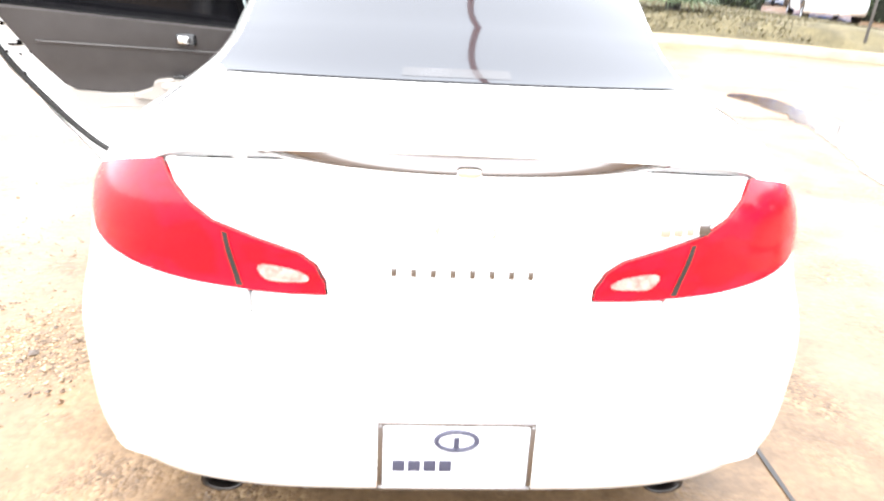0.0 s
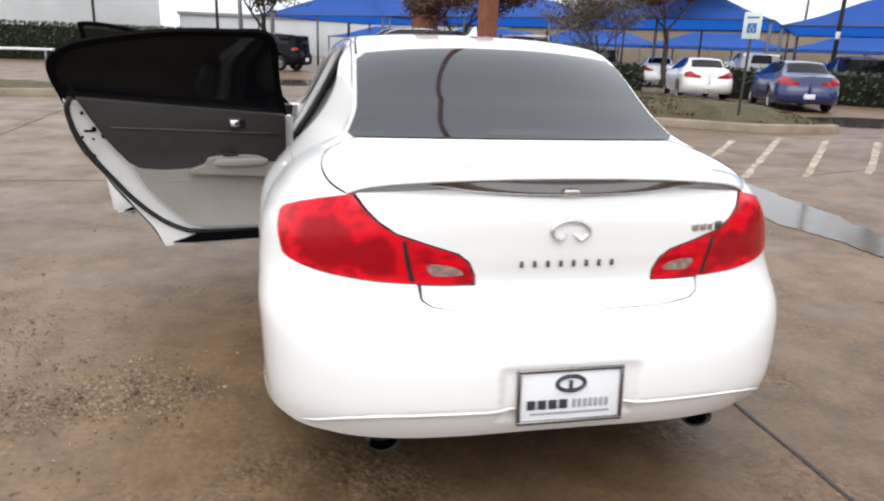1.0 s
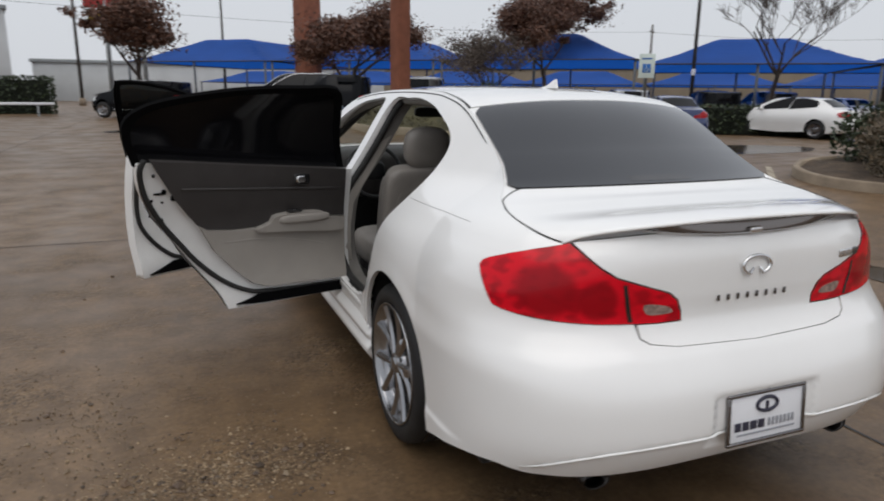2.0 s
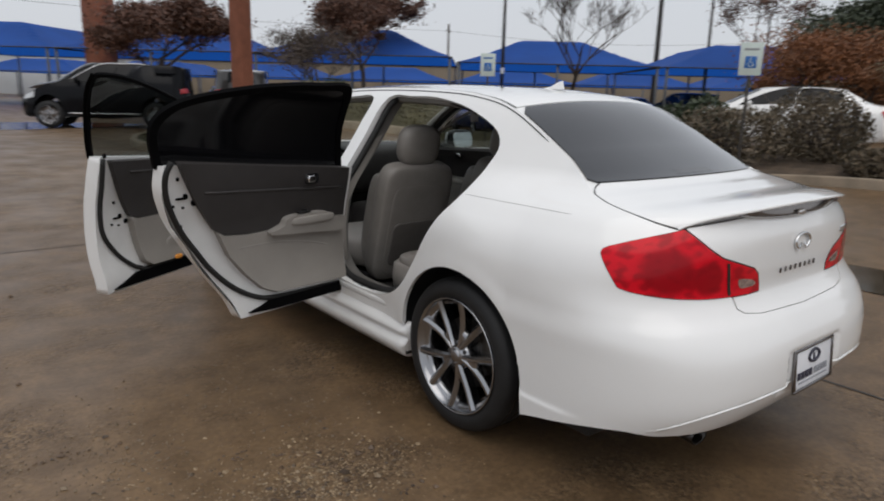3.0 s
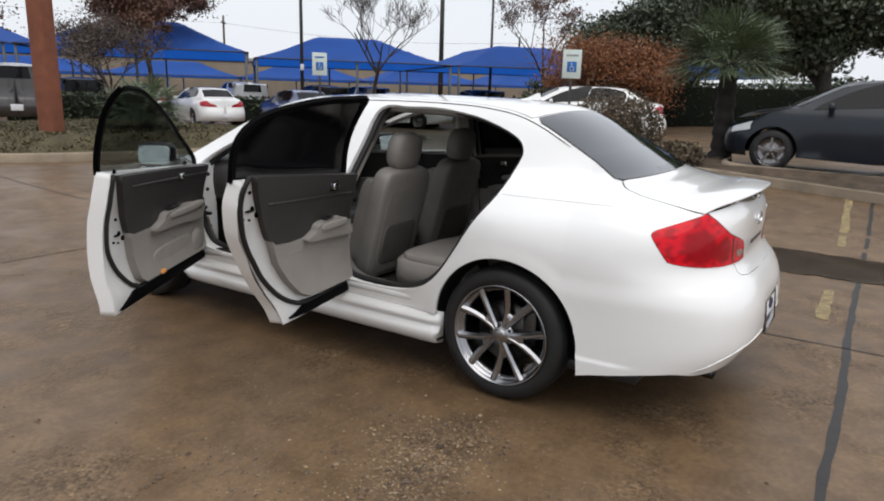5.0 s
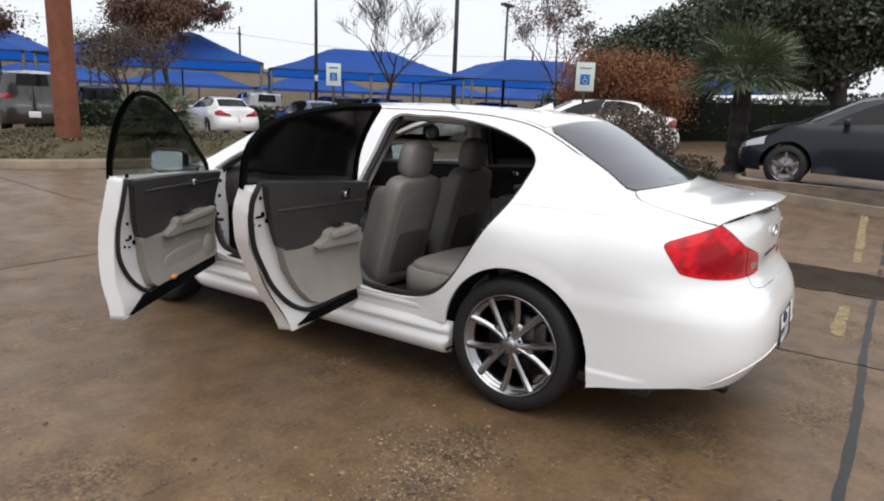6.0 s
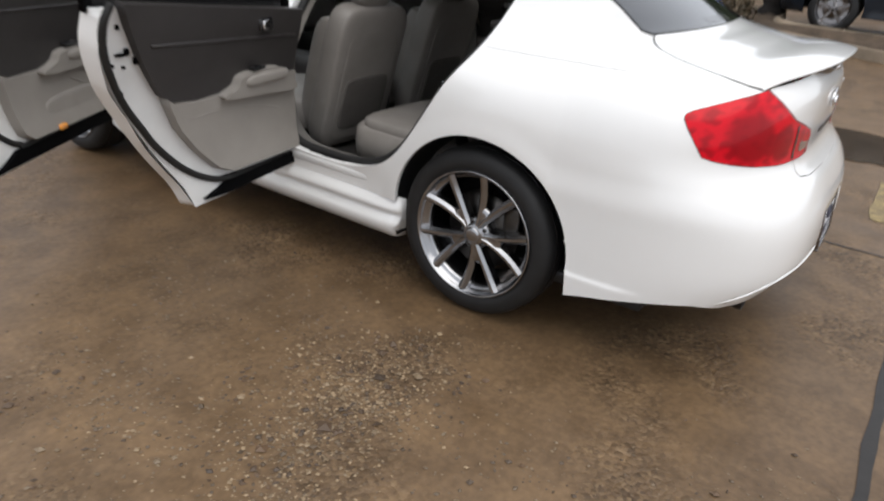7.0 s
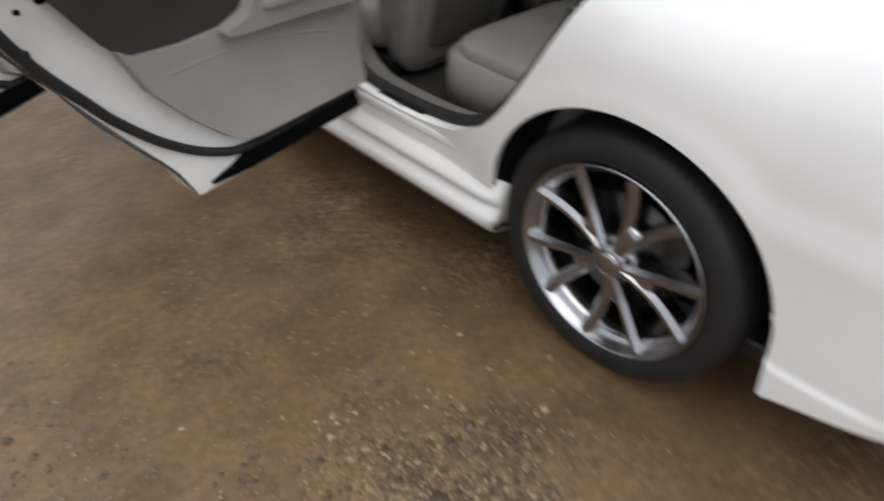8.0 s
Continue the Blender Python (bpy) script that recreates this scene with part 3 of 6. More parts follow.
    bm = join(sheet(skin, [face], 0.025, flange=0.015), sheet(skin, [face], 0.025, flange=0.015, mirror=True))
    lid = straight([(-0.99, 0.0), (0.99, 0.0), (0.99, 2.25), (0.985, 2.5), (0.965, 2.75), (0.94, 2.92), (0.90, 3.03), (-0.90, 3.03), (-0.94, 2.92), (-0.965, 2.75), (-0.985, 2.5), (-0.99, 2.25), (-0.99, 0.0)], 0.05)[:-1]
    bm = join(bm, sheet(deck_skin, [lid], 0.055, flange=0.006))
    part("boot_lid", bm, WHITE_PAINT, car)
    # -- the spoiler's overhanging lip, rolled under from the deck's rear edge
    bm = bmesh.new()
    rows = []
    for i in range(81):
        k = (-1 + 2 * i / 80) * 0.99
        x, y, z = deck_skin(k, 0.0)
        base = top_skin(k, 0.0)
        back = base[1] + 0.006
        sec = [(x, y + 0.0006, z + 0.0004), (x, y - 0.0035, z - 0.003), (x, y - 0.0045, z - 0.007), (x, y - 0.002, z - 0.0105), (x, y + 0.006, z - 0.012), (x, back, z - 0.014), (x, back + 0.004, min(base[2], z - 0.02) - 0.004)]
        rows.append([bm.verts.new(p) for p in sec])
    for a, b in zip(rows, rows[1:]):
        for j in range(len(a) - 1):
            bm.faces.new((a[j], a[j + 1], b[j + 1], b[j]))
    bmesh.ops.recalc_face_normals(bm, faces=bm.faces[:])
    part("spoiler_lip", bm, WHITE_PAINT, car, "white lip spoiler across the boot lid")
    return car


saloon = build_saloon()


def build_top(car):
    def piece(v0, v1, kk, name, mat, label="", off=0.0, corner=0.0, flange=0.01, step=0.06):
        pts = straight([(-kk, v0), (kk, v0), (kk, v1), (-kk, v1), (-kk, v0)], step)[:-1]
        if corner:
            out = []
            for p in pts:
                a, v = p
                dk = min(1.0, max(0, abs(a) - (kk - corner)) / corner)
                lim = (1 - (1 - dk ** 2) ** 0.5) * corner * 2.0 if dk > 0 else 0
                v = min(max(v, v0 + lim), v1 - lim)
                out.append((a, v))
            pts = out
        return part(name, sheet(top_skin, [pts], step, flange=flange, offset=off), mat, car, label)
    piece(2.2, 5.04, 0.998, "rear_window_surround", WHITE_PAINT, "white body metal round the rear window", -0.004)
    piece(3.06, 4.99, 0.982, "rear_window", REAR_GLASS, "tinted sloping rear window", 0.004, 0.07)
    piece(5.05, 9.98, 0.975, "roof", WHITE_PAINT, "white steel roof", step=0.07)
    for side in (-1, 1):
        pts = straight([(side * 0.997, 5.05), (side * 0.978, 5.05), (side * 0.978, 9.98), (side * 0.997, 9.98), (side * 0.997, 5.05)], 0.06)[:-1]
        part("roof_ditch", sheet(top_skin, [pts], 0.06, offset=-0.004), BLACK_PLASTIC, car, "black roof joint strip")
    for side in (-1, 1):
        line = []
        for i in range(41):
            q = along(EDGE, 4.3 + 5.4 * i / 40)
            p = flank(q[0], q[1] - 0.012)
            line.append(((p[0] - 0.0005) * -side, p[1], p[2]))
        part("roof_joint", tube(line, [0.0008] + [0.0028] * 39 + [0.0008], 6), RUBBER, car, "thin black joint between roof and body side")
    piece(10.0, 12.95, 0.99, "windscreen", CLEAR_GLASS, "clear windscreen", flange=0.004)
    piece(13.0, 15.8, 0.98, "bonnet", WHITE_PAINT)
    # nose
    nose = []
    half = [(YF - YC + 0.31, 0.79), (YF - YC + 0.385, 0.66), (YF - YC + 0.305, 0.50)] + ys(arch(FRONT_AXLE, 20, -18, n=8)) + [(YF - YC + 0.5, 0.19), (YF - YC + 0.8, 0.18)]
    end = YF - YC + 0.75 * math.pi / 2
    half += [(end, z) for z in (0.18, 0.3, 0.45, 0.6, 0.74)] + [(end - 0.3, 0.76), (end - 0.6, 0.78)]
    part("front_bumper", join(sheet(skin, [half], 0.07, flange=0.03), sheet(skin, [half], 0.07, flange=0.03, mirror=True)), WHITE_PAINT, car)


build_top(saloon)


# -- wheels
def place_wheels(car):
    first = None
    for y in (REAR_AXLE, FRONT_AXLE):
        for left in (True, False):
            m = pose(-0.888, y + 0.007, WHEEL_Z) if left else pose(0.888, y + 0.007, WHEEL_Z, 0, 0, 180)
            if first is None:
                first = build_wheel("wheel", ALLOY)
                first.parent = car
                first.matrix_basis = m
            else:
                copy_thing(first, m)


place_wheels(saloon)


# -- doors
DOORS = {
    "rear": dict(hinge=2.14, angle=77,
                 trail=[(1.515, 0.362), (1.475, 0.455), (1.39, 0.575), (1.30, 0.705), (1.21, 0.84), (1.165, 0.93), (1.14, 1.02), (1.135, 1.115)],
                 front=[(2.19, 1.03), (2.19, 0.6), (2.185, 0.375)],
                 border=[(2.17, 1.02), (2.13, 1.2), (2.075, 1.435), (1.85, 1.455), (1.6, 1.445), (1.38, 1.415), (1.19, 1.37), (1.095, 1.305), (1.085, 1.22), (1.125, 1.10)],
                 glass=[(2.135, 1.03), (2.10, 1.2), (2.045, 1.41), (1.85, 1.43), (1.6, 1.42), (1.39, 1.388), (1.21, 1.346), (1.13, 1.285), (1.12, 1.22), (1.155, 1.115)],
                 dark=[(1.185, 1.128), (1.6, 1.088), (2.14, 1.042), (2.15, 0.79), (1.92, 0.81), (1.74, 0.80), (1.67, 0.775), (1.55, 0.772), (1.43, 0.785), (1.385, 0.81), (1.29, 0.94)],
                 light=[(1.395, 0.806), (1.43, 0.781), (1.55, 0.768), (1.67, 0.771), (1.74, 0.796), (1.92, 0.806), (2.15, 0.786), (2.15, 0.445), (1.70, 0.455), (1.63, 0.485), (1.54, 0.575), (1.455, 0.68)],
                 rest=[(1.66, 0.755), (1.73, 0.79), (1.77, 0.828), (1.97, 0.832), (2.05, 0.80), (2.12, 0.72), (1.9, 0.735)],
                 seal=[(1.165, 1.125), (1.146, 1.08), (1.150, 1.02), (1.172, 0.94), (1.218, 0.85), (1.262, 0.78), (1.314, 0.71), (1.374, 0.63), (1.474, 0.53), (1.588, 0.458), (1.72, 0.430), (2.12, 0.418)],
                 strip=[(1.56, 0.378), (2.17, 0.378), (2.17, 0.418), (1.68, 0.418), (1.63, 0.40)], handle=(1.885, 1.0), latch=(1.228, 0.966)),
    "front": dict(hinge=3.40, angle=57.7,
                  trail=[(2.165, 0.362), (2.155, 0.5), (2.145, 0.8), (2.14, 0.95), (2.145, 1.075)],
                  front=[(3.43, 0.985), (3.43, 0.6), (3.40, 0.375)],
                  border=[(2.152, 1.06), (2.097, 1.25), (2.024, 1.43), (2.008, 1.462), (2.025, 1.474), (2.15, 1.470), (2.33, 1.442), (2.6, 1.375), (2.86, 1.285), (3.1, 1.175), (3.33, 1.05), (3.42, 0.97)],
                  glass=[(2.168, 1.06), (2.116, 1.25), (2.044, 1.425), (2.030, 1.448), (2.045, 1.460), (2.15, 1.457), (2.326, 1.430), (2.59, 1.364), (2.845, 1.273), (3.08, 1.163), (3.29, 1.045), (3.36, 0.99)],
                  dark=[(2.185, 1.055), (2.8, 1.028), (3.37, 0.995), (3.37, 0.738), (3.20, 0.755), (2.98, 0.762), (2.76, 0.748), (2.60, 0.728), (2.40, 0.730), (2.345, 0.748), (2.26, 0.90)],
                  light=[(2.352, 0.744), (2.40, 0.726), (2.60, 0.724), (2.76, 0.744), (2.98, 0.758), (3.20, 0.751), (3.37, 0.734), (3.34, 0.44), (2.46, 0.45), (2.41, 0.48), (2.38, 0.6)],
                  rest=[(2.58, 0.705), (2.68, 0.745), (2.75, 0.785), (3.12, 0.782), (3.30, 0.735), (3.22, 0.665), (2.9, 0.69)],
                  seal=[(2.155, 1.06), (2.165, 0.9), (2.17, 0.76), (2.19, 0.66), (2.26, 0.555), (2.34, 0.48), (2.40, 0.45), (2.5, 0.435), (3.32, 0.43)],
                  strip=[(2.20, 0.378), (3.38, 0.378), (3.38, 0.425), (2.36, 0.425), (2.28, 0.40)], handle=(2.92, 0.965), latch=(2.282, 0.742)),
}
# the doors bow out over the belt line more than the pillars behind them
DOOR_SWELL = [(0.75, 0.0), (0.85, 0.004), (0.92, 0.012), (1.0, 0.046), (1.06, 0.072), (1.12, 0.096), (1.2, 0.116), (1.3, 0.126), (1.4, 0.125), (1.48, 0.125)]


def open_door_skin(y, z):
    p = flank(y, z)
    return (p[0] - lerp_table(DOOR_SWELL, z) + haunch(y, z), p[1], p[2])


def shut_door_skin(y, z):
    return flank(y, z if z < 1.06 else 1.06 + (z - 1.06) * 0.88)


def inner_point(y, z, d, left=True):
    p = flank(y, z)
    return Vector(((p[0] + d) * (1 if left else -1), p[1], p[2]))




def build_door(car, which, left, swung):
    d = DOORS[which]
    outer_skin = open_door_skin if swung else shut_door_skin

    def inner_skin(depth):
        def fn(y, z):
            p = outer_skin(y, z)
            return (p[0] + depth, p[1], p[2])
        return fn

    def inner_point(y, z, depth, left=left):
        p = outer_skin(y, z)
        return Vector(((p[0] + depth) * (1 if left else -1), p[1], p[2]))
    mirror = not left
    front = which == "front"
    sign = -1 if left else 1
    belt_a, belt_b = d["trail"][-1], d["front"][0]
    lower = [(p[0], p[1]) for p in spline(d["trail"], 5)] + [(p[0], p[1]) for p in straight([belt_a, belt_b], 0.05)[1:]]
    lower += [(p[0], p[1]) for p in spline(d["front"], 5)[1:]] + [(p[0], p[1]) for p in straight([d["front"][-1], d["trail"][0]], 0.05)[1:-1]]
    label = "white %s door, %s" % (which, "swung wide open" if swung else "shut")
    door = part("door", sheet(outer_skin, [lower], 0.045, flange=0.075, mirror=mirror), WHITE_PAINT, car, label)
    if swung:
        hx = sign * 0.865
        door.matrix_basis = Matrix.Translation((hx, d["hinge"], 0)) @ Matrix.Rotation(radians(-d["angle"] * (1 if left else -1)), 4, "Z") @ Matrix.Translation((-hx, -d["hinge"], 0))
    frame_loop = [(p[0], p[1]) for p in spline(d["border"], 5)] + [(p[0], p[1]) for p in straight([d["border"][-1], d["border"][0]], 0.06)[1:-1]]
    glass_loop = [(p[0], p[1]) for p in spline(d["glass"], 5)] + [(p[0], p[1]) for p in straight([d["glass"][-1], d["glass"][0]], 0.06)[1:-1]]
    part("window_frame", sheet(outer_skin, [frame_loop, glass_loop], 0.05, thick=0.012 if front else 0.018, mirror=mirror, offset=-0.004), FRAME_BLACK, door, "black window frame")
    pane = part("window_pane", sheet(outer_skin, [glass_loop], 0.07, thick=0.004, mirror=mirror, offset=-0.008 if front else -0.010), LIGHT_TINT if front else TINT, door,
                "lightly tinted window pane" if front else "dark tinted window pane")
    pane.visible_shadow = False
    if not swung:
        part("frame_trim", sheet(outer_skin, [frame_loop, glass_loop], 0.05, thick=0.006, mirror=mirror, offset=-0.030), TRIM_LIGHT, door, "stone grey inner window trim")
    if front:
        rim = [inner_point(q[0] - 0.002, q[1], 0.0, left) for q in spline(d["border"][:4], 6)]
        part("frame_edge", tube(rim, 0.008, 6), FRAME_BLACK, door, "black rubber edge of the window frame")
    p = Vector(outer_skin(d["trail"][-1][0] + 0.26, 0.88))
    part("outer_handle", cushion((0.03, 0.20, 0.03), (sign * (abs(p.x) + 0.010), p.y, p.z), 0.6), WHITE_PAINT, door, "body-coloured door handle")
    # inner side
    part("inner_plate", sheet(inner_skin(0.07), [lower], 0.05, thick=0.006, mirror=mirror), JAMB_WHITE, door, "white painted inner metal of the door")
    part("upper_trim", sheet(inner_skin(0.074), [straight(d["dark"] + d["dark"][:1], 0.04)[:-1]], 0.04, thick=0.034, mirror=mirror), TRIM_DARK, door, "charcoal vinyl upper door panel")
    part("lower_trim", sheet(inner_skin(0.074), [straight(d["light"] + d["light"][:1], 0.04)[:-1]], 0.04, thick=0.044, mirror=mirror), TRIM_LIGHT, door, "stone grey vinyl lower door panel")
    rest = sheet(inner_skin(0.108), [spline(d["rest"], 4, True)], 0.03, thick=0.04, mirror=mirror)
    pad = cushion((0.05, d["rest"][4][0] - d["rest"][2][0], 0.045), inner_point((d["rest"][2][0] + d["rest"][4][0]) / 2, d["rest"][2][1] - 0.030, 0.135, left), 0.5, nu=24, nv=12)
    part("armrest", join(rest, pad), TRIM_LIGHT, door, "padded stone grey armrest")
    ya, yb = d["rest"][1][0], d["rest"][4][0]
    panel = part("switch_panel", box((0.030, 0.17 if front else 0.075, 0.008), inner_point(ya + (0.17 if front else 0.13), 0.800 if front else 0.838, 0.128, left), 0.003), BLACK_PLASTIC, door, "black window switch panel")
    for k in range(4 if front else 1):
        part("switch_key", box((0.018, 0.024, 0.008), inner_point(ya + (0.11 + 0.038 * k if front else 0.13), 0.805 if front else 0.843, 0.130, left), 0.002), TRIM_DARK if k % 2 else GLOSS_BLACK, panel)
    # raised fold across the upper panel and the map pocket below
    fold = [inner_point(y, z, 0.110, left) for y, z in [(d["dark"][0][0] + 0.13, 0.985), (0.5 * (d["dark"][0][0] + d["dark"][2][0]), 0.965), (d["dark"][2][0] - 0.03, 0.94)]]
    part("trim_fold", tube(spline(fold, 5), 0.0055, 8), TRIM_STRIP, door, "satin strip across the door trim")
    # a soft crease runs across the lower panel
    la, lb = d["light"][0][0], d["light"][6][0]
    crease = [inner_point(la + (lb - la) * u, 0.70 - 0.10 * u + 0.05 * math.sin(3 * u), 0.113, left) for u in (0.12, 0.3, 0.5, 0.7, 0.88)]
    part("trim_crease", tube(spline(crease, 5), [0.002] + [0.007] * 19 + [0.002], 6), TRIM_LIGHT, door)
    cup = [inner_point(la + (lb - la) * u, z, 0.115, left) for u, z in ((0.42, 0.66), (0.56, 0.60), (0.72, 0.585), (0.80, 0.62), (0.82, 0.68))]
    if front:
        part("pull_cup_edge", tube(spline(cup, 5), [0.001] + [0.006] * 19 + [0.001], 6), TRIM_LIGHT, door)
        part("map_pocket", cushion((0.02, 0.56, 0.11), inner_point(2.86, 0.54, 0.113, left), 0.55), TRIM_LIGHT, door, "moulded map pocket")
    part("seal", tube([inner_point(q[0], q[1], 0.082, left) for q in spline(d["seal"], 6)], 0.0125, 8), RUBBER, door, "black rubber door seal")
    part("lower_strip", sheet(outer_skin, [straight(d["strip"] + d["strip"][:1], 0.06)[:-1]], 0.05, offset=-0.02, thick=0.075, mirror=mirror), FRAME_BLACK, door, "black rubber strip along the lower edge")
    hy, hz = d["handle"]
    part("inner_handle", cushion((0.02, 0.05, 0.034), inner_point(hy, hz, 0.120, left), 0.5), CHROME, door, "chrome inner door handle")
    part("handle_cup", cushion((0.012, 0.085, 0.055), inner_point(hy + 0.01, hz, 0.110, left), 0.45), GLOSS_BLACK, door)
    ly, lz = d["latch"]
    for dy, dz, ry, rz in [(0.0, 0.0, 0.055, 0.011), (0.018, 0.008, 0.02, 0.024), (0.058, -0.024, 0.024, 0.026), (-0.035, -0.03, 0.012, 0.012), (-0.025, 0.085, 0.014, 0.016), (0.01, -0.04, 0.012, 0.010)]:
        part("latch", cushion((0.012, ry, rz), inner_point(ly + dy, lz + dz, 0.080, left), 0.7), FRAME_BLACK, door, "black door latch" if ry > 0.05 else "")
    part("shut_face_plug", cushion((0.012, 0.02, 0.022), inner_point(d["trail"][4][0] + 0.022, d["trail"][4][1], 0.080, left), 0.7), FRAME_BLACK, door)
    if front:
        m = inner_point(3.19, 1.06, -0.15, left)
        mir = part("wing_mirror", cushion((0.215, 0.11, 0.145), m, 0.62), WHITE_PAINT, door, "white wing mirror")
        part("mirror_rim", cushion((0.232, 0.07, 0.155), m + Vector((0, -0.030, 0)), 0.5), GLOSS_BLACK, mir, "black mirror housing rim")
        part("mirror_glass", cushion((0.200, 0.010, 0.122), (0, 0, 0), 0.45, m=pose(m.x, m.y - 0.074, m.z, -9, 0, 0)), MIRROR, mir, "wing mirror glass")
        part("mirror_arm", cushion((0.14, 0.06, 0.05), inner_point(3.22, 1.01, -0.05, left), 0.6), GLOSS_BLACK, mir)
        part("courtesy_lamp", cushion((0.02, 0.06, 0.026), inner_point(2.655, 0.462, 0.12, left), 0.6), AMBER, door, "small amber courtesy lamp")
        part("speaker_grille", lathe([(0.0, 0.0), (0.0, 0.075), (0.012, 0.082)], 28), TRIM_LIGHT, door, m=Matrix.Translation(inner_point(3.2, 0.52, 0.13, left)) @ Matrix.Rotation(math.pi if left else 0, 4, "Z"))
    return door


for at_left in (True, False):
    for which in ("rear", "front"):
        build_door(saloon, which, at_left, at_left)


# -- jambs and cabin
def build_cabin(car):
    for left in (True, False):
        for opening, tag in ((REAR_OPENING, "rear"), (FRONT_OPENING, "front")):
            loop = [(p[0], p[1]) for p in spline(opening, 4, True)]
            cy, cz = sum(y for y, z in loop) / len(loop), sum(z for y, z in loop) / len(loop)
            ring = []
            for y, z in loop:
                pull = 0.010 / math.hypot(cy - y, cz - z)
                ring.append(inner_point(y + (cy - y) * pull, z + (cz - z) * pull, 0.050 if tag == "rear" else 0.085, left))
            part("opening_seal", tube(ring + ring[:1], 0.018, 8), RUBBER, car, "black rubber seal round the %s door opening" % tag)
            wide = 0.048 if tag == "rear" else 0.09
            for nm, d0, d1, mat, lb in (("jamb", 0.016, wide, JAMB_WHITE, "white painted door jamb"), ("jamb_trim", wide, 0.13, JAMB_TRIM, "grey trim inside the door opening")):
                bm = bmesh.new()
                rows = [[bm.verts.new(inner_point(y, z, q, left)) for q in (d0, d1)] for y, z in loop]
                for a, b in zip(rows, rows[1:] + rows[:1]):
                    bm.faces.new((a[0], a[1], b[1], b[0]))
                bmesh.ops.recalc_face_normals(bm, faces=bm.faces[:])
                part(nm, bm, mat, car, lb)
            sill_y = (1.60, 2.02) if tag == "rear" else (2.42, 3.2)
            part("sill_plate", box((0.05, sill_y[1] - sill_y[0], 0.008), ((-0.825 if left else 0.825), sum(sill_y) / 2, 0.440), 0.003), BLACK_PLASTIC, car, "black scuff plate on the door sill")
            part("sill_top", box((0.10, sill_y[1] - sill_y[0] + 0.24, 0.03), ((-0.815 if left else 0.815), sum(sill_y) / 2, 0.418), 0.008), JAMB_WHITE, car)
        # hinge pillar ahead of the front door
        sgn = -1 if left else 1
        hp = part("hinge_pillar", box((0.17, 0.05, 0.56), (sgn * 0.765, 3.385, 0.71), 0.012), JAMB_WHITE, car, "white painted hinge pillar")
        for dx, dz in ((-0.03, 0.20), (-0.02, 0.10), (0.0, -0.02), (-0.03, -0.15)):
            part("hinge_bolt", lathe([(0.0, 0.0), (0.0, 0.012), (0.008, 0.014)], 10), GLOSS_BLACK, hp, m=pose(sgn * (0.775 + dx), 3.356, 0.71 + dz, 0, 0, 90))
        part("check_strap", box((0.03, 0.10, 0.02), (sgn * 0.80, 3.33, 0.66), 0.004), GLOSS_BLACK, hp)
        # striker and rear pillar trim
        part("door_striker", cushion((0.05, 0.03, 0.045), inner_point(1.245, 0.857, 0.045, left), 0.6), GLOSS_BLACK, car, "black door striker")
        pil = sheet(flank, [spline([(0.78, 1.19), (1.08, 1.335), (1.06, 1.18), (1.10, 1.0), (1.19, 0.86), (0.95, 0.80), (0.80, 0.95)], 4, True)], 0.06, offset=-0.07, thick=0.012, mirror=not left)
        part("rear_pillar_trim", pil, LINER, car)
        bp = sheet(flank, [spline([(2.09, 1.39), (2.19, 1.39), (2.225, 1.0), (2.26, 0.5), (2.10, 0.5), (2.125, 1.0)], 4, True)], 0.06, offset=-0.05, thick=0.05, mirror=not left)
        part("centre_pillar_trim", bp, TRIM_LIGHT, car, "stone grey centre pillar trim")
        rr = [inner_point(y, z - 0.035, 0.06, left) for y, z in [(1.15, 1.36), (1.4, 1.41), (1.8, 1.43), (2.3, 1.43), (2.7, 1.39), (3.1, 1.24), (3.5, 1.05)]]
        part("roof_rail_trim", tube(spline(rr, 4), 0.035, 8), LINER, car)
        # wheel wells
        for y in (REAR_AXLE, FRONT_AXLE):
            bm = bmesh.new()
            rows = []
            for i in range(25):
                a = radians(-18 + 216 * i / 24)
                rows.append([bm.verts.new(((-x if left else x), y + 0.40 * math.cos(a), WHEEL_Z + 0.40 * math.sin(a))) for x in (0.862, 0.58)])
            for a, b in zip(rows, rows[1:]):
                bm.faces.new((a[0], a[1], b[1], b[0]))
            bm.faces.new([r[1] for r in rows])
            bmesh.ops.recalc_face_normals(bm, faces=bm.faces[:])
            part("wheel_well", bm, BLACK_PLASTIC, car, "black wheel well liner")
    part("underbody", join(box((1.56, 3.9, 0.05), (0, 2.35, 0.235), 0.01), box((1.15, 0.9, 0.30), (0, 0.66, 0.44), 0.03), box((1.1, 1.0, 0.4), (0, 4.1, 0.5), 0.03)), BLACK_PLASTIC, car)
    part("floor_carpet", box((1.50, 2.2, 0.05), (0, 2.5, 0.30), 0.01), CARPET, car, "dark floor carpet")
    part("parcel_shelf", box((1.12, 0.55, 0.03), (0, 0.98, 1.055), 0.01), CARPET, car)
    part("headlining", sheet(top_skin, [straight([(-0.93, 5.1), (0.93, 5.1), (0.93, 9.9), (-0.93, 9.9), (-0.93, 5.1)], 0.08)[:-1]], 0.09, offset=-0.03, thick=0.01), LINER, car, "grey cloth headlining")
    # rear bench
    bench = part("rear_bench", cushion((1.36, 0.62, 0.20), (0, 1.60, 0.475), 0.30, nu=40), LEATHER, car, "stone grey leather rear bench")
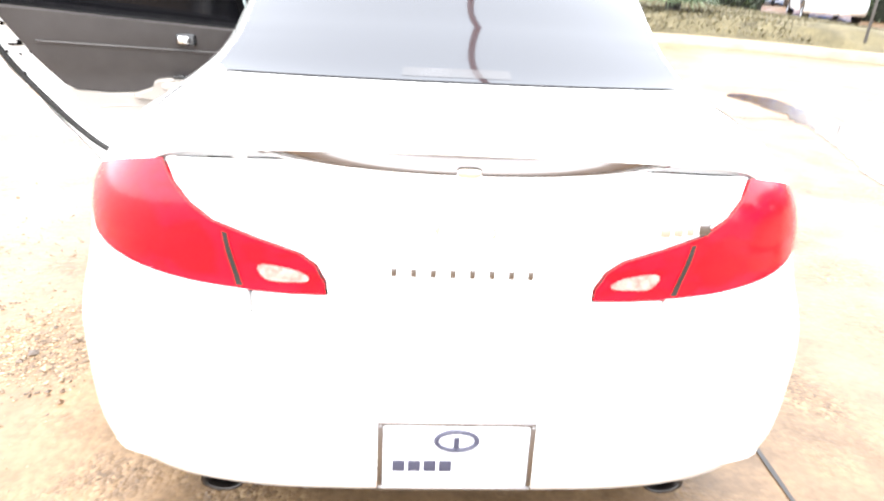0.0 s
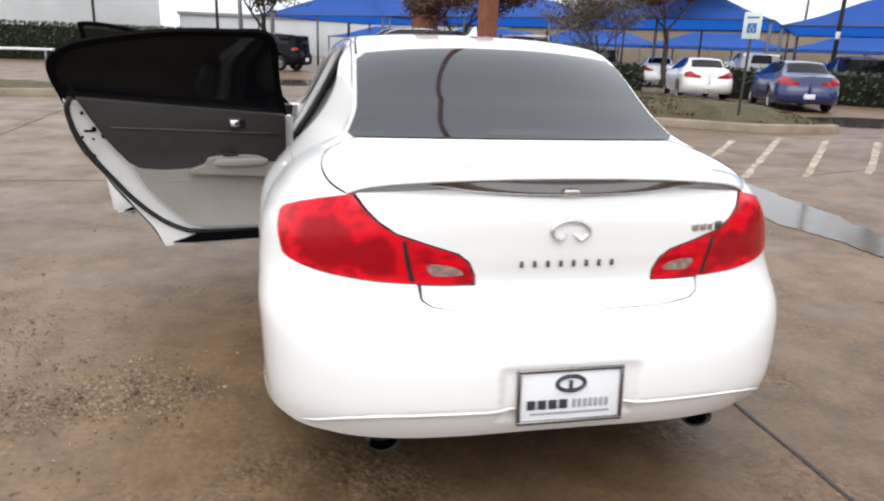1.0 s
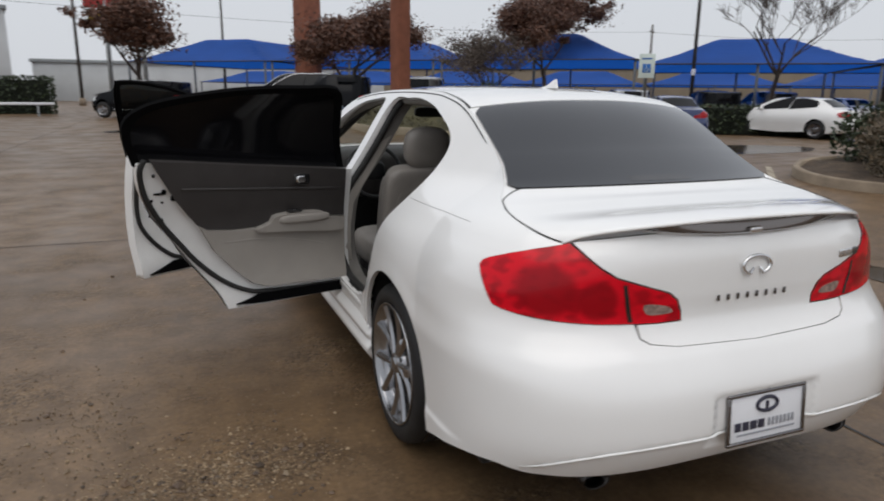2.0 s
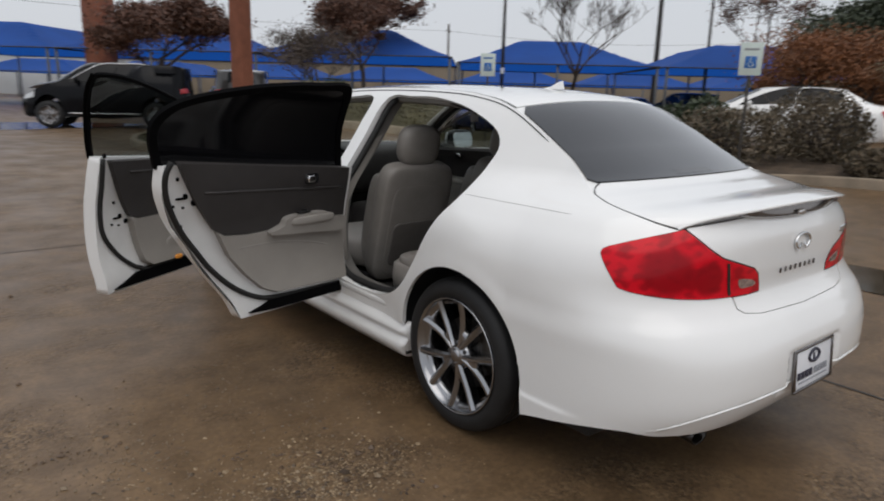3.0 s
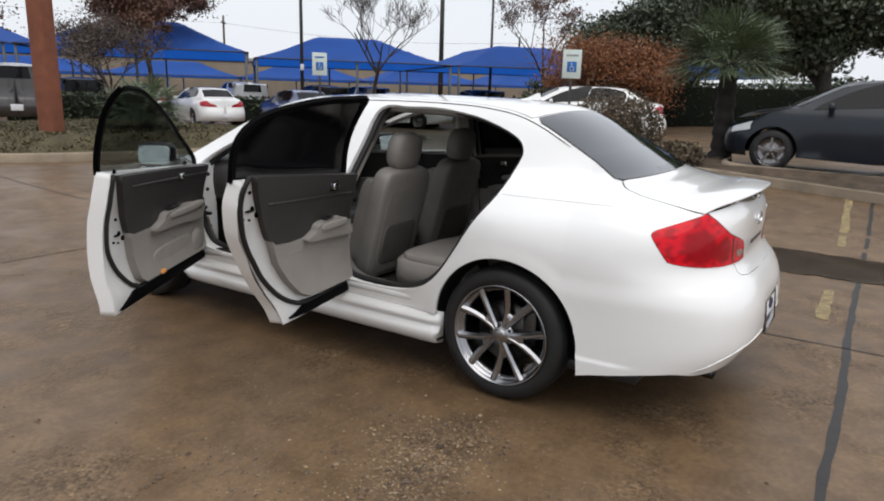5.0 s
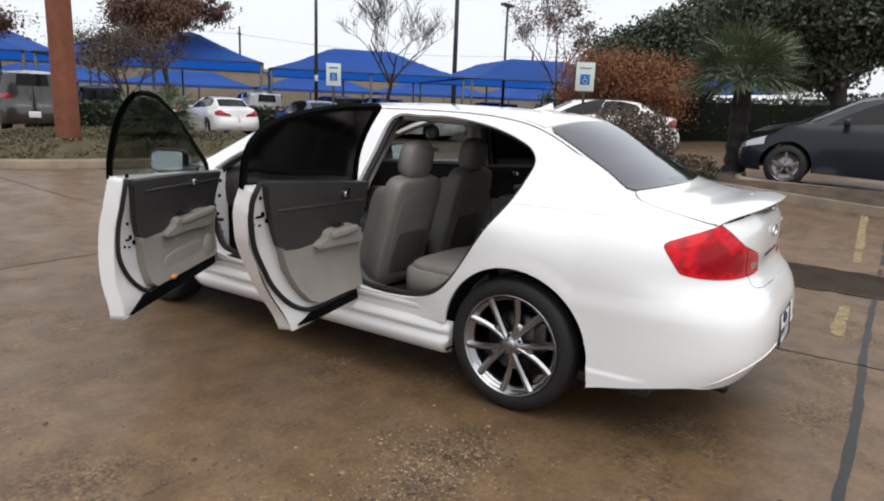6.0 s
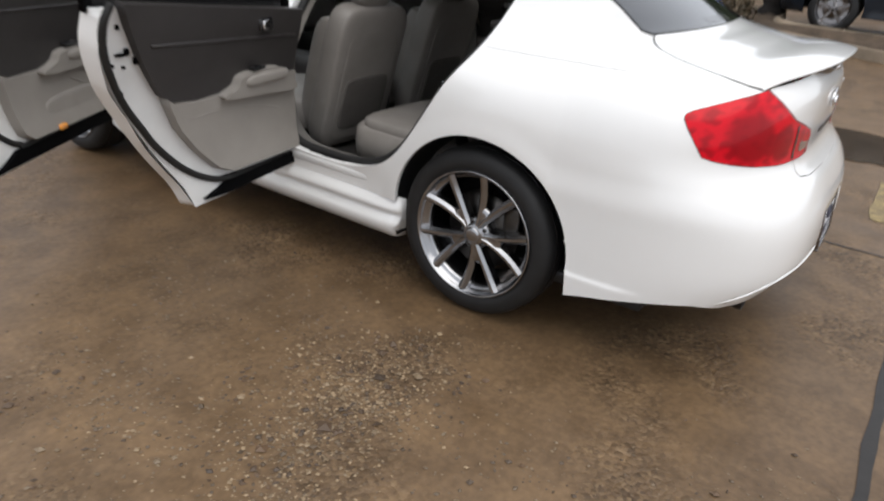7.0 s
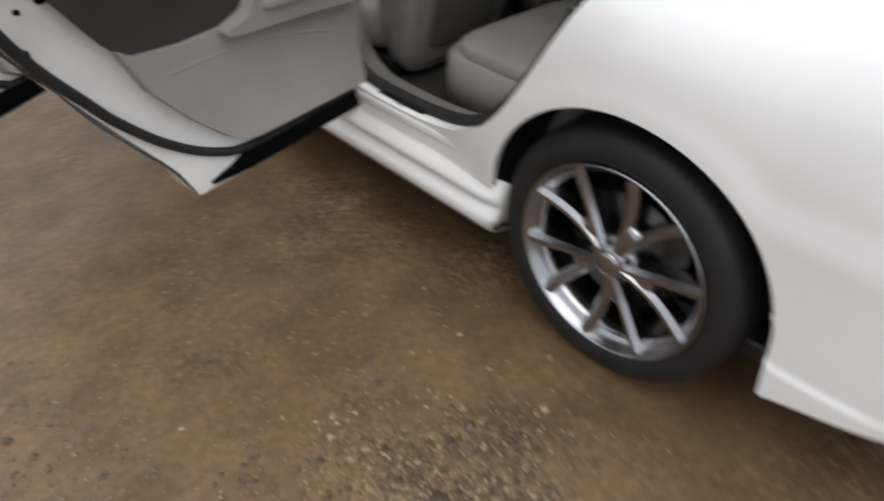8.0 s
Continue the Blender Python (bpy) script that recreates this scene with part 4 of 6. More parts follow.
    for x in (-0.36, 0.36):
        part("bench_pad", cushion((0.60, 0.52, 0.09), (x, 1.60, 0.555), 0.38), LEATHER, bench)
        part("bench_back", cushion((0.60, 0.20, 0.62), (0, 0, 0), 0.45, m=pose(x, 1.15, 0.84, 16, 0, 0)), LEATHER, bench)
        part("rear_headrest", cushion((0.26, 0.10, 0.14), (0, 0, 0), 0.6, m=pose(x, 1.03, 1.13, 12, 0, 0)), LEATHER, bench)
    for x, dy in ((-0.375, 0.055), (0.375, 0.12)):
        seat = part("front_seat", cushion((0.52, 0.55, 0.20), (x, 2.42 + dy, 0.50), 0.45), LEATHER, car, "stone grey leather front seat")
        tilt = pose(x, 2.04 + dy, 0.72, 15, 0, 0)
        back = part("seat_back", cushion((0.47, 0.13, 0.70), (0, 0, -0.02), 0.30, m=tilt, nu=32, nv=20), LEATHER, seat)
        part("back_panel", cushion((0.37, 0.024, 0.56), (0, -0.060, -0.05), 0.28, m=None), LEATHER, back, "leather seat back panel", m=tilt).matrix_basis = tilt
        part("seat_pocket", cushion((0.31, 0.022, 0.27), (0, -0.070, -0.13), 0.3), POCKET, back, "grey elastic map pocket", m=tilt)
        for sx in (-1, 1):
            part("side_bolster", cushion((0.08, 0.17, 0.54), (sx * 0.19, 0.045, -0.02), 0.5), LEATHER, back, m=tilt)
            part("headrest_post", tube([(x + sx * 0.06, 1.95 + dy, 1.0), (x + sx * 0.06, 1.945 + dy, 1.08)], 0.007, 8), CHROME, seat)
        part("headrest", cushion((0.26, 0.13, 0.225), (0, 0, 0), 0.66, m=pose(x, 1.955 + dy, 1.135, 10, 0, 0)), LEATHER, seat, "leather headrest")
        part("seat_rail", box((0.40, 0.5, 0.06), (x, 2.40 + dy, 0.36), 0.01), BLACK_PLASTIC, seat)
    part("centre_console", cushion((0.24, 1.0, 0.34), (0, 2.75, 0.48), 0.35), TRIM_DARK, car, "charcoal centre console")
    dash = part("dashboard", cushion((1.42, 0.50, 0.36), (0, 3.42, 0.86), 0.45, nu=32), TRIM_DARK, car, "charcoal dashboard")
    ring = [(-0.375 + 0.185 * math.cos(2 * math.pi * i / 32), 3.02 + 0.07 * math.sin(2 * math.pi * i / 32), 0.90 + 0.17 * math.sin(2 * math.pi * i / 32)) for i in range(33)]
    wheel = part("steering_wheel", tube(ring, 0.015, 8), BLACK_PLASTIC, car, "black steering wheel")
    part("wheel_boss", cushion((0.16, 0.07, 0.13), (-0.375, 3.05, 0.90), 0.6), BLACK_PLASTIC, wheel)
    part("rear_view_mirror", cushion((0.24, 0.035, 0.07), (0, 2.93, 1.30), 0.5), BLACK_PLASTIC, car, "black rear-view mirror")
    part("roof_ticket", box((0.05, 0.004, 0.07), (-0.20, 1.75, 1.31), 0.001), PLATE_WHITE, car, "small white ticket hanging inside")


build_cabin(saloon)


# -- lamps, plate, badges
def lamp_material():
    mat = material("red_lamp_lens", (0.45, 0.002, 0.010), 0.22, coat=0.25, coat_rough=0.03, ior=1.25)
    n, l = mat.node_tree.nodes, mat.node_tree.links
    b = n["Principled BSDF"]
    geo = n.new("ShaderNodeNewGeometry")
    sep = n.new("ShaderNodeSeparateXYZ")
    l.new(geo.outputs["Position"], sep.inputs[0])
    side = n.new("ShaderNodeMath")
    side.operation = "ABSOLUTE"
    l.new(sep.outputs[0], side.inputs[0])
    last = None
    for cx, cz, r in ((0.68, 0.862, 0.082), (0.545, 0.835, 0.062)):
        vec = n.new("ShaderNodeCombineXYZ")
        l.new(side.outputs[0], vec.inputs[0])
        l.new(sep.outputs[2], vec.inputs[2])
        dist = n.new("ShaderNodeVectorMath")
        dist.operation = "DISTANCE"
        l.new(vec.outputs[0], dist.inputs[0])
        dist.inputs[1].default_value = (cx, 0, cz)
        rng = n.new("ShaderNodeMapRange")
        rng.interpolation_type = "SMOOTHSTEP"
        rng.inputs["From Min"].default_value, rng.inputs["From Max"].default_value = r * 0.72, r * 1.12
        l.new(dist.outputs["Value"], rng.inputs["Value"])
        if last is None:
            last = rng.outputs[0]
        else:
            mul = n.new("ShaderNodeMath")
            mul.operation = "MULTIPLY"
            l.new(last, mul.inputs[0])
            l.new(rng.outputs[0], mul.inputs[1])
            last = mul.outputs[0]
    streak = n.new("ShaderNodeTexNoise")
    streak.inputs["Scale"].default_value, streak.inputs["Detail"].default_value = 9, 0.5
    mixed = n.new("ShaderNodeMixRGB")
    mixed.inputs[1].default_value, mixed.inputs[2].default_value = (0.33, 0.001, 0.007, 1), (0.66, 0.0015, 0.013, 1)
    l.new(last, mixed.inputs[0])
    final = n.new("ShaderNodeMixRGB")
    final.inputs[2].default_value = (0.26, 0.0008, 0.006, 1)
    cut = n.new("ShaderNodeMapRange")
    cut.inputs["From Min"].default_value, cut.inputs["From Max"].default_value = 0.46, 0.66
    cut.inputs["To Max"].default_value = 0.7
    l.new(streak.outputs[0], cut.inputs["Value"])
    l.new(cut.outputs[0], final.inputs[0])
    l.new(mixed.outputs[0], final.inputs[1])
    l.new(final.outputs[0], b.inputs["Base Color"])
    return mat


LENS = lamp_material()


def build_tail(car):
    outer = [p for p in LAMP]
    for mirror in (False, True):
        loop = straight(outer + outer[:1], 0.02)[:-1]
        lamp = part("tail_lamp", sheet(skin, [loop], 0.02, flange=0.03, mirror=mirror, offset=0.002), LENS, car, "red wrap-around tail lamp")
        rev = [(-0.758, 0.818), (-0.79, 0.817), (-0.818, 0.807), (-0.828, 0.790), (-0.795, 0.785), (-0.768, 0.789)]
        part("reversing_lens", sheet(skin, [spline(rev, 3, True)], 0.012, thick=0.004, mirror=mirror, offset=0.0045), REVERSE_LENS, lamp, "clear reversing lamp")
        part("lamp_divider", sheet(skin, [straight([(-0.728, 0.768), (-0.738, 0.768), (-0.712, 0.882), (-0.703, 0.884), (-0.728, 0.768)], 0.02)[:-1]], 0.02, offset=0.004, mirror=mirror), GLOSS_BLACK, lamp)
        gap = [Vector(skin(s, z)) for s, z in [(p[0], p[1]) for p in straight(outer + outer[:1], 0.03)]]
        for v in gap:
            v.x *= -1 if mirror else 1
        part("lamp_seal", tube(gap, 0.0022, 5, False), RUBBER, lamp)
        x = 0.52 * (1 if mirror else -1)
        pipe = part("exhaust_tip", lathe([(0.30, 0.038), (0.06, 0.042), (0.02, 0.048), (0.0, 0.047), (0.004, 0.040), (0.06, 0.036)], 28), SOOT_STEEL, car, "dark oval exhaust tip",
                    m=pose(x, 0.118, 0.260, 0, 0, 90) @ Matrix.Diagonal((1, 1.05, 0.68, 1)))
        part("pipe_bore", lathe([(0.05, 0.0), (0.05, 0.038)], 24), BLACK_PLASTIC, pipe)
    # number plate: white dealer card in a dark frame
    tilt = pose(0.0, -0.012, 0.456, 90 - 5, 0, 0)
    plate = part("number_plate", box((0.305, 0.155, 0.004), (0, 0, 0.004), 0.002), PLATE_WHITE, car, "white dealer card in a dark plate frame", m=tilt)
    for sx, sy, w, h in ((0, 0.078, 0.322, 0.012), (0, -0.078, 0.322, 0.012), (0.155, 0, 0.012, 0.150), (-0.155, 0, 0.012, 0.150)):
        part("frame_rail", box((w, h, 0.014), (sx, sy, 0.006), 0.004), DARK_CHROME, plate)
    ring = [(0.042 * math.cos(a), 0.036 + 0.022 * math.sin(a), 0.008) for a in [radians(-90 + 360 * i / 24) for i in range(25)]]
    part("printed_mark", tube(ring, 0.006, 6), PLATE_INK, plate, "dark oval mark")
    part("printed_mark", box((0.012, 0.030, 0.003), (0, 0.030, 0.008), 0.001), PLATE_INK, plate)
    for k in range(4):
        part("printed_bar", box((0.026, 0.028, 0.002), (-0.117 + 0.032 * k, -0.025, 0.0075), 0.0005), PLATE_INK, plate)
    for k in range(7):
        part("printed_bar", box((0.010, 0.026, 0.002), (0.012 + 0.0165 * k, -0.025, 0.0075), 0.0005), PLATE_GREY, plate)
    part("printed_bar", box((0.24, 0.006, 0.002), (0, -0.052, 0.0075), 0.0005), PLATE_GREY, plate)
    # chrome shapes on the boot lid
    def lid_point(x, z, off=0.006):
        q = skin(s_at_x(x, z), z)
        return Vector((math.copysign(q[0], x) if x else 0.0, q[1] - off, z))
    loop = []
    for i in range(33):
        a = radians(-62 + 304 * i / 32)
        loop.append(lid_point(0.056 * math.cos(a), 0.914 + 0.030 * math.sin(a)))
    loop = [lid_point(0.012, 0.908)] + loop + [lid_point(-0.012, 0.908)]
    part("oval_emblem", tube(loop, [0.003] + [0.006] * 33 + [0.003], 8), CHROME, car, "chrome oval emblem")
    for k in range(8):
        part("badge_bar", box((0.011, 0.005, 0.020), lid_point(-0.137 + 0.039 * k, 0.818, 0.003), 0.002), DARK_CHROME, car, "small chrome badge bar")
    for x, w in ((0.40, 0.022), (0.428, 0.020), (0.454, 0.016), (0.486, 0.024)):
        part("badge_bar", box((w, 0.005, 0.026), lid_point(x, 0.915, 0.003), 0.003, m=None), CHROME if x < 0.47 else DARK_CHROME, car, "small chrome badge bar")
    # chrome finisher under the spoiler, with its dark shut line and release button
    fin_rows = []
    fin_bm = bmesh.new()
    for i in range(41):
        x = 0.415 * (-1 + i / 20)
        up = 1.050 - 0.010 * (x / 0.415) ** 2
        low = 1.008 + 0.033 * (abs(x) / 0.415) ** 2.2
        fin_rows.append([fin_bm.verts.new(lid_point(x, up + (low - up) * j / 8, 0.004 + 0.022 * (1 - j / 8) ** 0.7)) for j in range(9)])
    for p, q in zip(fin_rows, fin_rows[1:]):
        for j in range(8):
            fin_bm.faces.new((p[j], p[j + 1], q[j + 1], q[j]))
    bmesh.ops.recalc_face_normals(fin_bm, faces=fin_bm.faces[:])
    part("boot_finisher", fin_bm, FINISHER, car, "smoked chrome crescent finisher on the boot lid")
    line = [lid_point(x, 1.066 - 0.012 * (x / 0.44) ** 2, 0.028) for x in [0.44 * (-1 + i / 14) for i in range(29)]]
    part("boot_shut_line", tube(line, [0.002, 0.004] + [0.0055] * 25 + [0.004, 0.002], 8), FRAME_BLACK, car, "black shut line under the spoiler")
    for sx in (-1, 1):
        gap = [Vector(top_skin(sx * k, v)) for k, v in [(0.996, 0.12), (0.997, 0.6), (0.997, 1.2), (0.997, 1.8), (0.997, 2.25), (0.992, 2.5), (0.974, 2.75), (0.948, 2.93), (0.91, 3.04)]]
        part("lid_gap", tube(spline(gap, 5), 0.0018, 5), RUBBER, car)
        seam = [Vector(flank(y, 1.0105)) for y in [0.56 + 0.03 * i for i in range(20)]]
        part("quarter_seam", tube([Vector((p.x * -sx, p.y, p.z)) for p in seam], [0.0004] + [0.0009] * 18 + [0.0004], 5), JAMB_TRIM, car, "fine seam along the quarter panel")
    rim_line = [lid_point(x, 1.014 + 0.024 * (abs(x) / 0.415) ** 2.2, 0.016) for x in [0.40 * (-1 + i / 12) for i in range(25)]]
    part("finisher_rim", tube(rim_line, 0.002, 6), CHROME, car, "bright rim of the boot finisher")
    part("release_button", cushion((0.05, 0.02, 0.022), lid_point(0.0, 1.022, 0.022), 0.6), CHROME, car, "chrome boot release button")
    strip_loop = straight([(-0.22, 3.14), (0.22, 3.14), (0.22, 3.31), (-0.22, 3.31), (-0.22, 3.14)], 0.05)[:-1]
    part("high_brake_lamp", sheet(top_skin, [strip_loop], 0.06, offset=0.0046), HIGH_LAMP, car, "grey high brake lamp strip at the foot of the rear window")
    fin = bmesh.new()
    rows = []
    for y, h, w in ((1.45, 0.0, 0.02), (1.40, 0.012, 0.018), (1.34, 0.038, 0.012), (1.325, 0.040, 0.008), (1.315, 0.0, 0.010)):
        z = 1.452
        rows.append([fin.verts.new((-w, y, z)), fin.verts.new((-w * 0.4, y, z + h)), fin.verts.new((w * 0.4, y, z + h)), fin.verts.new((w, y, z))])
    for a, b in zip(rows, rows[1:]):
        for j in range(3):
            fin.faces.new((a[j], a[j + 1], b[j + 1], b[j]))
    part("roof_aerial", fin, WHITE_PAINT, car, "white shark-fin aerial", smooth=False)


build_tail(saloon)


# ---- the ground ----
def land(x, y):
    """The lie of the land: a shallow fall towards the drain line, rising again beyond it."""
    return 0.34 * ease((x - 4.3) / 5.0) * ease((12 - y) / 6) + 0.15 * ease((y - 7) / 5) * ease((10 - x) / 4)


def ground_material():
    mat = bpy.data.materials.new("wet_exposed_aggregate_concrete")
    mat.use_nodes = True
    n, l = mat.node_tree.nodes, mat.node_tree.links
    b = n["Principled BSDF"]
    tc = n.new("ShaderNodeTexCoord")

    def noise_node(scale, detail=5):
        t = n.new("ShaderNodeTexNoise")
        t.inputs["Scale"].default_value, t.inputs["Detail"].default_value = scale, detail
        l.new(tc.outputs["Object"], t.inputs["Vector"])
        return t

    def ramp(src, stops):
        r = n.new("ShaderNodeValToRGB")
        e = r.color_ramp.elements
        e[0].position, e[0].color = stops[0][0], (*stops[0][1], 1)
        e[1].position, e[1].color = stops[-1][0], (*stops[-1][1], 1)
        for pos, col in stops[1:-1]:
            q = e.new(pos)
            q.color = (*col, 1)
        l.new(src, r.inputs[0])
        return r

    def mix(kind, fac, a, c):
        m = n.new("ShaderNodeMixRGB")
        m.blend_type = kind
        for i, v in enumerate((fac, a, c)):
            if isinstance(v, (int, float)):
                m.inputs[i].default_value = v
            elif isinstance(v, tuple):
                m.inputs[i].default_value = (*v, 1)
            else:
                l.new(v, m.inputs[i])
        return m.outputs[0]
    big, mid, fine = noise_node(0.35), noise_node(1.7), noise_node(34, 3)
    stones = n.new("ShaderNodeTexVoronoi")
    stones.inputs["Scale"].default_value = 70
    l.new(tc.outputs["Object"], stones.inputs["Vector"])
    tone = n.new("ShaderNodeSeparateColor")
    l.new(stones.outputs["Color"], tone.inputs[0])
    base = ramp(big.outputs[0], [(0.30, (0.098, 0.066, 0.038)), (0.52, (0.136, 0.093, 0.055)), (0.72, (0.170, 0.118, 0.071))])
    pebble = ramp(tone.outputs[0], [(0.0, (0.020, 0.013, 0.008)), (0.3, (0.085, 0.057, 0.034)), (0.75, (0.150, 0.106, 0.065)), (0.92, (0.18, 0.130, 0.080)), (1.0, (0.25, 0.19, 0.12))])
    worn = ramp(mid.outputs[0], [(0.42, (0.03, 0.03, 0.03)), (0.52, (0.16, 0.16, 0.16)), (0.64, (0.65, 0.65, 0.65))])
    col = mix("MIX", worn.outputs[0], base.outputs[0], pebble.outputs[0])
    speck = ramp(fine.outputs[0], [(0.33, (0.84, 0.84, 0.84)), (0.67, (1.13, 1.13, 1.13))])
    col = mix("MULTIPLY", 1.0, col, speck.outputs[0])
    blotch = noise_node(5.5, 6)
    patch = ramp(blotch.outputs[0], [(0.34, (0.78, 0.76, 0.72)), (0.5, (0.98, 0.98, 0.98)), (0.66, (1.18, 1.17, 1.13))])
    col = mix("MULTIPLY", 1.0, col, patch.outputs[0])
    col = mix("MULTIPLY", 1.0, col, (1.02, 0.945, 0.86))
    l.new(col, b.inputs["Base Color"])
    gloss = n.new("ShaderNodeMapRange")
    gloss.inputs["From Min"].default_value, gloss.inputs["From Max"].default_value = 0.35, 0.65
    gloss.inputs["To Min"].default_value, gloss.inputs["To Max"].default_value = 0.36, 0.52
    l.new(mid.outputs[0], gloss.inputs["Value"])
    l.new(gloss.outputs[0], b.inputs["Roughness"])
    b.inputs["Specular IOR Level"].default_value = 0.36
    h = n.new("ShaderNodeMath")
    h.operation = "MULTIPLY"
    l.new(stones.outputs["Distance"], h.inputs[0])
    l.new(worn.outputs[0], h.inputs[1])
    b1 = n.new("ShaderNodeBump")
    b1.inputs["Strength"].default_value, b1.inputs["Distance"].default_value = 0.6, 0.007
    b1.invert = True
    l.new(h.outputs[0], b1.inputs["Height"])
    crust = noise_node(26, 7)
    hc = n.new("ShaderNodeMath")
    hc.operation = "MULTIPLY"
    l.new(crust.outputs[0], hc.inputs[0])
    l.new(worn.outputs[0], hc.inputs[1])
    b3 = n.new("ShaderNodeBump")
    b3.inputs["Strength"].default_value, b3.inputs["Distance"].default_value = 0.75, 0.022
    l.new(hc.outputs[0], b3.inputs["Height"])
    l.new(b1.outputs[0], b3.inputs["Normal"])
    b2 = n.new("ShaderNodeBump")
    b2.inputs["Strength"].default_value, b2.inputs["Distance"].default_value = 0.12, 0.004
    l.new(fine.outputs[0], b2.inputs["Height"])
    l.new(b3.outputs[0], b2.inputs["Normal"])
    l.new(b2.outputs[0], b.inputs["Normal"])
    return mat


GROUND = ground_material()
TAR = material("dark_joint_sealant", (0.022, 0.019, 0.017), 0.45, vary=0.3, scale=12, bump=0.3, bump_scale=60)
HAIR = material("dirty_slab_joint", (0.045, 0.034, 0.025), 0.8, vary=0.4, scale=9)
YELLOW_LINE = material("worn_yellow_line", (0.31, 0.235, 0.10), 0.6, second=(0.13, 0.095, 0.055), scale=14, grain=0.3, grain_scale=90)
PALE_LINE = material("worn_pale_line", (0.42, 0.37, 0.28), 0.6, second=(0.17, 0.13, 0.09), scale=7, grain=0.3, grain_scale=90)
WATER = material("puddle_water", (0.060, 0.043, 0.028), 0.10, vary=0.3, scale=3, rough_vary=0.10, bump=0.08, bump_scale=40, bump_dist=0.004)


def ground_sheet():
    xs = [-700, -300, -120, -60, -30, -15] + [-8 + 0.8 * i for i in range(40)] + [28, 40, 60, 120, 300, 700]
    ysd = [-700, -300, -120, -60, -30, -15] + [-6 + 0.8 * i for i in range(40)] + [30, 45, 60, 120, 300, 700]
    bm = bmesh.new()
    g = [[bm.verts.new((x, y, land(x, y))) for x in xs] for y in ysd]
    for j in range(len(ysd) - 1):
        for i in range(len(xs) - 1):
            bm.faces.new((g[j][i], g[j][i + 1], g[j + 1][i + 1], g[j + 1][i]))
    return bm


tagged(part("ground", ground_sheet(), GROUND), "wet brown exposed-aggregate concrete car park", "ground", kind="structure")


def strip(name, a, b, width, mat, label, wobble=0.004, z=0.004, seed=0):
    """A flat strip lying on the ground from a to b, with uneven edges."""
    rg = random.Random(seed)
    va, vb = Vector(a), Vector(b)
    k = max(2, int((vb - va).length / 0.12))
    side = Vector((-(vb - va).y, (vb - va).x)).normalized()
    bm = bmesh.new()
    rows = []
    drift = 0.0
    for i in range(k + 1):
        p = va.lerp(vb, i / k)
        drift = drift * 0.85 + rg.gauss(0, wobble)
        w = width / 2 * rg.uniform(0.8, 1.2)
        rows.append([bm.verts.new((*(p + side * (drift + s * w)), land(p[0], p[1]) + z)) for s in (-1, 1)])
    for p, q in zip(rows, rows[1:]):
        bm.faces.new((p[0], p[1], q[1], q[0]))
    bmesh.ops.recalc_face_normals(bm, faces=bm.faces[:])
    for f in bm.faces:
        if f.normal.z < 0:
            f.normal_flip()
    return tagged(part(name, bm, mat, None, smooth=False), label, "road marking" if "line" in name else "joint", kind="structure")


strip("slab_joint", (1.03, -7.0), (1.03, 40.0), 0.016, TAR, "dark slab joint running under the car", 0.002, seed=1)
strip("slab_joint", (-30.0, -0.375), (9.5, -0.375), 0.042, TAR, "wide dark sealed slab joint", 0.003, seed=2)
strip("slab_joint", (-30.0, 5.62), (6.6, 5.62), 0.016, HAIR, "narrow slab joint across the lane", 0.003, seed=3)
strip("slab_joint", (-4.9, -12.0), (-4.9, 40.0), 0.016, HAIR, "narrow slab joint along the lane", 0.003, seed=4)
strip("slab_joint", (-30.0, 11.3), (1.2, 11.3), 0.016, HAIR, "narrow slab joint across the lane", 0.003, seed=5)
strip("parking_line", (4.4, -0.16), (7.4, -0.08), 0.085, YELLOW_LINE, "worn yellow parking line", 0.003, seed=7)
strip("parking_line", (1.6, -0.20), (2.5, -0.19), 0.085, YELLOW_LINE, "worn yellow parking line", 0.004, seed=8)
for n, (a, b) in enumerate((((6.30, 8.50), (4.10, 6.05)), ((7.20, 8.50), (4.60, 5.70)), ((7.60, 7.90), (5.35, 5.55)), ((8.0, 7.3), (6.1, 5.4)))):
    strip("parking_line", a, b, 0.10, PALE_LINE, "worn pale parking line", 0.003, seed=9 + n)


def puddle(outline, label, seed, z=0.006):
    rg = random.Random(seed)
    loop = spline([(x + rg.uniform(-0.06, 0.06), y + rg.uniform(-0.06, 0.06)) for x, y in outline], 14, True)
    # a ragged water line, following the hollows of the concrete
    loop = [(p[0] + 0.07 * noise.noise((p[0] * 3, p[1] * 3, seed)) + 0.05 * noise.noise((p[0] * 11, p[1] * 11, seed)), p[1] + 0.05 * noise.noise((p[0] * 9, p[1] * 9, seed + 4))) for p in loop]
    bm = bmesh.new()
    bm.faces.new([bm.verts.new((p[0], p[1], z)) for p in loop])
    bmesh.ops.triangulate(bm, faces=bm.faces[:])
    for f in bm.faces:
        f.normal_update()
        if f.normal.z < 0:
            f.normal_flip()
    return tagged(part("puddle", bm, WATER, None, smooth=False), label, "puddle", kind="structure")


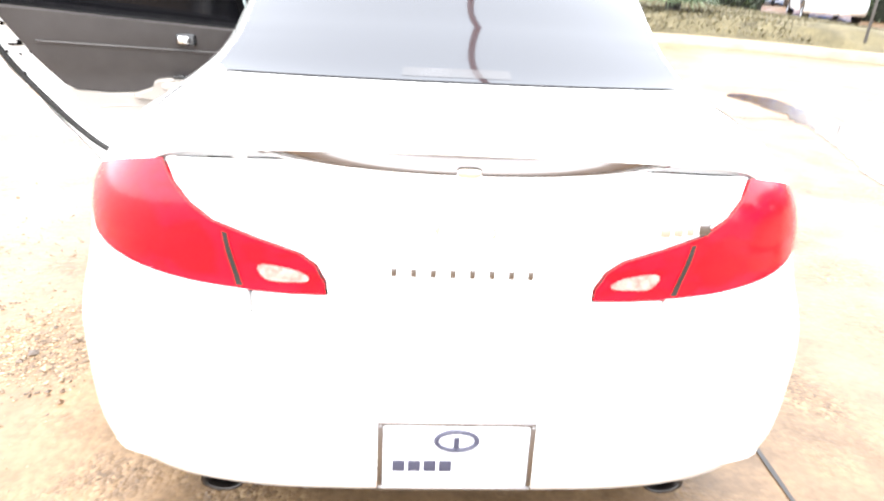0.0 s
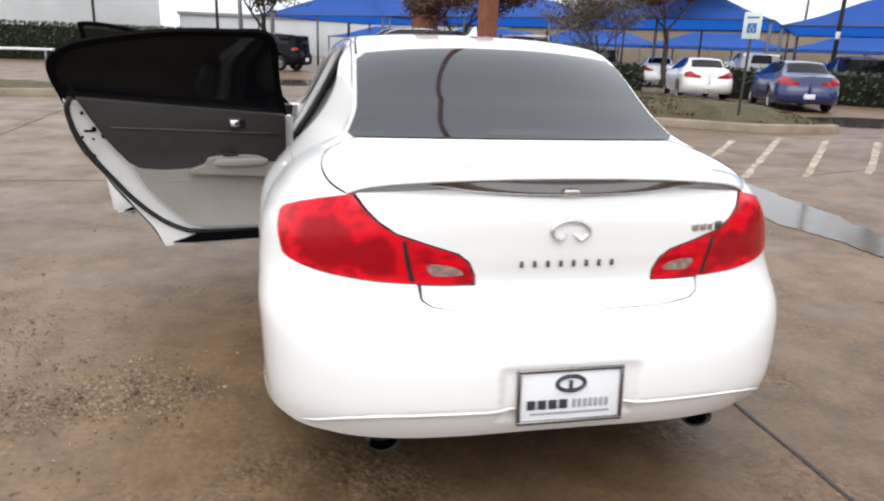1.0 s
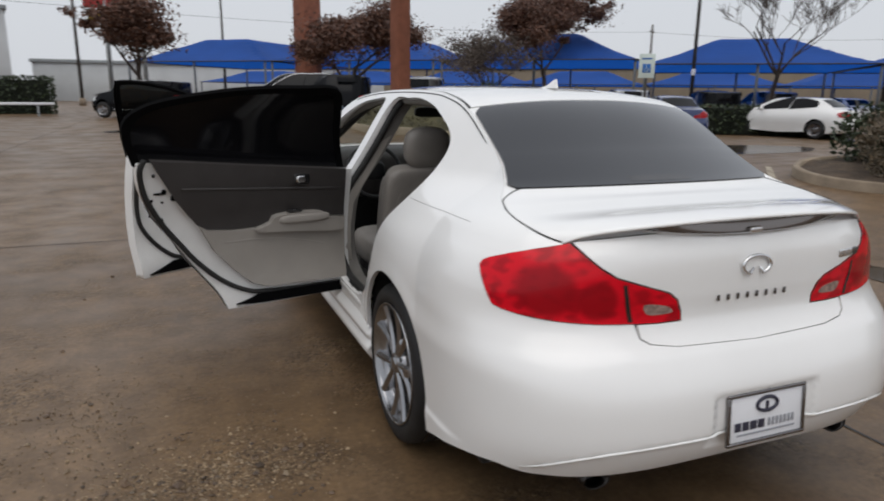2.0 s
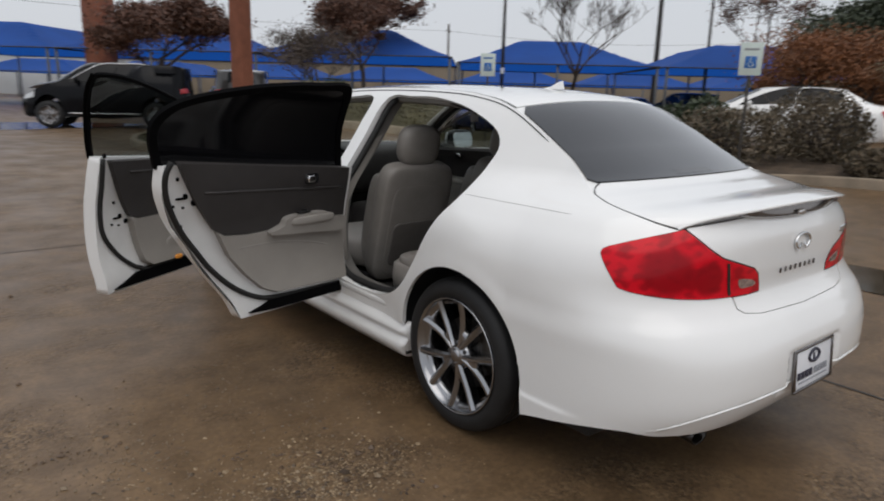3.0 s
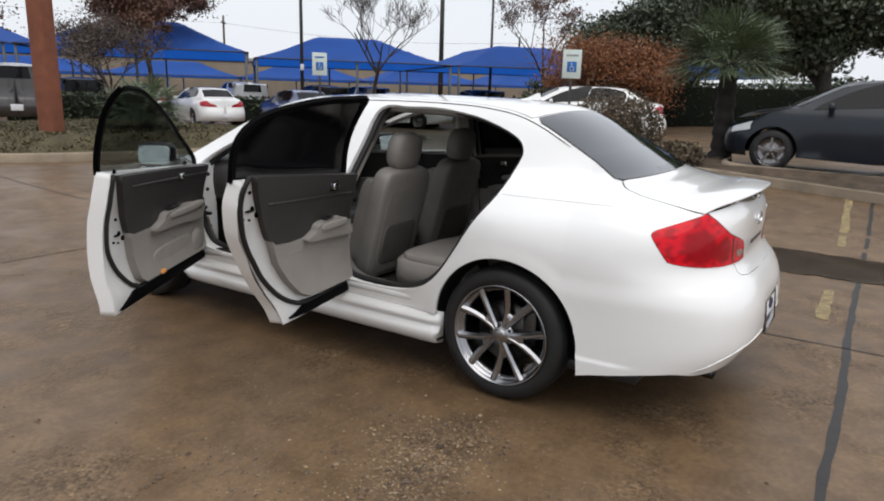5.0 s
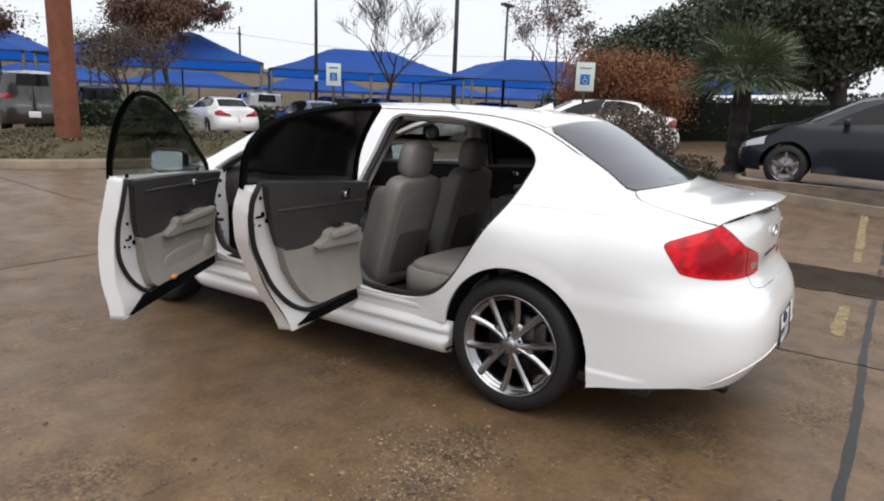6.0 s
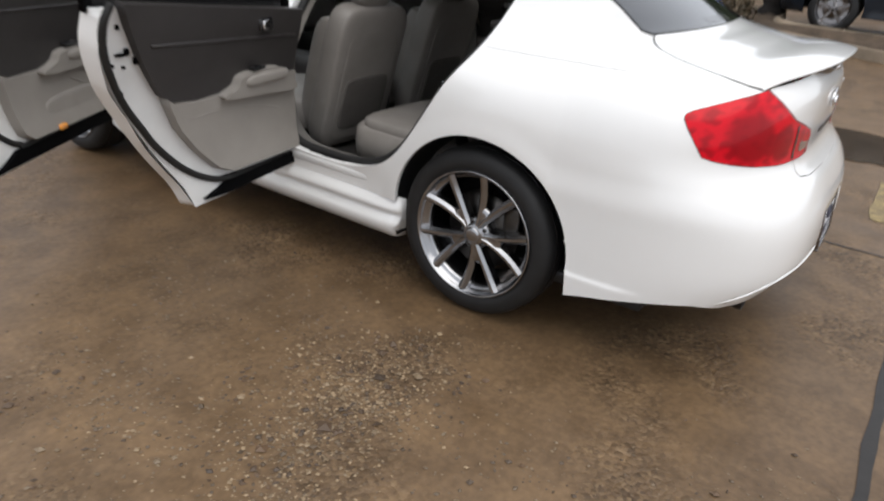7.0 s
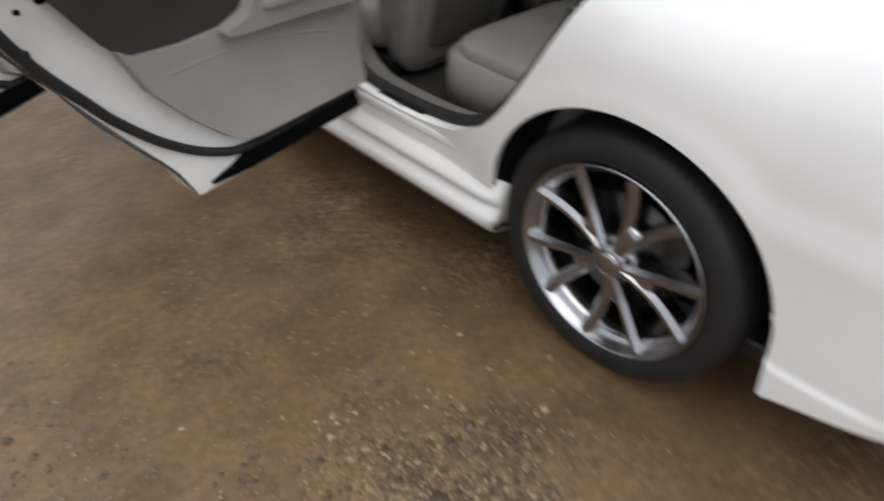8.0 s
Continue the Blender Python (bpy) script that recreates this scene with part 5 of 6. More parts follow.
puddle([(3.0, -4.0), (3.3, -2.0), (2.9, -0.4), (3.2, 1.0), (3.5, 2.4), (3.4, 3.6), (3.75, 4.8), (3.9, 5.8), (3.8, 6.9), (4.2, 6.8), (4.35, 5.6), (4.25, 4.4), (4.1, 3.2), (4.0, 2.0), (4.05, 0.4), (3.9, -0.8), (4.1, -2.4), (3.8, -4.2)],
       "long shallow puddle along the drain line", 5)
puddle([(-3.6, 22.0), (-1.6, 20.6), (1.0, 20.8), (3.6, 22.4), (2.4, 24.0), (-1.2, 24.4)], "shallow puddle on the lane", 6, 0.155)
puddle([(10.4, 13.0), (12.0, 14.2), (14.2, 14.4), (16.0, 13.2), (14.6, 12.0), (12.0, 11.8)], "shallow puddle before the parked cars", 7, 0.012)


# ---- round the car park ----
def leaf_material(name, a, b, rough=0.6):
    mat = bpy.data.materials.new(name)
    mat.use_nodes = True
    n, l = mat.node_tree.nodes, mat.node_tree.links
    p = n["Principled BSDF"]
    p.inputs["Roughness"].default_value = rough
    geo = n.new("ShaderNodeNewGeometry")
    ramp = n.new("ShaderNodeValToRGB")
    ramp.color_ramp.elements[0].color, ramp.color_ramp.elements[1].color = (*a, 1), (*b, 1)
    l.new(geo.outputs["Random Per Island"], ramp.inputs[0])
    l.new(ramp.outputs[0], p.inputs["Base Color"])
    return mat


OAK_LEAF = leaf_material("live_oak_leaves", (0.020, 0.030, 0.016), (0.080, 0.098, 0.056))
RUST_LEAF = leaf_material("rusty_autumn_leaves", (0.055, 0.026, 0.018), (0.15, 0.066, 0.038))
ORANGE_LEAF = leaf_material("orange_brown_needles", (0.10, 0.040, 0.016), (0.30, 0.115, 0.040))
HEDGE_LEAF = leaf_material("hedge_leaves", (0.010, 0.020, 0.008), (0.045, 0.065, 0.025))
TWIG_LEAF = leaf_material("grey_brown_dead_leaves", (0.05, 0.036, 0.029), (0.12, 0.09, 0.07))
BUSH_LEAF = leaf_material("brown_green_shrub_leaves", (0.045, 0.035, 0.018), (0.16, 0.12, 0.075))
PALM_LEAF = leaf_material("palm_leaves", (0.032, 0.055, 0.027), (0.16, 0.20, 0.105))
GRASS_LEAF = leaf_material("winter_grass", (0.048, 0.042, 0.018), (0.125, 0.102, 0.048))
BARK = material("grey_bark", (0.075, 0.058, 0.048), 0.9, vary=0.4, scale=9, bump=0.8, bump_scale=40, bump_dist=0.01)
DARK_BARK = material("wet_dark_bark", (0.028, 0.023, 0.020), 0.85, vary=0.4, scale=9, bump=0.8, bump_scale=40, bump_dist=0.01)
KERB = material("weathered_kerb_concrete", (0.28, 0.222, 0.16), 0.75, vary=0.3, scale=3, grain=0.15, grain_scale=120, bump=0.3, bump_scale=90)
SOIL = material("mulch_soil", (0.085, 0.060, 0.040), 0.9, vary=0.45, scale=4, grain=0.5, grain_scale=70, bump=0.9, bump_scale=50, bump_dist=0.02)
TURF = material("thin_winter_turf", (0.088, 0.074, 0.038), 0.95, vary=0.4, scale=3, grain=0.5, grain_scale=60, bump=0.9, bump_scale=60, bump_dist=0.02)
BLUE_FABRIC = material("blue_shade_cloth", (0.012, 0.10, 0.46), 0.7, vary=0.15, scale=0.6, grain=0.08, grain_scale=30)
# thin cloth: daylight comes through it
cloth_n, cloth_l = BLUE_FABRIC.node_tree.nodes, BLUE_FABRIC.node_tree.links
glow = cloth_n.new("ShaderNodeBsdfTranslucent")
glow.inputs["Color"].default_value = (0.012, 0.12, 0.55, 1)
both = cloth_n.new("ShaderNodeMixShader")
both.inputs[0].default_value = 0.45
cloth_l.new(cloth_n["Principled BSDF"].outputs[0], both.inputs[1])
cloth_l.new(glow.outputs[0], both.inputs[2])
cloth_l.new(both.outputs[0], cloth_n["Material Output"].inputs["Surface"])
POST_PAINT = material("grey_painted_steel", (0.30, 0.32, 0.33), 0.5, vary=0.2, scale=3)
CANOPY_POST = material("weathered_canopy_steel", (0.11, 0.12, 0.13), 0.5, vary=0.25, scale=3)
DARK_POST = material("dark_bronze_steel", (0.05, 0.045, 0.04), 0.5, vary=0.2, scale=3)
TAN_WALL = material("tan_stucco", (0.25, 0.205, 0.15), 0.85, vary=0.12, scale=0.7, grain=0.08, grain_scale=40)
PALE_WALL = material("pale_grey_cladding", (0.55, 0.57, 0.58), 0.7, vary=0.1, scale=0.5)
RUST_COLUMN = material("terracotta_stucco", (0.26, 0.095, 0.055), 0.75, vary=0.22, scale=4, grain=0.12, grain_scale=90, bump=0.3, bump_scale=80)
SIGN_WHITE = material("sign_white", (0.62, 0.70, 0.66), 0.45, vary=0.06, scale=6)
SIGN_BLUE = material("sign_blue", (0.02, 0.13, 0.42), 0.4)
SIGN_RED = material("sign_red", (0.42, 0.05, 0.05), 0.5)
SIGN_YELLOW = material("sign_yellow", (0.70, 0.50, 0.04), 0.5)
# near-black green that paints the shade deep among the hedge leaves
HEDGE_SHADE = material("hedge_shade_filler", (0.012, 0.016, 0.009), 0.95, vary=0.5, scale=14, grain=0.4, grain_scale=60, bump=0.8, bump_scale=30, bump_dist=0.02)
WIRE = material("black_cable", (0.02, 0.02, 0.02), 0.6)


def quads(name, centres, size, mat, parent, seed, squash=1.0, label=""):
    """Many small leaves, each a bent pair of triangles, at the given places."""
    rng = np.random.default_rng(seed)
    c = np.asarray(centres, dtype=float)
    n = len(c)
    a = rng.normal(size=(n, 3))
    a /= np.linalg.norm(a, axis=1)[:, None]
    b = np.cross(a, rng.normal(size=(n, 3)))
    b /= np.linalg.norm(b, axis=1)[:, None]
    s = size * rng.uniform(0.6, 1.35, n)[:, None]
    a, b = a * s, b * s * 0.55
    a[:, 2] *= squash
    v = np.empty((n * 4, 3))
    v[0::4], v[1::4], v[2::4], v[3::4] = c - a, c + b, c + a, c - b
    data = bpy.data.meshes.new(name)
    idx = np.arange(n * 4).reshape(-1, 4)
    data.from_pydata(v.tolist(), [], idx.tolist())
    data.materials.append(mat)
    ob = new(name, data)
    if parent is not None:
        ob.parent = parent
    if label:
        ob["label"] = label
    return ob


def limbs(height, radius, levels, seed, spread=0.7, fork=(2, 4), lean=0.0, first=0.35, shrink=0.72):
    """The tubes of a tree from the ground up, and the places of its twig ends."""
    rng = random.Random(seed)
    bms, tips = [], []

    def grow(start, way, length, r, level):
        pts, rad = [start], [r]
        p, w = start.copy(), way.copy()
        steps = 5 if level == 0 else 4
        for i in range(steps):
            w = (w + Vector((rng.gauss(0, 0.10), rng.gauss(0, 0.10), rng.gauss(0.03, 0.06)))).normalized()
            p = p + w * length / steps
            pts.append(p.copy())
            rad.append(r * (1 - 0.45 * (i + 1) / steps))
        bms.append(tube(pts, rad, 7 if level < 2 else (5 if level < 3 else 3), level < 1))
        if level >= levels:
            tips.append((pts[-1], level))
            tips.append((pts[-2], level))
            return
        for k in range(rng.randint(*fork)):
            i = rng.randint(2, steps) if level else rng.randint(3, steps)
            az = rng.uniform(0, 2 * math.pi)
            side = Vector((math.cos(az), math.sin(az), 0))
            out = (w * (1 - spread * 0.6) + side * spread + Vector((0, 0, 0.25))).normalized()
            grow(pts[i], out, length * shrink * rng.uniform(0.75, 1.15), max(0.012, rad[i] * 0.66), level + 1)
        if level:
            tips.append((pts[-1], level))
    grow(Vector((0, 0, -0.1)), Vector((lean, 0, 1)).normalized(), height * first, radius, 0)
    return join(*bms), tips


def tree(name, at, height, radius, levels, seed, leaf, leaves, leaf_size, label, bark=None, puff=0.5, spread=0.7, lean=0.0, first=0.35, fork=(2, 4)):
    root = thing(name, label, "tree", pose(*at))
    bm, tips = limbs(height, radius, levels, seed, spread, fork, lean, first)
    part("trunk", bm, bark or BARK, root)
    if leaves:
        rng = np.random.default_rng(seed)
        t = np.array([list(p) for p, _ in tips])
        weight = rng.lognormal(0, 0.7, len(t))
        pick = rng.choice(len(t), leaves, p=weight / weight.sum())
        c = t[pick] + np.clip(rng.normal(size=(leaves, 3)), -1.7, 1.7) * puff * np.array([1, 1, 0.6]) * rng.choice([0.35, 0.8, 1.25], (len(t), 1), p=[0.4, 0.4, 0.2])[pick]
        quads("crown", c, leaf_size, leaf, root, seed + 1)
    return root


def shrub(name, at, size, seed, leaf, leaves, leaf_size, label, twigs=14, category="shrub"):
    root = thing(name, label, category, pose(*at))
    rng = random.Random(seed)
    stems = []
    for k in range(twigs):
        az, r = rng.uniform(0, 6.28), rng.uniform(0.2, 0.95)
        end = Vector((math.cos(az) * size[0] / 2 * r, math.sin(az) * size[1] / 2 * r, size[2] * rng.uniform(0.6, 1.0)))
        stems.append(tube([(0.05 * math.cos(az), 0.05 * math.sin(az), -0.05), end * 0.5 + Vector((0, 0, 0.08)), end], [0.016, 0.010, 0.004], 4))
    part("branchwork", join(*stems), BARK, root)
    g = np.random.default_rng(seed)
    u = g.normal(size=(leaves, 3))
    u /= np.linalg.norm(u, axis=1)[:, None]
    u *= g.uniform(0.45, 1.0, leaves)[:, None] ** 0.5
    lump = 1 + 0.22 * np.sin(u[:, :1] * 5 + seed) * np.cos(u[:, 1:2] * 4)
    c = u * lump * np.array([size[0] / 2, size[1] / 2, size[2] / 2]) + np.array([0, 0, size[2] / 2])
    c[:, 2] = np.maximum(c[:, 2], 0.03)
    quads("foliage", c, leaf_size, leaf, root, seed + 1)
    return root


def island(name, outline, crown, fill, label, seed):
    """A planting bed with a real kerb round it; the middle swells by crown."""
    loop = [Vector((p[0], p[1])) for p in spline(outline, 5, True)]
    n = len(loop)
    mid = sum(loop, Vector((0, 0))) / n
    root = thing(name, label, "planting bed", kind="structure")

    def ring(inset, z):
        return [(p[0] + (mid[0] - p[0]) * inset / max(0.5, (mid - p).length), p[1] + (mid[1] - p[1]) * inset / max(0.5, (mid - p).length), z + land(p[0], p[1])) for p in loop]
    bm = bmesh.new()
    rows = [[bm.verts.new(q) for q in ring(i, z)] for i, z in ((0, -0.05), (0.01, 0.125), (0.03, 0.15), (0.13, 0.15), (0.15, 0.10))]
    for a, b in zip(rows, rows[1:]):
        for i in range(n):
            k = (i + 1) % n
            bm.faces.new((a[i], a[k], b[k], b[i]))
    bmesh.ops.recalc_face_normals(bm, faces=bm.faces[:])
    part("kerb", bm, KERB, root, "weathered concrete kerb")
    bm = bmesh.new()
    rows = []
    for f in (0.0, 0.06, 0.14, 0.25, 0.4, 0.6, 0.8):
        rows.append([bm.verts.new((p[0] + (mid[0] - p[0]) * (f + 0.14 / max(1, (mid - p).length)), p[1] + (mid[1] - p[1]) * (f + 0.14 / max(1, (mid - p).length)),
                                   land(p[0], p[1]) + 0.115 + crown * ease(f / 0.3) + 0.02 * math.sin(7 * p[0] + 3 * f))) for p in loop])
    for a, b in zip(rows, rows[1:]):
        for i in range(n):
            k = (i + 1) % n
            bm.faces.new((a[i], a[k], b[k], b[i]))
    bm.faces.new(rows[-1])
    part("bed_surface", bm, fill, root)
    return loop, mid


def canopy(m, wide, deep, eave, top):
    """A hipped shade sail on steel posts; its near left corner at the origin, front along +x."""
    root = thing("shade_canopy", "blue fabric hip-roofed parking canopy on steel posts", "canopy", m, "shade canopies over the parked cars")
    bm = bmesh.new()
    r = 3.4
    nx, ny = 26, 26

    def h(u, v):
        x, y = u * wide, v * deep
        d = min(x, wide - x, y, deep - y)
        sag = 0.06 * math.sin(math.pi * u) * math.sin(math.pi * v)
        return eave + (top - eave) * min(1, d / r) - 0.10 * math.sin(math.pi * min(1, d / r)) - sag
    grid = [[bm.verts.new((u * wide / nx, v * deep / ny, h(u / nx, v / ny))) for u in range(nx + 1)] for v in range(ny + 1)]
    for v in range(ny):
        for u in range(nx):
            bm.faces.new((grid[v][u], grid[v][u + 1], grid[v + 1][u + 1], grid[v + 1][u]))
    part("fabric", bm, BLUE_FABRIC, root, smooth=False)
    for x, y in ((0.1, 0.1), (wide - 0.1, 0.1), (wide - 0.1, deep - 0.1), (0.1, deep - 0.1), (wide / 2, 0.1), (wide / 2, deep - 0.1)):
        part("post", tube([(x, y, -0.2), (x, y, eave)], 0.07, 8), CANOPY_POST, root)
    for a, b in (((0, 0), (wide, 0)), ((wide, 0), (wide, deep)), ((wide, deep), (0, deep)), ((0, deep), (0, 0))):
        part("edge_beam", tube([(*a, eave - 0.02), (*b, eave - 0.02)], 0.035, 6), DARK_POST, root)
    return root


def plain_car(name, m, paint, label, category="car", tall=1.0, wagon=0.0, lamps=True, kind_scale=1.0):
    """A parked vehicle: body, windows, lamps and wheels; tall and wagon turn the saloon into an off-roader."""
    def warp(p):
        x, y, z = p
        if wagon:
            z = z + max(0.0, 1.41 - z) * ease((z - 0.93) / 0.09) * ease((1.95 - y) / 0.7) * (1 - 0.12 * ease((0.5 - y) / 0.4))
        return Vector((x * (1.0 + 0.06 * (tall - 1) * 4 * ease((z - 0.9) / 0.4)), y - 2.3, z if tall == 1.0 else z * tall))
    root = thing(name, label, category, m, "vehicles in the car park")
    dark = TINT

    def add(nm, bm, mat, lb=""):
        for v in bm.verts:
            v.co = warp(v.co)
        lay = bm.verts.layers.float_vector.get("skin_normal")
        if lay is not None:
            bm.verts.layers.float_vector.remove(lay)
        return part(nm, bm, mat, root, lb)
    end_f = YF - YC + 0.75 * math.pi / 2
    side = [(CENTRE_S, 0.25)] + ys(straight([(0.69, 0.22), (0.69, 0.23)], 0.1)) + ys(arch(REAR_AXLE, 196, -12, n=16)) + ys([(2.4, 0.21)]) + ys(arch(FRONT_AXLE, 192, -14, n=16)) + [(end_f, 0.2), (end_f, 0.5), (end_f, 0.72)]
    side += [(YF - YC + 0.45, 0.80)] + ys([(p[0], p[1]) for p in (along(EDGE, 15.5 - 0.5 * i) for i in range(32))]) + [(-0.7, 1.02), (-0.9, 1.03), (CENTRE_S, 1.03)]
    bms = []
    for mir in (False, True):
        bms.append(sheet(skin, [side], 0.13, mirror=mir))
    bms.append(sheet(top_skin, [straight([(-1, 0), (1, 0), (1, 15.7), (-1, 15.7), (-1, 0)], 0.25)[:-1]], 0.25))
    add("body", join(*bms), paint)
    if wagon:
        gate = [(-0.74, 0.962), (-0.88, 0.962), (CENTRE_S, 0.962), (CENTRE_S, 1.018), (-0.88, 1.018), (-0.76, 1.018), (-0.74, 0.962)]
        add("tailgate_window", join(*[sheet(skin, [straight(gate, 0.05)[:-1]], 0.05, mirror=mir, offset=0.01) for mir in (False, True)]), dark, "dark tailgate window")
        for mir in (False, True):
            pane = [(0.42, 0.975), (1.02, 0.975), (1.02, 1.02), (0.50, 1.02), (0.42, 0.975)]
            add("rear_side_window", sheet(flank, [straight(pane, 0.05)[:-1]], 0.05, mirror=mir, offset=0.01), dark, "dark rear side window")
    else:
        add("rear_window", sheet(top_skin, [straight([(-0.95, 3.2), (0.95, 3.2), (0.93, 4.95), (-0.93, 4.95), (-0.95, 3.2)], 0.2)[:-1]], 0.25, offset=0.006), dark, "dark rear window")
    add("windscreen", sheet(top_skin, [straight([(-0.95, 10.2), (0.95, 10.2), (0.95, 12.8), (-0.95, 12.8), (-0.95, 10.2)], 0.2)[:-1]], 0.25, offset=0.006), dark, "dark windscreen")
    for mir in (False, True):
        for nm in ("rear", "front"):
            gl = DOORS[nm]["glass"]
            add("side_window", sheet(flank, [straight(gl + gl[:1], 0.1)[:-1]], 0.15, mirror=mir, offset=0.006), dark, "dark side window")
        lamp = [(-0.40, 0.80), (-0.40, 0.90), (-0.62, 0.925), (-0.68, 0.82)] if wagon else LAMP
        add("tail_lamp", sheet(skin, [straight(lamp + lamp[:1], 0.06)[:-1]], 0.06, mirror=mir, offset=0.008), RED_PLAIN, "red tail lamp")
        hl = [(YF - YC + 0.30, 0.66), (YF - YC + 0.62, 0.60), (YF - YC + 0.66, 0.68), (YF - YC + 0.36, 0.79)]
        add("headlamp", sheet(skin, [straight(hl + hl[:1], 0.06)[:-1]], 0.06, mirror=mir, offset=0.008), CLEAR_LAMP, "clear headlamp")
        mp = Vector(flank(3.1, 1.02))
        add("wing_mirror", cushion((0.2, 0.1, 0.13), ((1 if mir else -1) * (abs(mp.x) + 0.14), 3.1, 1.04), 0.6, nu=10, nv=6), paint)
        if wagon:
            line = [flank(y, 0.325) for y in [1.5 + 0.1 * i for i in range(20)]]
            add("sill_moulding", tube([((1 if mir else -1) * (abs(p[0]) + 0.012), p[1], p[2]) for p in line], 0.013, 6), CHROME, "chrome moulding along the doors")
            arc = [flank(y, z) for y, z in spline([(0.45, 1.03), (1.2, 1.40), (1.9, 1.425), (2.5, 1.40), (3.0, 1.20), (3.3, 1.05)], 4)]
            add("window_moulding", tube([((1 if mir else -1) * (abs(p[0]) + 0.010), p[1], p[2]) for p in arc], 0.010, 6), CHROME, "chrome moulding over the windows")
    add("plate", box((0.30, 0.012, 0.14), (0, -0.03, 0.46), 0.003), PLATE_WHITE)
    for y in (REAR_AXLE, FRONT_AXLE):
        for left in (-1, 1):
            wm = pose(left * 0.87, y - 2.3, WHEEL_Z * (1 + 0.5 * (tall - 1)), 0, 0, 0 if left < 0 else 180) @ Matrix.Diagonal((1, 1 + 0.5 * (tall - 1), 1 + 0.5 * (tall - 1), 1))
            w = part("wheel", lathe([(0.2, 0.22), (0.2, 0.31), (0.16, 0.334), (0.05, 0.334), (0.0, 0.31), (0.0, 0.235)], 28), TYRE, root, m=wm)
            part("rim", lathe([(0.0, 0.235), (0.03, 0.21), (0.05, 0.2)], 24), ALLOY, w)
            part("disc", lathe([(0.05, 0.2), (0.09, 0.12), (0.03, 0.06), (0.02, 0.0)], 24), DARK_CHROME, w)
            spk = []
            for k in range(5):
                spk.append(box((0.03, 0.036, 0.17), (0.03, 0, 0.125), 0.0, m=Matrix.Rotation(2 * math.pi * k / 5, 4, "X")))
            part("wheel_star", join(*spk), ALLOY, w, smooth=False)
    return root


RED_PLAIN = material("red_lamp_plastic", (0.40, 0.012, 0.018), 0.2, coat=1.0)
CLEAR_LAMP = material("clear_lamp_plastic", (0.55, 0.57, 0.58), 0.1, coat=1.0)
CAR_WHITE = material("car_paint_white", (0.78, 0.78, 0.77), 0.3, vary=0.03, scale=2, coat=1.0)
CAR_BLUE = material("car_paint_blue", (0.009, 0.024, 0.11), 0.3, vary=0.1, scale=2, coat=1.0)
CAR_BLACK = material("car_paint_black", (0.004, 0.0045, 0.006), 0.25, vary=0.1, scale=2, coat=0.12, ior=1.2)
CAR_SLATE = material("car_paint_dark_blue_grey", (0.012, 0.016, 0.023), 0.25, vary=0.1, scale=2, coat=0.2, ior=1.35)
CAR_GREY = material("car_paint_grey", (0.05, 0.046, 0.044), 0.3, 0.2, vary=0.1, scale=2, coat=1.0)
CAR_SILVER = material("car_paint_silver", (0.42, 0.43, 0.44), 0.3, 0.3, vary=0.1, scale=2, coat=1.0)


def on_land(x, y, turn):
    return pose(x, y, land(x, y), 0, 0, turn)


# vehicles: turn is the heading, anticlockwise from straight ahead (+y)
plain_car("parked_coupe", on_land(13.9, 22.3, -20), CAR_WHITE, "white car parked nose-in beside the planting bed")
plain_car("parked_car", on_land(14.6, 17.9, -25), CAR_BLUE, "dark blue car parked before the hedge")
plain_car("parked_saloon", on_land(20.2, 17.4, 12), CAR_WHITE, "white car parked near the bare tree")
plain_car("parked_saloon", on_land(14.6, 6.9, 22), CAR_WHITE, "white saloon parked behind the brown shrubs")
plain_car("parked_sports_car", on_land(9.75, -0.36, 3) @ Matrix.Diagonal((1, 1, 1.05, 1)), CAR_SLATE, "dark blue-grey sports car beyond the palm")
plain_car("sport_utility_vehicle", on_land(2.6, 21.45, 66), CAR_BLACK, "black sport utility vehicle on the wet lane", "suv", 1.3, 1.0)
plain_car("parked_suv", on_land(7.9, 24.4, -25) @ Matrix.Diagonal((1.1, 1.1, 1.12, 1)), CAR_GREY, "grey sport utility vehicle parked beyond the grass island", "suv", 1.22, 1.0)
plain_car("parked_suv", on_land(13.2, 30.2, -20), CAR_BLACK, "black sport utility vehicle parked under a canopy", "suv", 1.2, 1.0)
plain_car("parked_suv", on_land(18.6, 25.8, -25), CAR_SILVER, "silver sport utility vehicle under a canopy", "suv", 1.2, 1.0)
plain_car("parked_suv", on_land(21.6, 23.4, -25), CAR_BLACK, "black sport utility vehicle under a canopy", "suv", 1.18, 1.0)
plain_car("parked_car", on_land(24.2, 27.5, -25), CAR_SILVER, "silver car under the canopies")
plain_car("parked_car", on_land(17.2, 31.5, -25), CAR_WHITE, "white car under the canopies")
plain_car("parked_car", on_land(20.4, 29.2, -25), CAR_BLACK, "black car under the canopies")
plain_car("parked_suv", on_land(27.0, 25.2, -25), CAR_GREY, "grey sport utility vehicle under a canopy", "suv", 1.2, 1.0)
plain_car("parked_car", on_land(29.6, 22.8, -25), CAR_WHITE, "white car under the canopies")
plain_car("parked_suv", on_land(32.0, 20.6, -25), CAR_BLACK, "black sport utility vehicle under the end canopy", "suv", 1.2, 1.0)
plain_car("parked_car", on_land(10.6, 33.4, -25), CAR_GREY, "grey car under the canopies")
plain_car("parked_suv", on_land(-2.6, 34.0, 60), CAR_BLACK, "black sport utility vehicle far down the lane", "suv", 1.2, 1.0)
plain_car("parked_car", on_land(26.5, 12.5, 40), CAR_SILVER, "silver car parked beyond the shrubs")

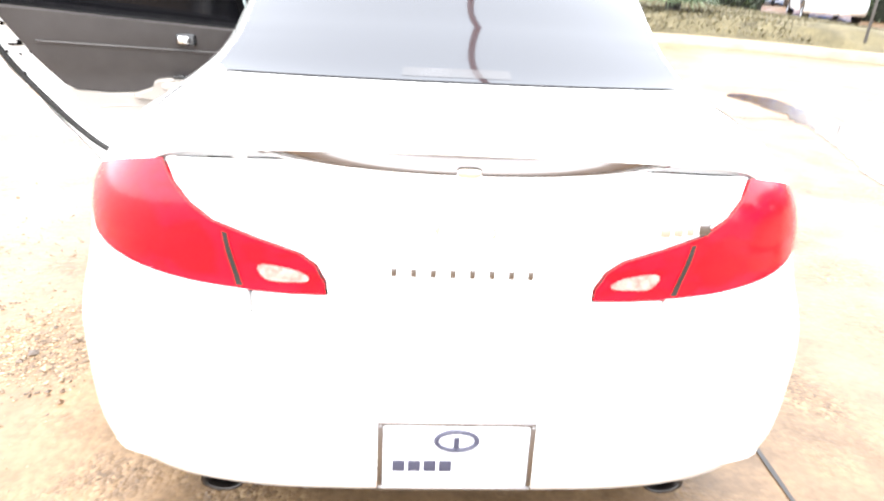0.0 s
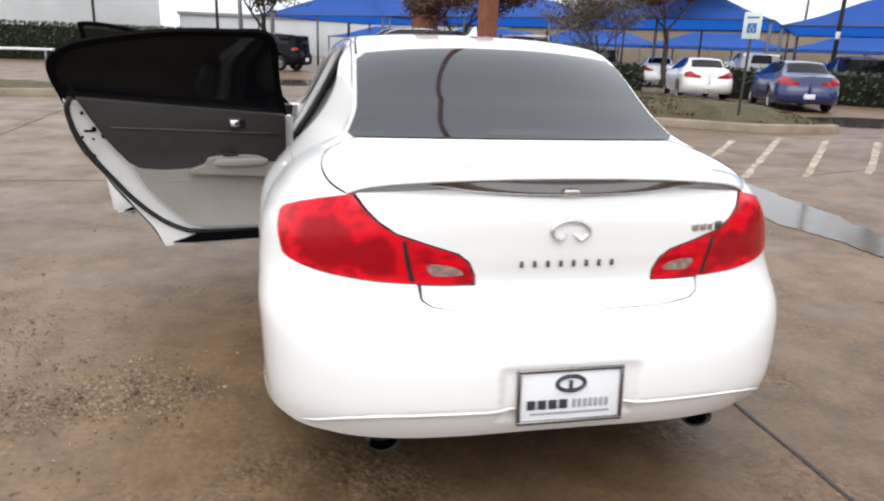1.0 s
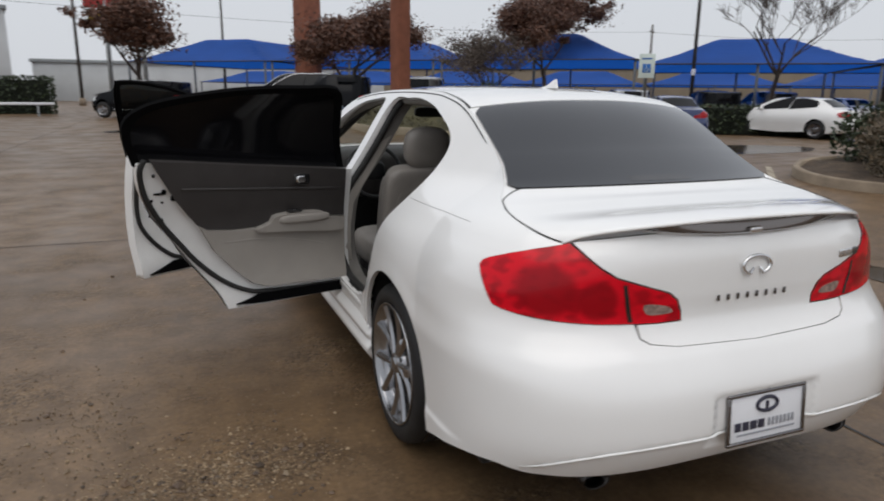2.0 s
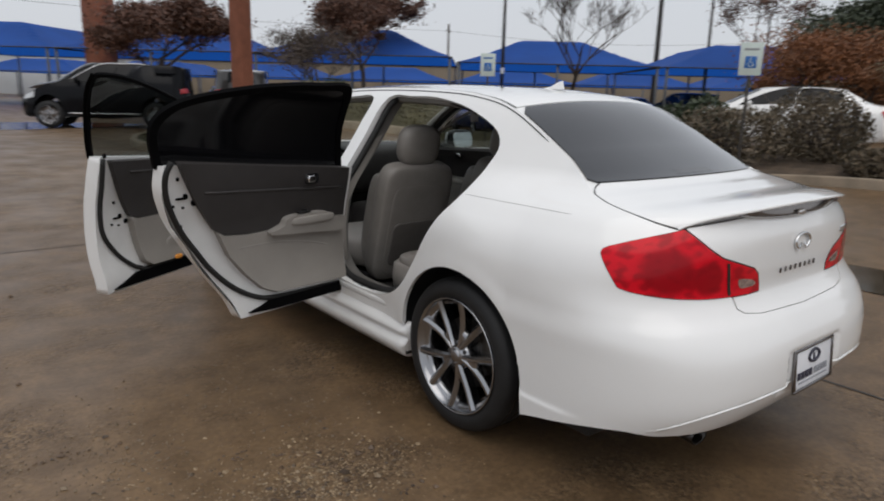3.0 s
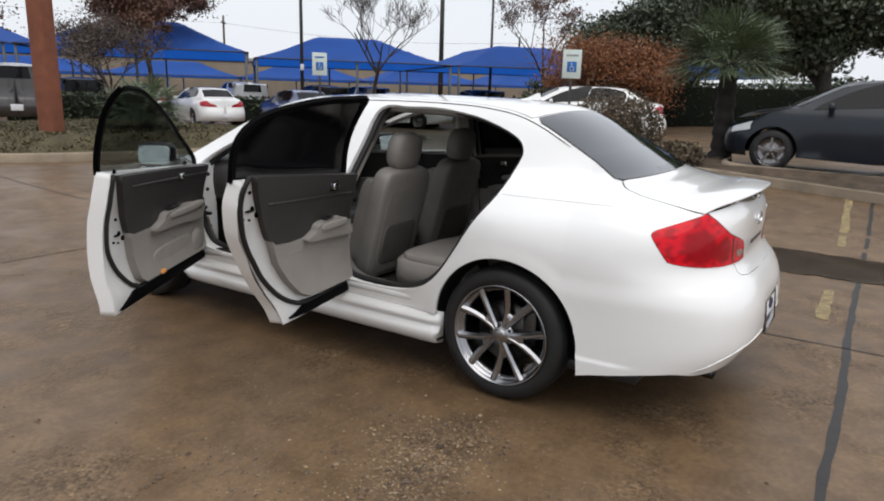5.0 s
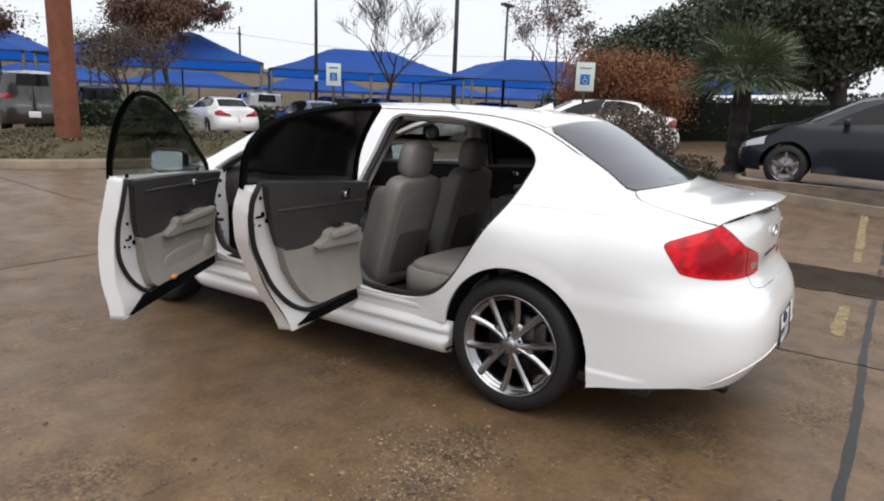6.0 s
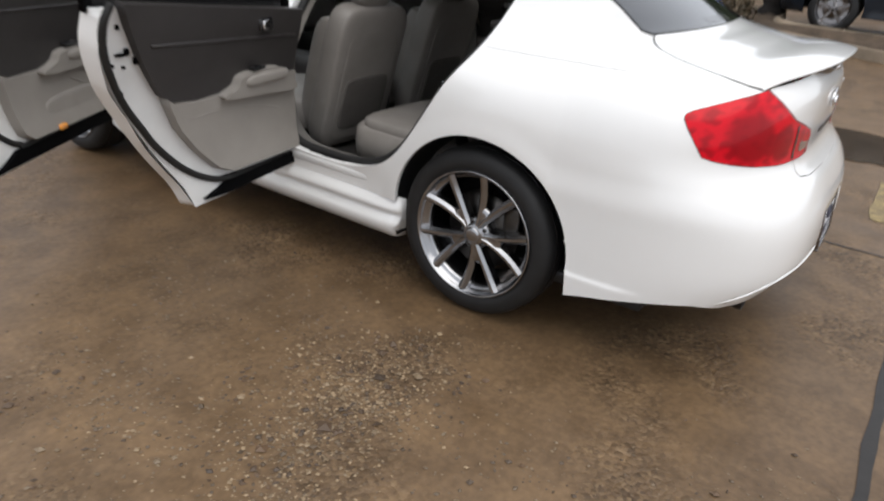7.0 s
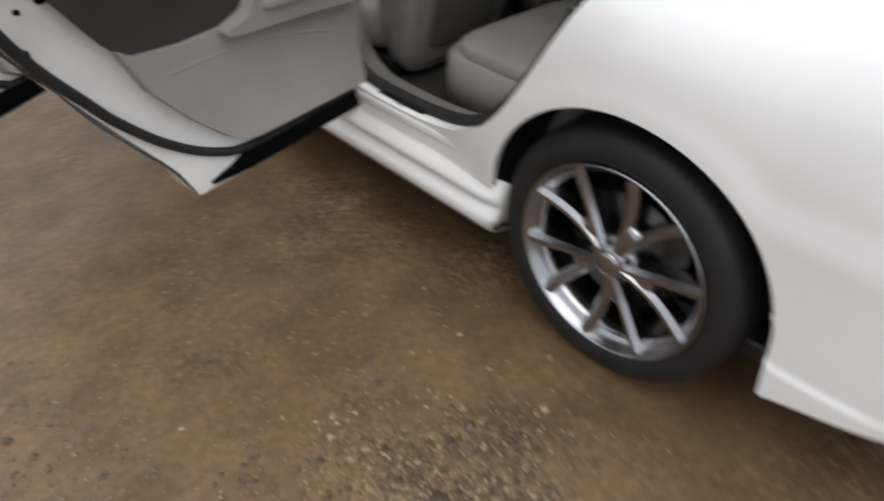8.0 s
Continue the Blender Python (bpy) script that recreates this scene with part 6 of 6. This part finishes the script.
# shade canopies: a near row and a row behind it
step = Vector((0.755, -0.656))
for row, (ox, oy, eave, top) in enumerate([(20.4, 26.7, 3.0, 4.42), (34.0, 44.0, 2.35, 3.55)]):
    for k in range(-4 if row else -3, 3):
        sx, sy = ox + step[0] * 10.7 * k, oy + step[1] * 10.7 * k
        lift = 0.0 if row or k >= 0 else 0.4
        canopy(pose(sx, sy, 0, 0, 0, math.degrees(math.atan2(step[1], step[0]))), 10.9 if row else 10.4, 13.0, eave + lift * 0.6, top + lift)

# planting beds
turf_loop, turf_mid = island("grass_island", [(1.3, 12.4), (2.0, 11.7), (3.4, 11.2), (5.0, 10.9), (6.6, 10.1), (7.6, 9.3), (8.8, 9.2), (9.9, 10.4), (10.6, 12.4), (10.6, 15.5), (9.2, 17.6), (6.5, 18.4), (3.5, 18.0), (1.8, 16.2), (1.15, 14.0)],
                             0.30, TURF, "kerbed island with thin winter grass", 3)
bed_loop, bed_mid = island("shrub_bed", [(6.7, -3.0), (7.0, -0.6), (7.5, 1.0), (7.8, 2.1), (7.6, 3.2), (7.15, 4.2), (7.0, 5.4), (7.5, 6.4), (8.6, 6.9), (9.8, 6.4), (10.6, 4.5), (10.7, 2.6), (9.8, 1.95), (8.7, 1.75), (8.35, 0.6), (8.2, -1.2), (8.0, -3.2)],
                           0.02, SOIL, "kerbed shrub bed with dark mulch", 4)
far_loop, far_mid = island("roadside_verge", [(-16.0, 15.5), (-9.0, 14.3), (-6.0, 14.6), (-5.2, 15.6), (-6.5, 16.6), (-10, 17.0), (-16, 17.5)], 0.1, TURF, "kerbed verge beside the lane", 5)

rng = np.random.default_rng(11)
cand = rng.uniform((1.3, 9.3), (10.6, 18.3), (26000, 2))
loop_t = [(p[0], p[1]) for p in turf_loop]
keep = [(x, y) for x, y in cand if inside(x, y, [loop_t]) and min((p[0] - x) ** 2 + (p[1] - y) ** 2 for p in turf_loop) > 0.07]
blades = []
for x, y in keep:
    d = (Vector((x, y)) - turf_mid).length
    edge = min((p - Vector((x, y))).length for p in turf_loop)
    blades.append((x, y, land(x, y) + 0.13 + 0.30 * ease(edge / (0.3 * (edge + d) + 0.01))))
tagged(quads("grass", blades, 0.034, GRASS_LEAF, None, 12), "thin yellow-green winter grass", "grass", kind="stuff")

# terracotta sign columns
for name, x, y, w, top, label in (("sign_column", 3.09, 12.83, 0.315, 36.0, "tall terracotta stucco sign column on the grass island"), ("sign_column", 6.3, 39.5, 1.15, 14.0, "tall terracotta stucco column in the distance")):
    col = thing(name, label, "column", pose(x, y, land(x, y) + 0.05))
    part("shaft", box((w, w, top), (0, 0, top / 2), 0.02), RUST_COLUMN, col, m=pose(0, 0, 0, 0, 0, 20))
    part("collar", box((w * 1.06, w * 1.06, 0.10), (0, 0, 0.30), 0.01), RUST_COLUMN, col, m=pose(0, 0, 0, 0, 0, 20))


def parking_sign(x, y, centre, turn, label, low=False):
    g = land(x, y)
    sign = thing("parking_sign", label, "sign", pose(x, y, g, 0, 0, turn), "disabled parking signs")
    part("post", box((0.045, 0.03, centre + 0.2 - g), (0, 0.02, (centre + 0.2 - g) / 2), 0.004), DARK_POST, sign)
    part("plate", box((0.31, 0.006, 0.47), (0, 0, centre - g), 0.003), SIGN_WHITE, sign, "pale sign plate with a blue square")
    part("blue_square", box((0.16, 0.004, 0.17), (0, -0.006, centre - g - 0.045), 0.002), SIGN_BLUE, sign)
    # a plain white wheelchair mark: disc and strokes
    ring = [(0.035 * math.cos(a), -0.0095, centre - g - 0.075 + 0.035 * math.sin(a)) for a in [radians(130 + 260 * i / 20) for i in range(21)]]
    part("wheel_mark", tube(ring, 0.005, 5), SIGN_WHITE, sign)
    part("stroke_mark", tube([(-0.008, -0.0095, centre - g + 0.015), (-0.006, -0.0095, centre - g - 0.045), (0.028, -0.0095, centre - g - 0.05), (0.042, -0.0095, centre - g - 0.10)], 0.0055, 5), SIGN_WHITE, sign)
    part("top_bar", box((0.20, 0.003, 0.03), (0, -0.0055, centre - g + 0.14), 0.001), SIGN_BLUE if low else POST_PAINT, sign)
    return sign


parking_sign(7.36, 4.22, 2.02, -62, "disabled parking sign on a post by the shrub bed")
parking_sign(7.34, 9.96, 2.02, -42, "disabled parking sign on a post at the island tip", True)

# poles
def light_pole(x, y, height, r, heads, label, tag=0.0):
    pole = thing("street_lamp", label, "street lamp", pose(x, y, land(x, y)))
    part("mast", tube([(0, 0, 0), (0, 0, height)], [r, r * 0.7], 10), DARK_POST, pole)
    part("footing", lathe([(0.0, 0.0), (0.0, 0.26), (0.6, 0.26), (0.62, 0.0)], 20, "z"), KERB, pole)
    for s in heads:
        part("lamp_head", box((0.75, 0.38, 0.16), (s * 0.55, 0, height + 0.02), 0.04), DARK_POST, pole, "flat shoebox lamp head")
        part("arm", tube([(0, 0, height - 0.05), (s * 0.3, 0, height)], 0.03, 6), DARK_POST, pole)
    if tag:
        part("notice", box((0.24, 0.02, 0.30), (-0.1, -0.12, tag), 0.01), PLATE_WHITE, pole, "small pale notice")
    return pole


light_pole(22.2, 25.2, 10.5, 0.10, (-1, 1), "tall dark car park lamp post", 2.6)
light_pole(34.3, 20.9, 7.6, 0.10, (-0.4, 0.4), "dark car park lamp with a twin flat head")
light_pole(47.0, 33.0, 17.0, 0.22, (), "tall grey mast in the distance")
light_pole(-8.0, 62.0, 12.0, 0.14, (-1, 1), "distant twin-headed lamp post")
light_pole(3.0, 58.0, 9.0, 0.12, (-1, 1), "distant twin-headed lamp post")
light_pole(-20.0, 70.0, 12.0, 0.14, (-1, 1), "distant twin-headed lamp post")


def utility_pole(x, y, height, label):
    pole = thing("utility_pole", label, "utility pole", pose(x, y, 0, 0, 0, 35))
    part("mast", tube([(0, 0, 0), (0, 0, height)], [0.30, 0.22], 8), BARK, pole)
    part("crossarm", box((3.4, 0.18, 0.22), (0, 0, height - 1.6), 0.02), BARK, pole)
    for dx in (-1.5, -0.7, 0.7, 1.5):
        part("insulator", lathe([(0, 0.07), (0.25, 0.09), (0.3, 0.03)], 8, "z"), POST_PAINT, pole, m=pose(dx, 0, height - 1.5))
    return pole


utility_pole(100, 126, 17.0, "wooden utility pole with a crossarm")
utility_pole(150, 78, 15.5, "wooden utility pole with a crossarm")
utility_pole(-30, 110, 15.0, "wooden utility pole with a crossarm")
for n, (a, b) in enumerate((((-30, 110, 13.4), (-130, 60, 15.0)), ((-30, 110, 13.4), (100, 126, 15.4)), ((100, 126, 15.4), (150, 78, 14.0)))):
    va, vb = Vector(a), Vector(b)
    pts = [va.lerp(vb, i / 12) - Vector((0, 0, 1.6 * math.sin(math.pi * i / 12))) for i in range(13)]
    tagged(part("overhead_wire", tube(pts, 0.03, 4), WIRE), "thin black overhead wire between utility poles", "wire")

# trees
tree("brown_tree", (16.4, 29.3, 0.0), 14.0, 0.17, 4, 21, RUST_LEAF, 46000, 0.07, "tree holding rusty brown winter leaves", puff=0.42, fork=(3, 4), first=0.2, spread=0.8)
tree("brown_tree", (6.9, 30.4, 0.0), 14.0, 0.18, 4, 25, RUST_LEAF, 46000, 0.07, "tree holding rusty brown winter leaves beside the lane", puff=0.42, fork=(3, 4), first=0.2, spread=0.8)
tree("bare_tree", (23.1, 21.2, 0.0), 10.0, 0.13, 5, 33, None, 0, 0.1, "bare grey winter tree", spread=0.6, fork=(3, 4), first=0.32)
tree("bare_tree", (32.7, 16.4, 0.0), 13.0, 0.14, 4, 35, RUST_LEAF, 5000, 0.06, "thin tree with sparse red-brown leaves", spread=0.5, fork=(3, 4), puff=0.35, first=0.28)
tree("brown_tree", (-2.9, 38.5, 0.0), 8.0, 0.2, 3, 41, RUST_LEAF, 20000, 0.085, "small brown tree by the far lane", puff=0.5, fork=(3, 4))
tree("cypress_tree", (19.0, 8.4, 0.2), 6.6, 0.12, 3, 45, ORANGE_LEAF, 26000, 0.042, "small tree with orange-brown feathery leaves", puff=0.5, fork=(4, 6), first=0.26, spread=0.8)
tree("cypress_tree", (19.6, 6.3, 0.2), 5.2, 0.11, 3, 48, ORANGE_LEAF, 17000, 0.042, "smaller tree with orange-brown feathery leaves behind the palm", puff=0.38, fork=(4, 6), first=0.26, spread=0.8)
tree("bare_tree", (9.2, 20.8, 0.0), 8.2, 0.06, 4, 38, TWIG_LEAF, 11000, 0.035, "small twiggy tree with grey-brown dead leaves", puff=0.30, fork=(3, 5), first=0.27, spread=0.75)
tree("live_oak", (24.0, 1.6, 0.3), 12.5, 0.36, 3, 52, OAK_LEAF, 150000, 0.085, "large dark green live oak with leaning limbs", DARK_BARK, puff=0.62, spread=0.95, first=0.24, fork=(4, 5), lean=0.15)
tree("live_oak", (27.4, 9.2, 0.3), 12.0, 0.34, 3, 64, OAK_LEAF, 110000, 0.085, "dark green live oak rising over the orange tree", DARK_BARK, puff=0.66, spread=0.9, first=0.26, fork=(4, 5))
tree("live_oak", (29.0, -6.0, 0.3), 12.5, 0.40, 3, 57, OAK_LEAF, 100000, 0.09, "large dark green live oak behind the parked car", DARK_BARK, puff=0.66, spread=0.95, first=0.26, fork=(4, 5))
tree("live_oak", (31.0, 7.5, 0.3), 11.5, 0.36, 3, 59, OAK_LEAF, 120000, 0.09, "dark green live oak behind the orange tree", DARK_BARK, puff=0.66, spread=0.9, first=0.28, fork=(4, 5))


for n, (x, y, h) in enumerate(((38.0, 12.0, 9.0), (40.0, 3.0, 8.0), (37.0, -3.0, 7.0), (42.0, -12.0, 9.0))):
    tree("live_oak", (x, y, 0.2), h, 0.3, 3, 70 + n, OAK_LEAF, 26000, 0.14, "dark green live oak in the belt behind the car park", DARK_BARK, puff=0.9, spread=0.95, first=0.12, fork=(4, 5))


def fan_palm(x, y, label, trunk=1.5, fronds=96, reach=1.02, seed=7, girth=1.1):
    g = land(x, y) + 0.2
    palm = thing("fan_palm", label, "palm", pose(x, y, g))
    prof = [(-0.1, 0.20), (0.0, 0.19)]
    for i in range(12):
        z = 0.05 + trunk * i / 12
        prof += [(z, 0.135 + 0.02 * (i % 2)), (z + trunk / 24, 0.165 - 0.02 * (i % 2))]
    prof += [(trunk + 0.1, 0.16), (trunk + 0.2, 0.05)]
    part("trunk", lathe([(z, r * girth) for z, r in prof], 14, "z"), DARK_BARK, palm, "rough dark palm trunk")
    rg = random.Random(seed)
    for k in range(fronds):
        az, el = rg.uniform(0, 6.283), math.asin(rg.uniform(-0.22, 0.98))
        d = Vector((math.cos(az) * math.cos(el), math.sin(az) * math.cos(el), math.sin(el)))
        base = Vector((0, 0, trunk + 0.1))
        hub = base + d * reach * rg.uniform(0.45, 0.75) - Vector((0, 0, 0.06))
        bms = [tube([base, hub], [0.014, 0.008], 4, False)]
        side = d.cross(Vector((0, 0, 1)))
        side = side.normalized() if side.length > 0.05 else Vector((1, 0, 0))
        up = side.cross(d)
        fan = bmesh.new()
        for j in range(21):
            a = radians(-85 + 170 * j / 20)
            w = (d * math.cos(a) + side * math.sin(a) + up * rg.uniform(-0.1, 0.1)).normalized()
            ln = reach * rg.uniform(0.55, 0.8) * (0.6 + 0.4 * math.cos(a))
            tip = hub + w * ln - Vector((0, 0, 0.16 * ln))
            across = w.cross(up).normalized() * 0.013
            v = [fan.verts.new(hub), fan.verts.new(hub + w * ln * 0.5 + across), fan.verts.new(tip), fan.verts.new(hub + w * ln * 0.5 - across)]
            fan.faces.new(v)
        part("frond", join(bms[0], fan), PALM_LEAF, palm, smooth=False)
    return palm


fan_palm(9.68, 2.15, "fan palm with a rough dark trunk in the shrub bed")
fan_palm(5.2, 13.0, "low green fan palm on the grass island", 0.5, 60, 0.8, 9, 1.0)

# shrubs and hedges
shrub("shrub", (8.2, 4.9, 0.3), (1.9, 1.7, 1.05), 61, BUSH_LEAF, 3800, 0.034, "brown half-bare shrub in the bed", 40)
shrub("shrub", (9.2, 3.8, 0.33), (1.6, 1.5, 1.25), 63, BUSH_LEAF, 3600, 0.034, "brown half-bare shrub by the sign", 36)
shrub("shrub", (9.2, 6.0, 0.25), (1.6, 1.5, 1.2), 64, HEDGE_LEAF, 3000, 0.05, "dark green shrub at the end of the bed", 20)
shrub("shrub", (10.3, 4.6, 0.33), (1.6, 1.8, 1.25), 66, BUSH_LEAF, 3600, 0.034, "brown half-bare shrub in the bed beside the palm", 30)
shrub("shrub", (8.2, 2.6, 0.36), (0.7, 0.9, 0.45), 67, BUSH_LEAF, 1400, 0.04, "low brown shrub near the palm", 20)
for n, (x, y, w, d, t) in enumerate([(18.5, 19.5, 9.0, 1.0, -41), (25.5, 13.3, 8.0, 1.0, -41), (-17.0, 39.0, 20.0, 1.6, 8), (11.0, 26.2, 5.0, 1.0, -41), (30.0, 3.0, 2.0, 26.0, 0)]):
    hedge = thing("hedge", "clipped dark green hedge along the car park", "hedge", pose(x, y, 0, 0, 0, t))
    g = np.random.default_rng(90 + n)
    h = (1.15, 1.15, 2.1, 1.15, 2.3)[n]
    cnt = int(900 * (w * d + (w + d) * h) / 6)
    cnt = min(int(cnt * 1.6), 30000)
    c = g.uniform((-w / 2, -d / 2, 0.05), (w / 2, d / 2, h), (cnt, 3))
    quads("foliage", c, 0.085, HEDGE_LEAF, hedge, 95 + n)
    # added solid box, its dark colour standing in for shade between the leaves
    part("shade_box", box((w * 0.97, d * 0.7, h * 0.9), (0, 0, h * 0.45), 0.05), HEDGE_SHADE, hedge)
    part("branchwork", join(*[tube([(w * (i / 10 - 0.5), 0, -0.05), (w * (i / 10 - 0.5), 0, h * 0.8)], 0.03, 4) for i in range(1, 10)]), BARK, hedge)

# buildings and boundaries behind
def low_building(x, y, w, d, h, turn, mat, label, bays):
    b = thing("commercial_building", label, "building", pose(x, y, 0, 0, 0, turn))
    part("wall", box((w, d, h), (0, 0, h / 2), 0.05), mat, b)
    part("parapet", box((w + 0.4, d + 0.4, 0.4), (0, 0, h + 0.1), 0.05), POST_PAINT, b)
    for k in range(bays):
        px = -w / 2 + w * (k + 0.5) / bays
        win = part("window", box((w / bays * 0.6, 0.12, h * 0.42), (px, -d / 2 - 0.02, h * 0.45), 0.02), TINT, b)
        part("sill", box((w / bays * 0.66, 0.25, 0.12), (px, -d / 2 - 0.08, h * 0.22), 0.02), POST_PAINT, win)
    return b


low_building(62, 62, 100, 12, 4.6, -41, TAN_WALL, "low tan stucco building behind the canopies", 0)
low_building(-22.5, 76, 14, 10, 8.5, 12, PALE_WALL, "pale grey clad commercial block in the distance", 0)
low_building(15, 92, 60, 12, 4.4, 0, PALE_WALL, "low pale building far beyond the lane", 0)
sg = thing("pylon_sign", "red and yellow roadside pylon sign in the distance", "sign", pose(-4.6, 44.5, 0, 0, 0, 8) @ Matrix.Diagonal((0.75, 1, 0.82, 1)))
part("mast", tube([(0, 0, 0), (0, 0, 11)], 0.18, 8), POST_PAINT, sg)
part("mast", tube([(2.6, 0, 0), (2.6, 0, 11)], 0.18, 8), POST_PAINT, sg)
part("panel", box((4.2, 0.3, 2.4), (0.6, 0, 8.6), 0.05), SIGN_RED, sg, "red sign panel")
part("panel", box((3.6, 0.3, 0.8), (0.6, 0, 6.9), 0.05), SIGN_YELLOW, sg, "yellow sign panel")
rail = thing("guard_rail", "low white guard rail before the far hedge", "rail", pose(-18.5, 34.3, 0, 0, 0, 8))
part("beam", box((24, 0.08, 0.12), (0, 0, 0.75), 0.02), PLATE_WHITE, rail)
for k in range(9):
    part("post", box((0.09, 0.09, 0.75), (-11.5 + 2.85 * k, 0.05, 0.37), 0.01), POST_PAINT, rail)


# ---- loose stones and leaf litter on the concrete ----
def litter(name, label, centres, spread, count, size, mat, seed, category="gravel"):
    """Small flat chips, each a squashed six-cornered stone, gathered in drifts."""
    rg = np.random.default_rng(seed)
    c = np.array(centres)
    pick = rg.integers(0, len(c), count)
    p = c[pick] + rg.normal(size=(count, 2)) * np.array(spread) * rg.uniform(0.3, 1.6, (count, 1))
    keep = ~((np.abs(p[:, 0] + 0.78) < 0.125) & (np.abs(p[:, 1] - REAR_AXLE) < 0.3))
    p = p[keep]
    n = len(p)
    s = size * rg.lognormal(0, 0.45, n)
    turn = rg.uniform(0, 6.283, n)
    long = rg.uniform(0.6, 1.0, n)
    v = np.zeros((n, 6, 3))
    for i, (dx, dy, dz) in enumerate(((1, 0, 0.3), (0.2, 1, 0.35), (-1, 0.1, 0.25), (-0.1, -1, 0.3), (0.1, 0.1, 0.85), (0, 0, -0.1))):
        ax = dx * s * rg.uniform(0.7, 1.2, n)
        ay = dy * s * long * rg.uniform(0.7, 1.2, n)
        v[:, i, 0] = p[:, 0] + ax * np.cos(turn) - ay * np.sin(turn)
        v[:, i, 1] = p[:, 1] + ax * np.sin(turn) + ay * np.cos(turn)
        v[:, i, 2] = dz * s * rg.uniform(0.4, 1.0, n)
    tri = np.array([(0, 1, 4), (1, 2, 4), (2, 3, 4), (3, 0, 4), (1, 0, 5), (2, 1, 5), (3, 2, 5), (0, 3, 5)])
    faces = (np.arange(n)[:, None, None] * 6 + tri[None]).reshape(-1, 3)
    data = bpy.data.meshes.new(name)
    data.from_pydata(v.reshape(-1, 3).tolist(), [], faces.tolist())
    data.materials.append(mat)
    return tagged(new(name, data), label, category, kind="stuff")


GRAVEL = leaf_material("mixed_brown_gravel", (0.075, 0.051, 0.033), (0.20, 0.146, 0.09), 0.5)
CHIPS = leaf_material("pale_and_dark_gravel_chips", (0.062, 0.041, 0.024), (0.32, 0.23, 0.135), 0.5)
LITTER = leaf_material("wet_leaf_litter", (0.05, 0.033, 0.021), (0.12, 0.07, 0.036), 0.5)
drift = random.Random(77)
near = [(drift.uniform(-2.9, -1.15), drift.uniform(-0.55, 2.3)) for i in range(46)]
litter("gravel", "loose brown gravel washed over the concrete", near, (0.20, 0.15), 4600, 0.0042, GRAVEL, 3)
spots = [(drift.uniform(-3.0, -1.1), drift.uniform(-0.3, 1.8)) for i in range(16)]
litter("leaf_litter", "small drifts of dark wet leaf litter", spots, (0.10, 0.05), 420, 0.008, LITTER, 5, "leaf litter")
wide_spots = [(drift.uniform(-6.5, 0.5), drift.uniform(-2.5, 5.5)) for i in range(70)]
litter("leaf_litter", "scattered dark specks of leaf litter", [q for q in wide_spots if q[0] < -1.0 or q[1] < -0.3], (0.4, 0.25), 700, 0.005, LITTER, 7, "leaf litter")
wash = [(-1.78 + drift.gauss(0, 0.26), 1.02 + drift.gauss(0, 0.13)) for i in range(32)] + [(-1.40 + drift.gauss(0, 0.16), 1.06 + drift.gauss(0, 0.14)) for i in range(14)]
litter("gravel", "band of pale and dark gravel chips washed up beside the wheel", wash, (0.13, 0.10), 2600, 0.0046, CHIPS, 9)
litter("leaf_litter", "dark wet leaf litter caught in the gravel", wash[::3], (0.08, 0.05), 180, 0.007, LITTER, 11, "leaf litter")
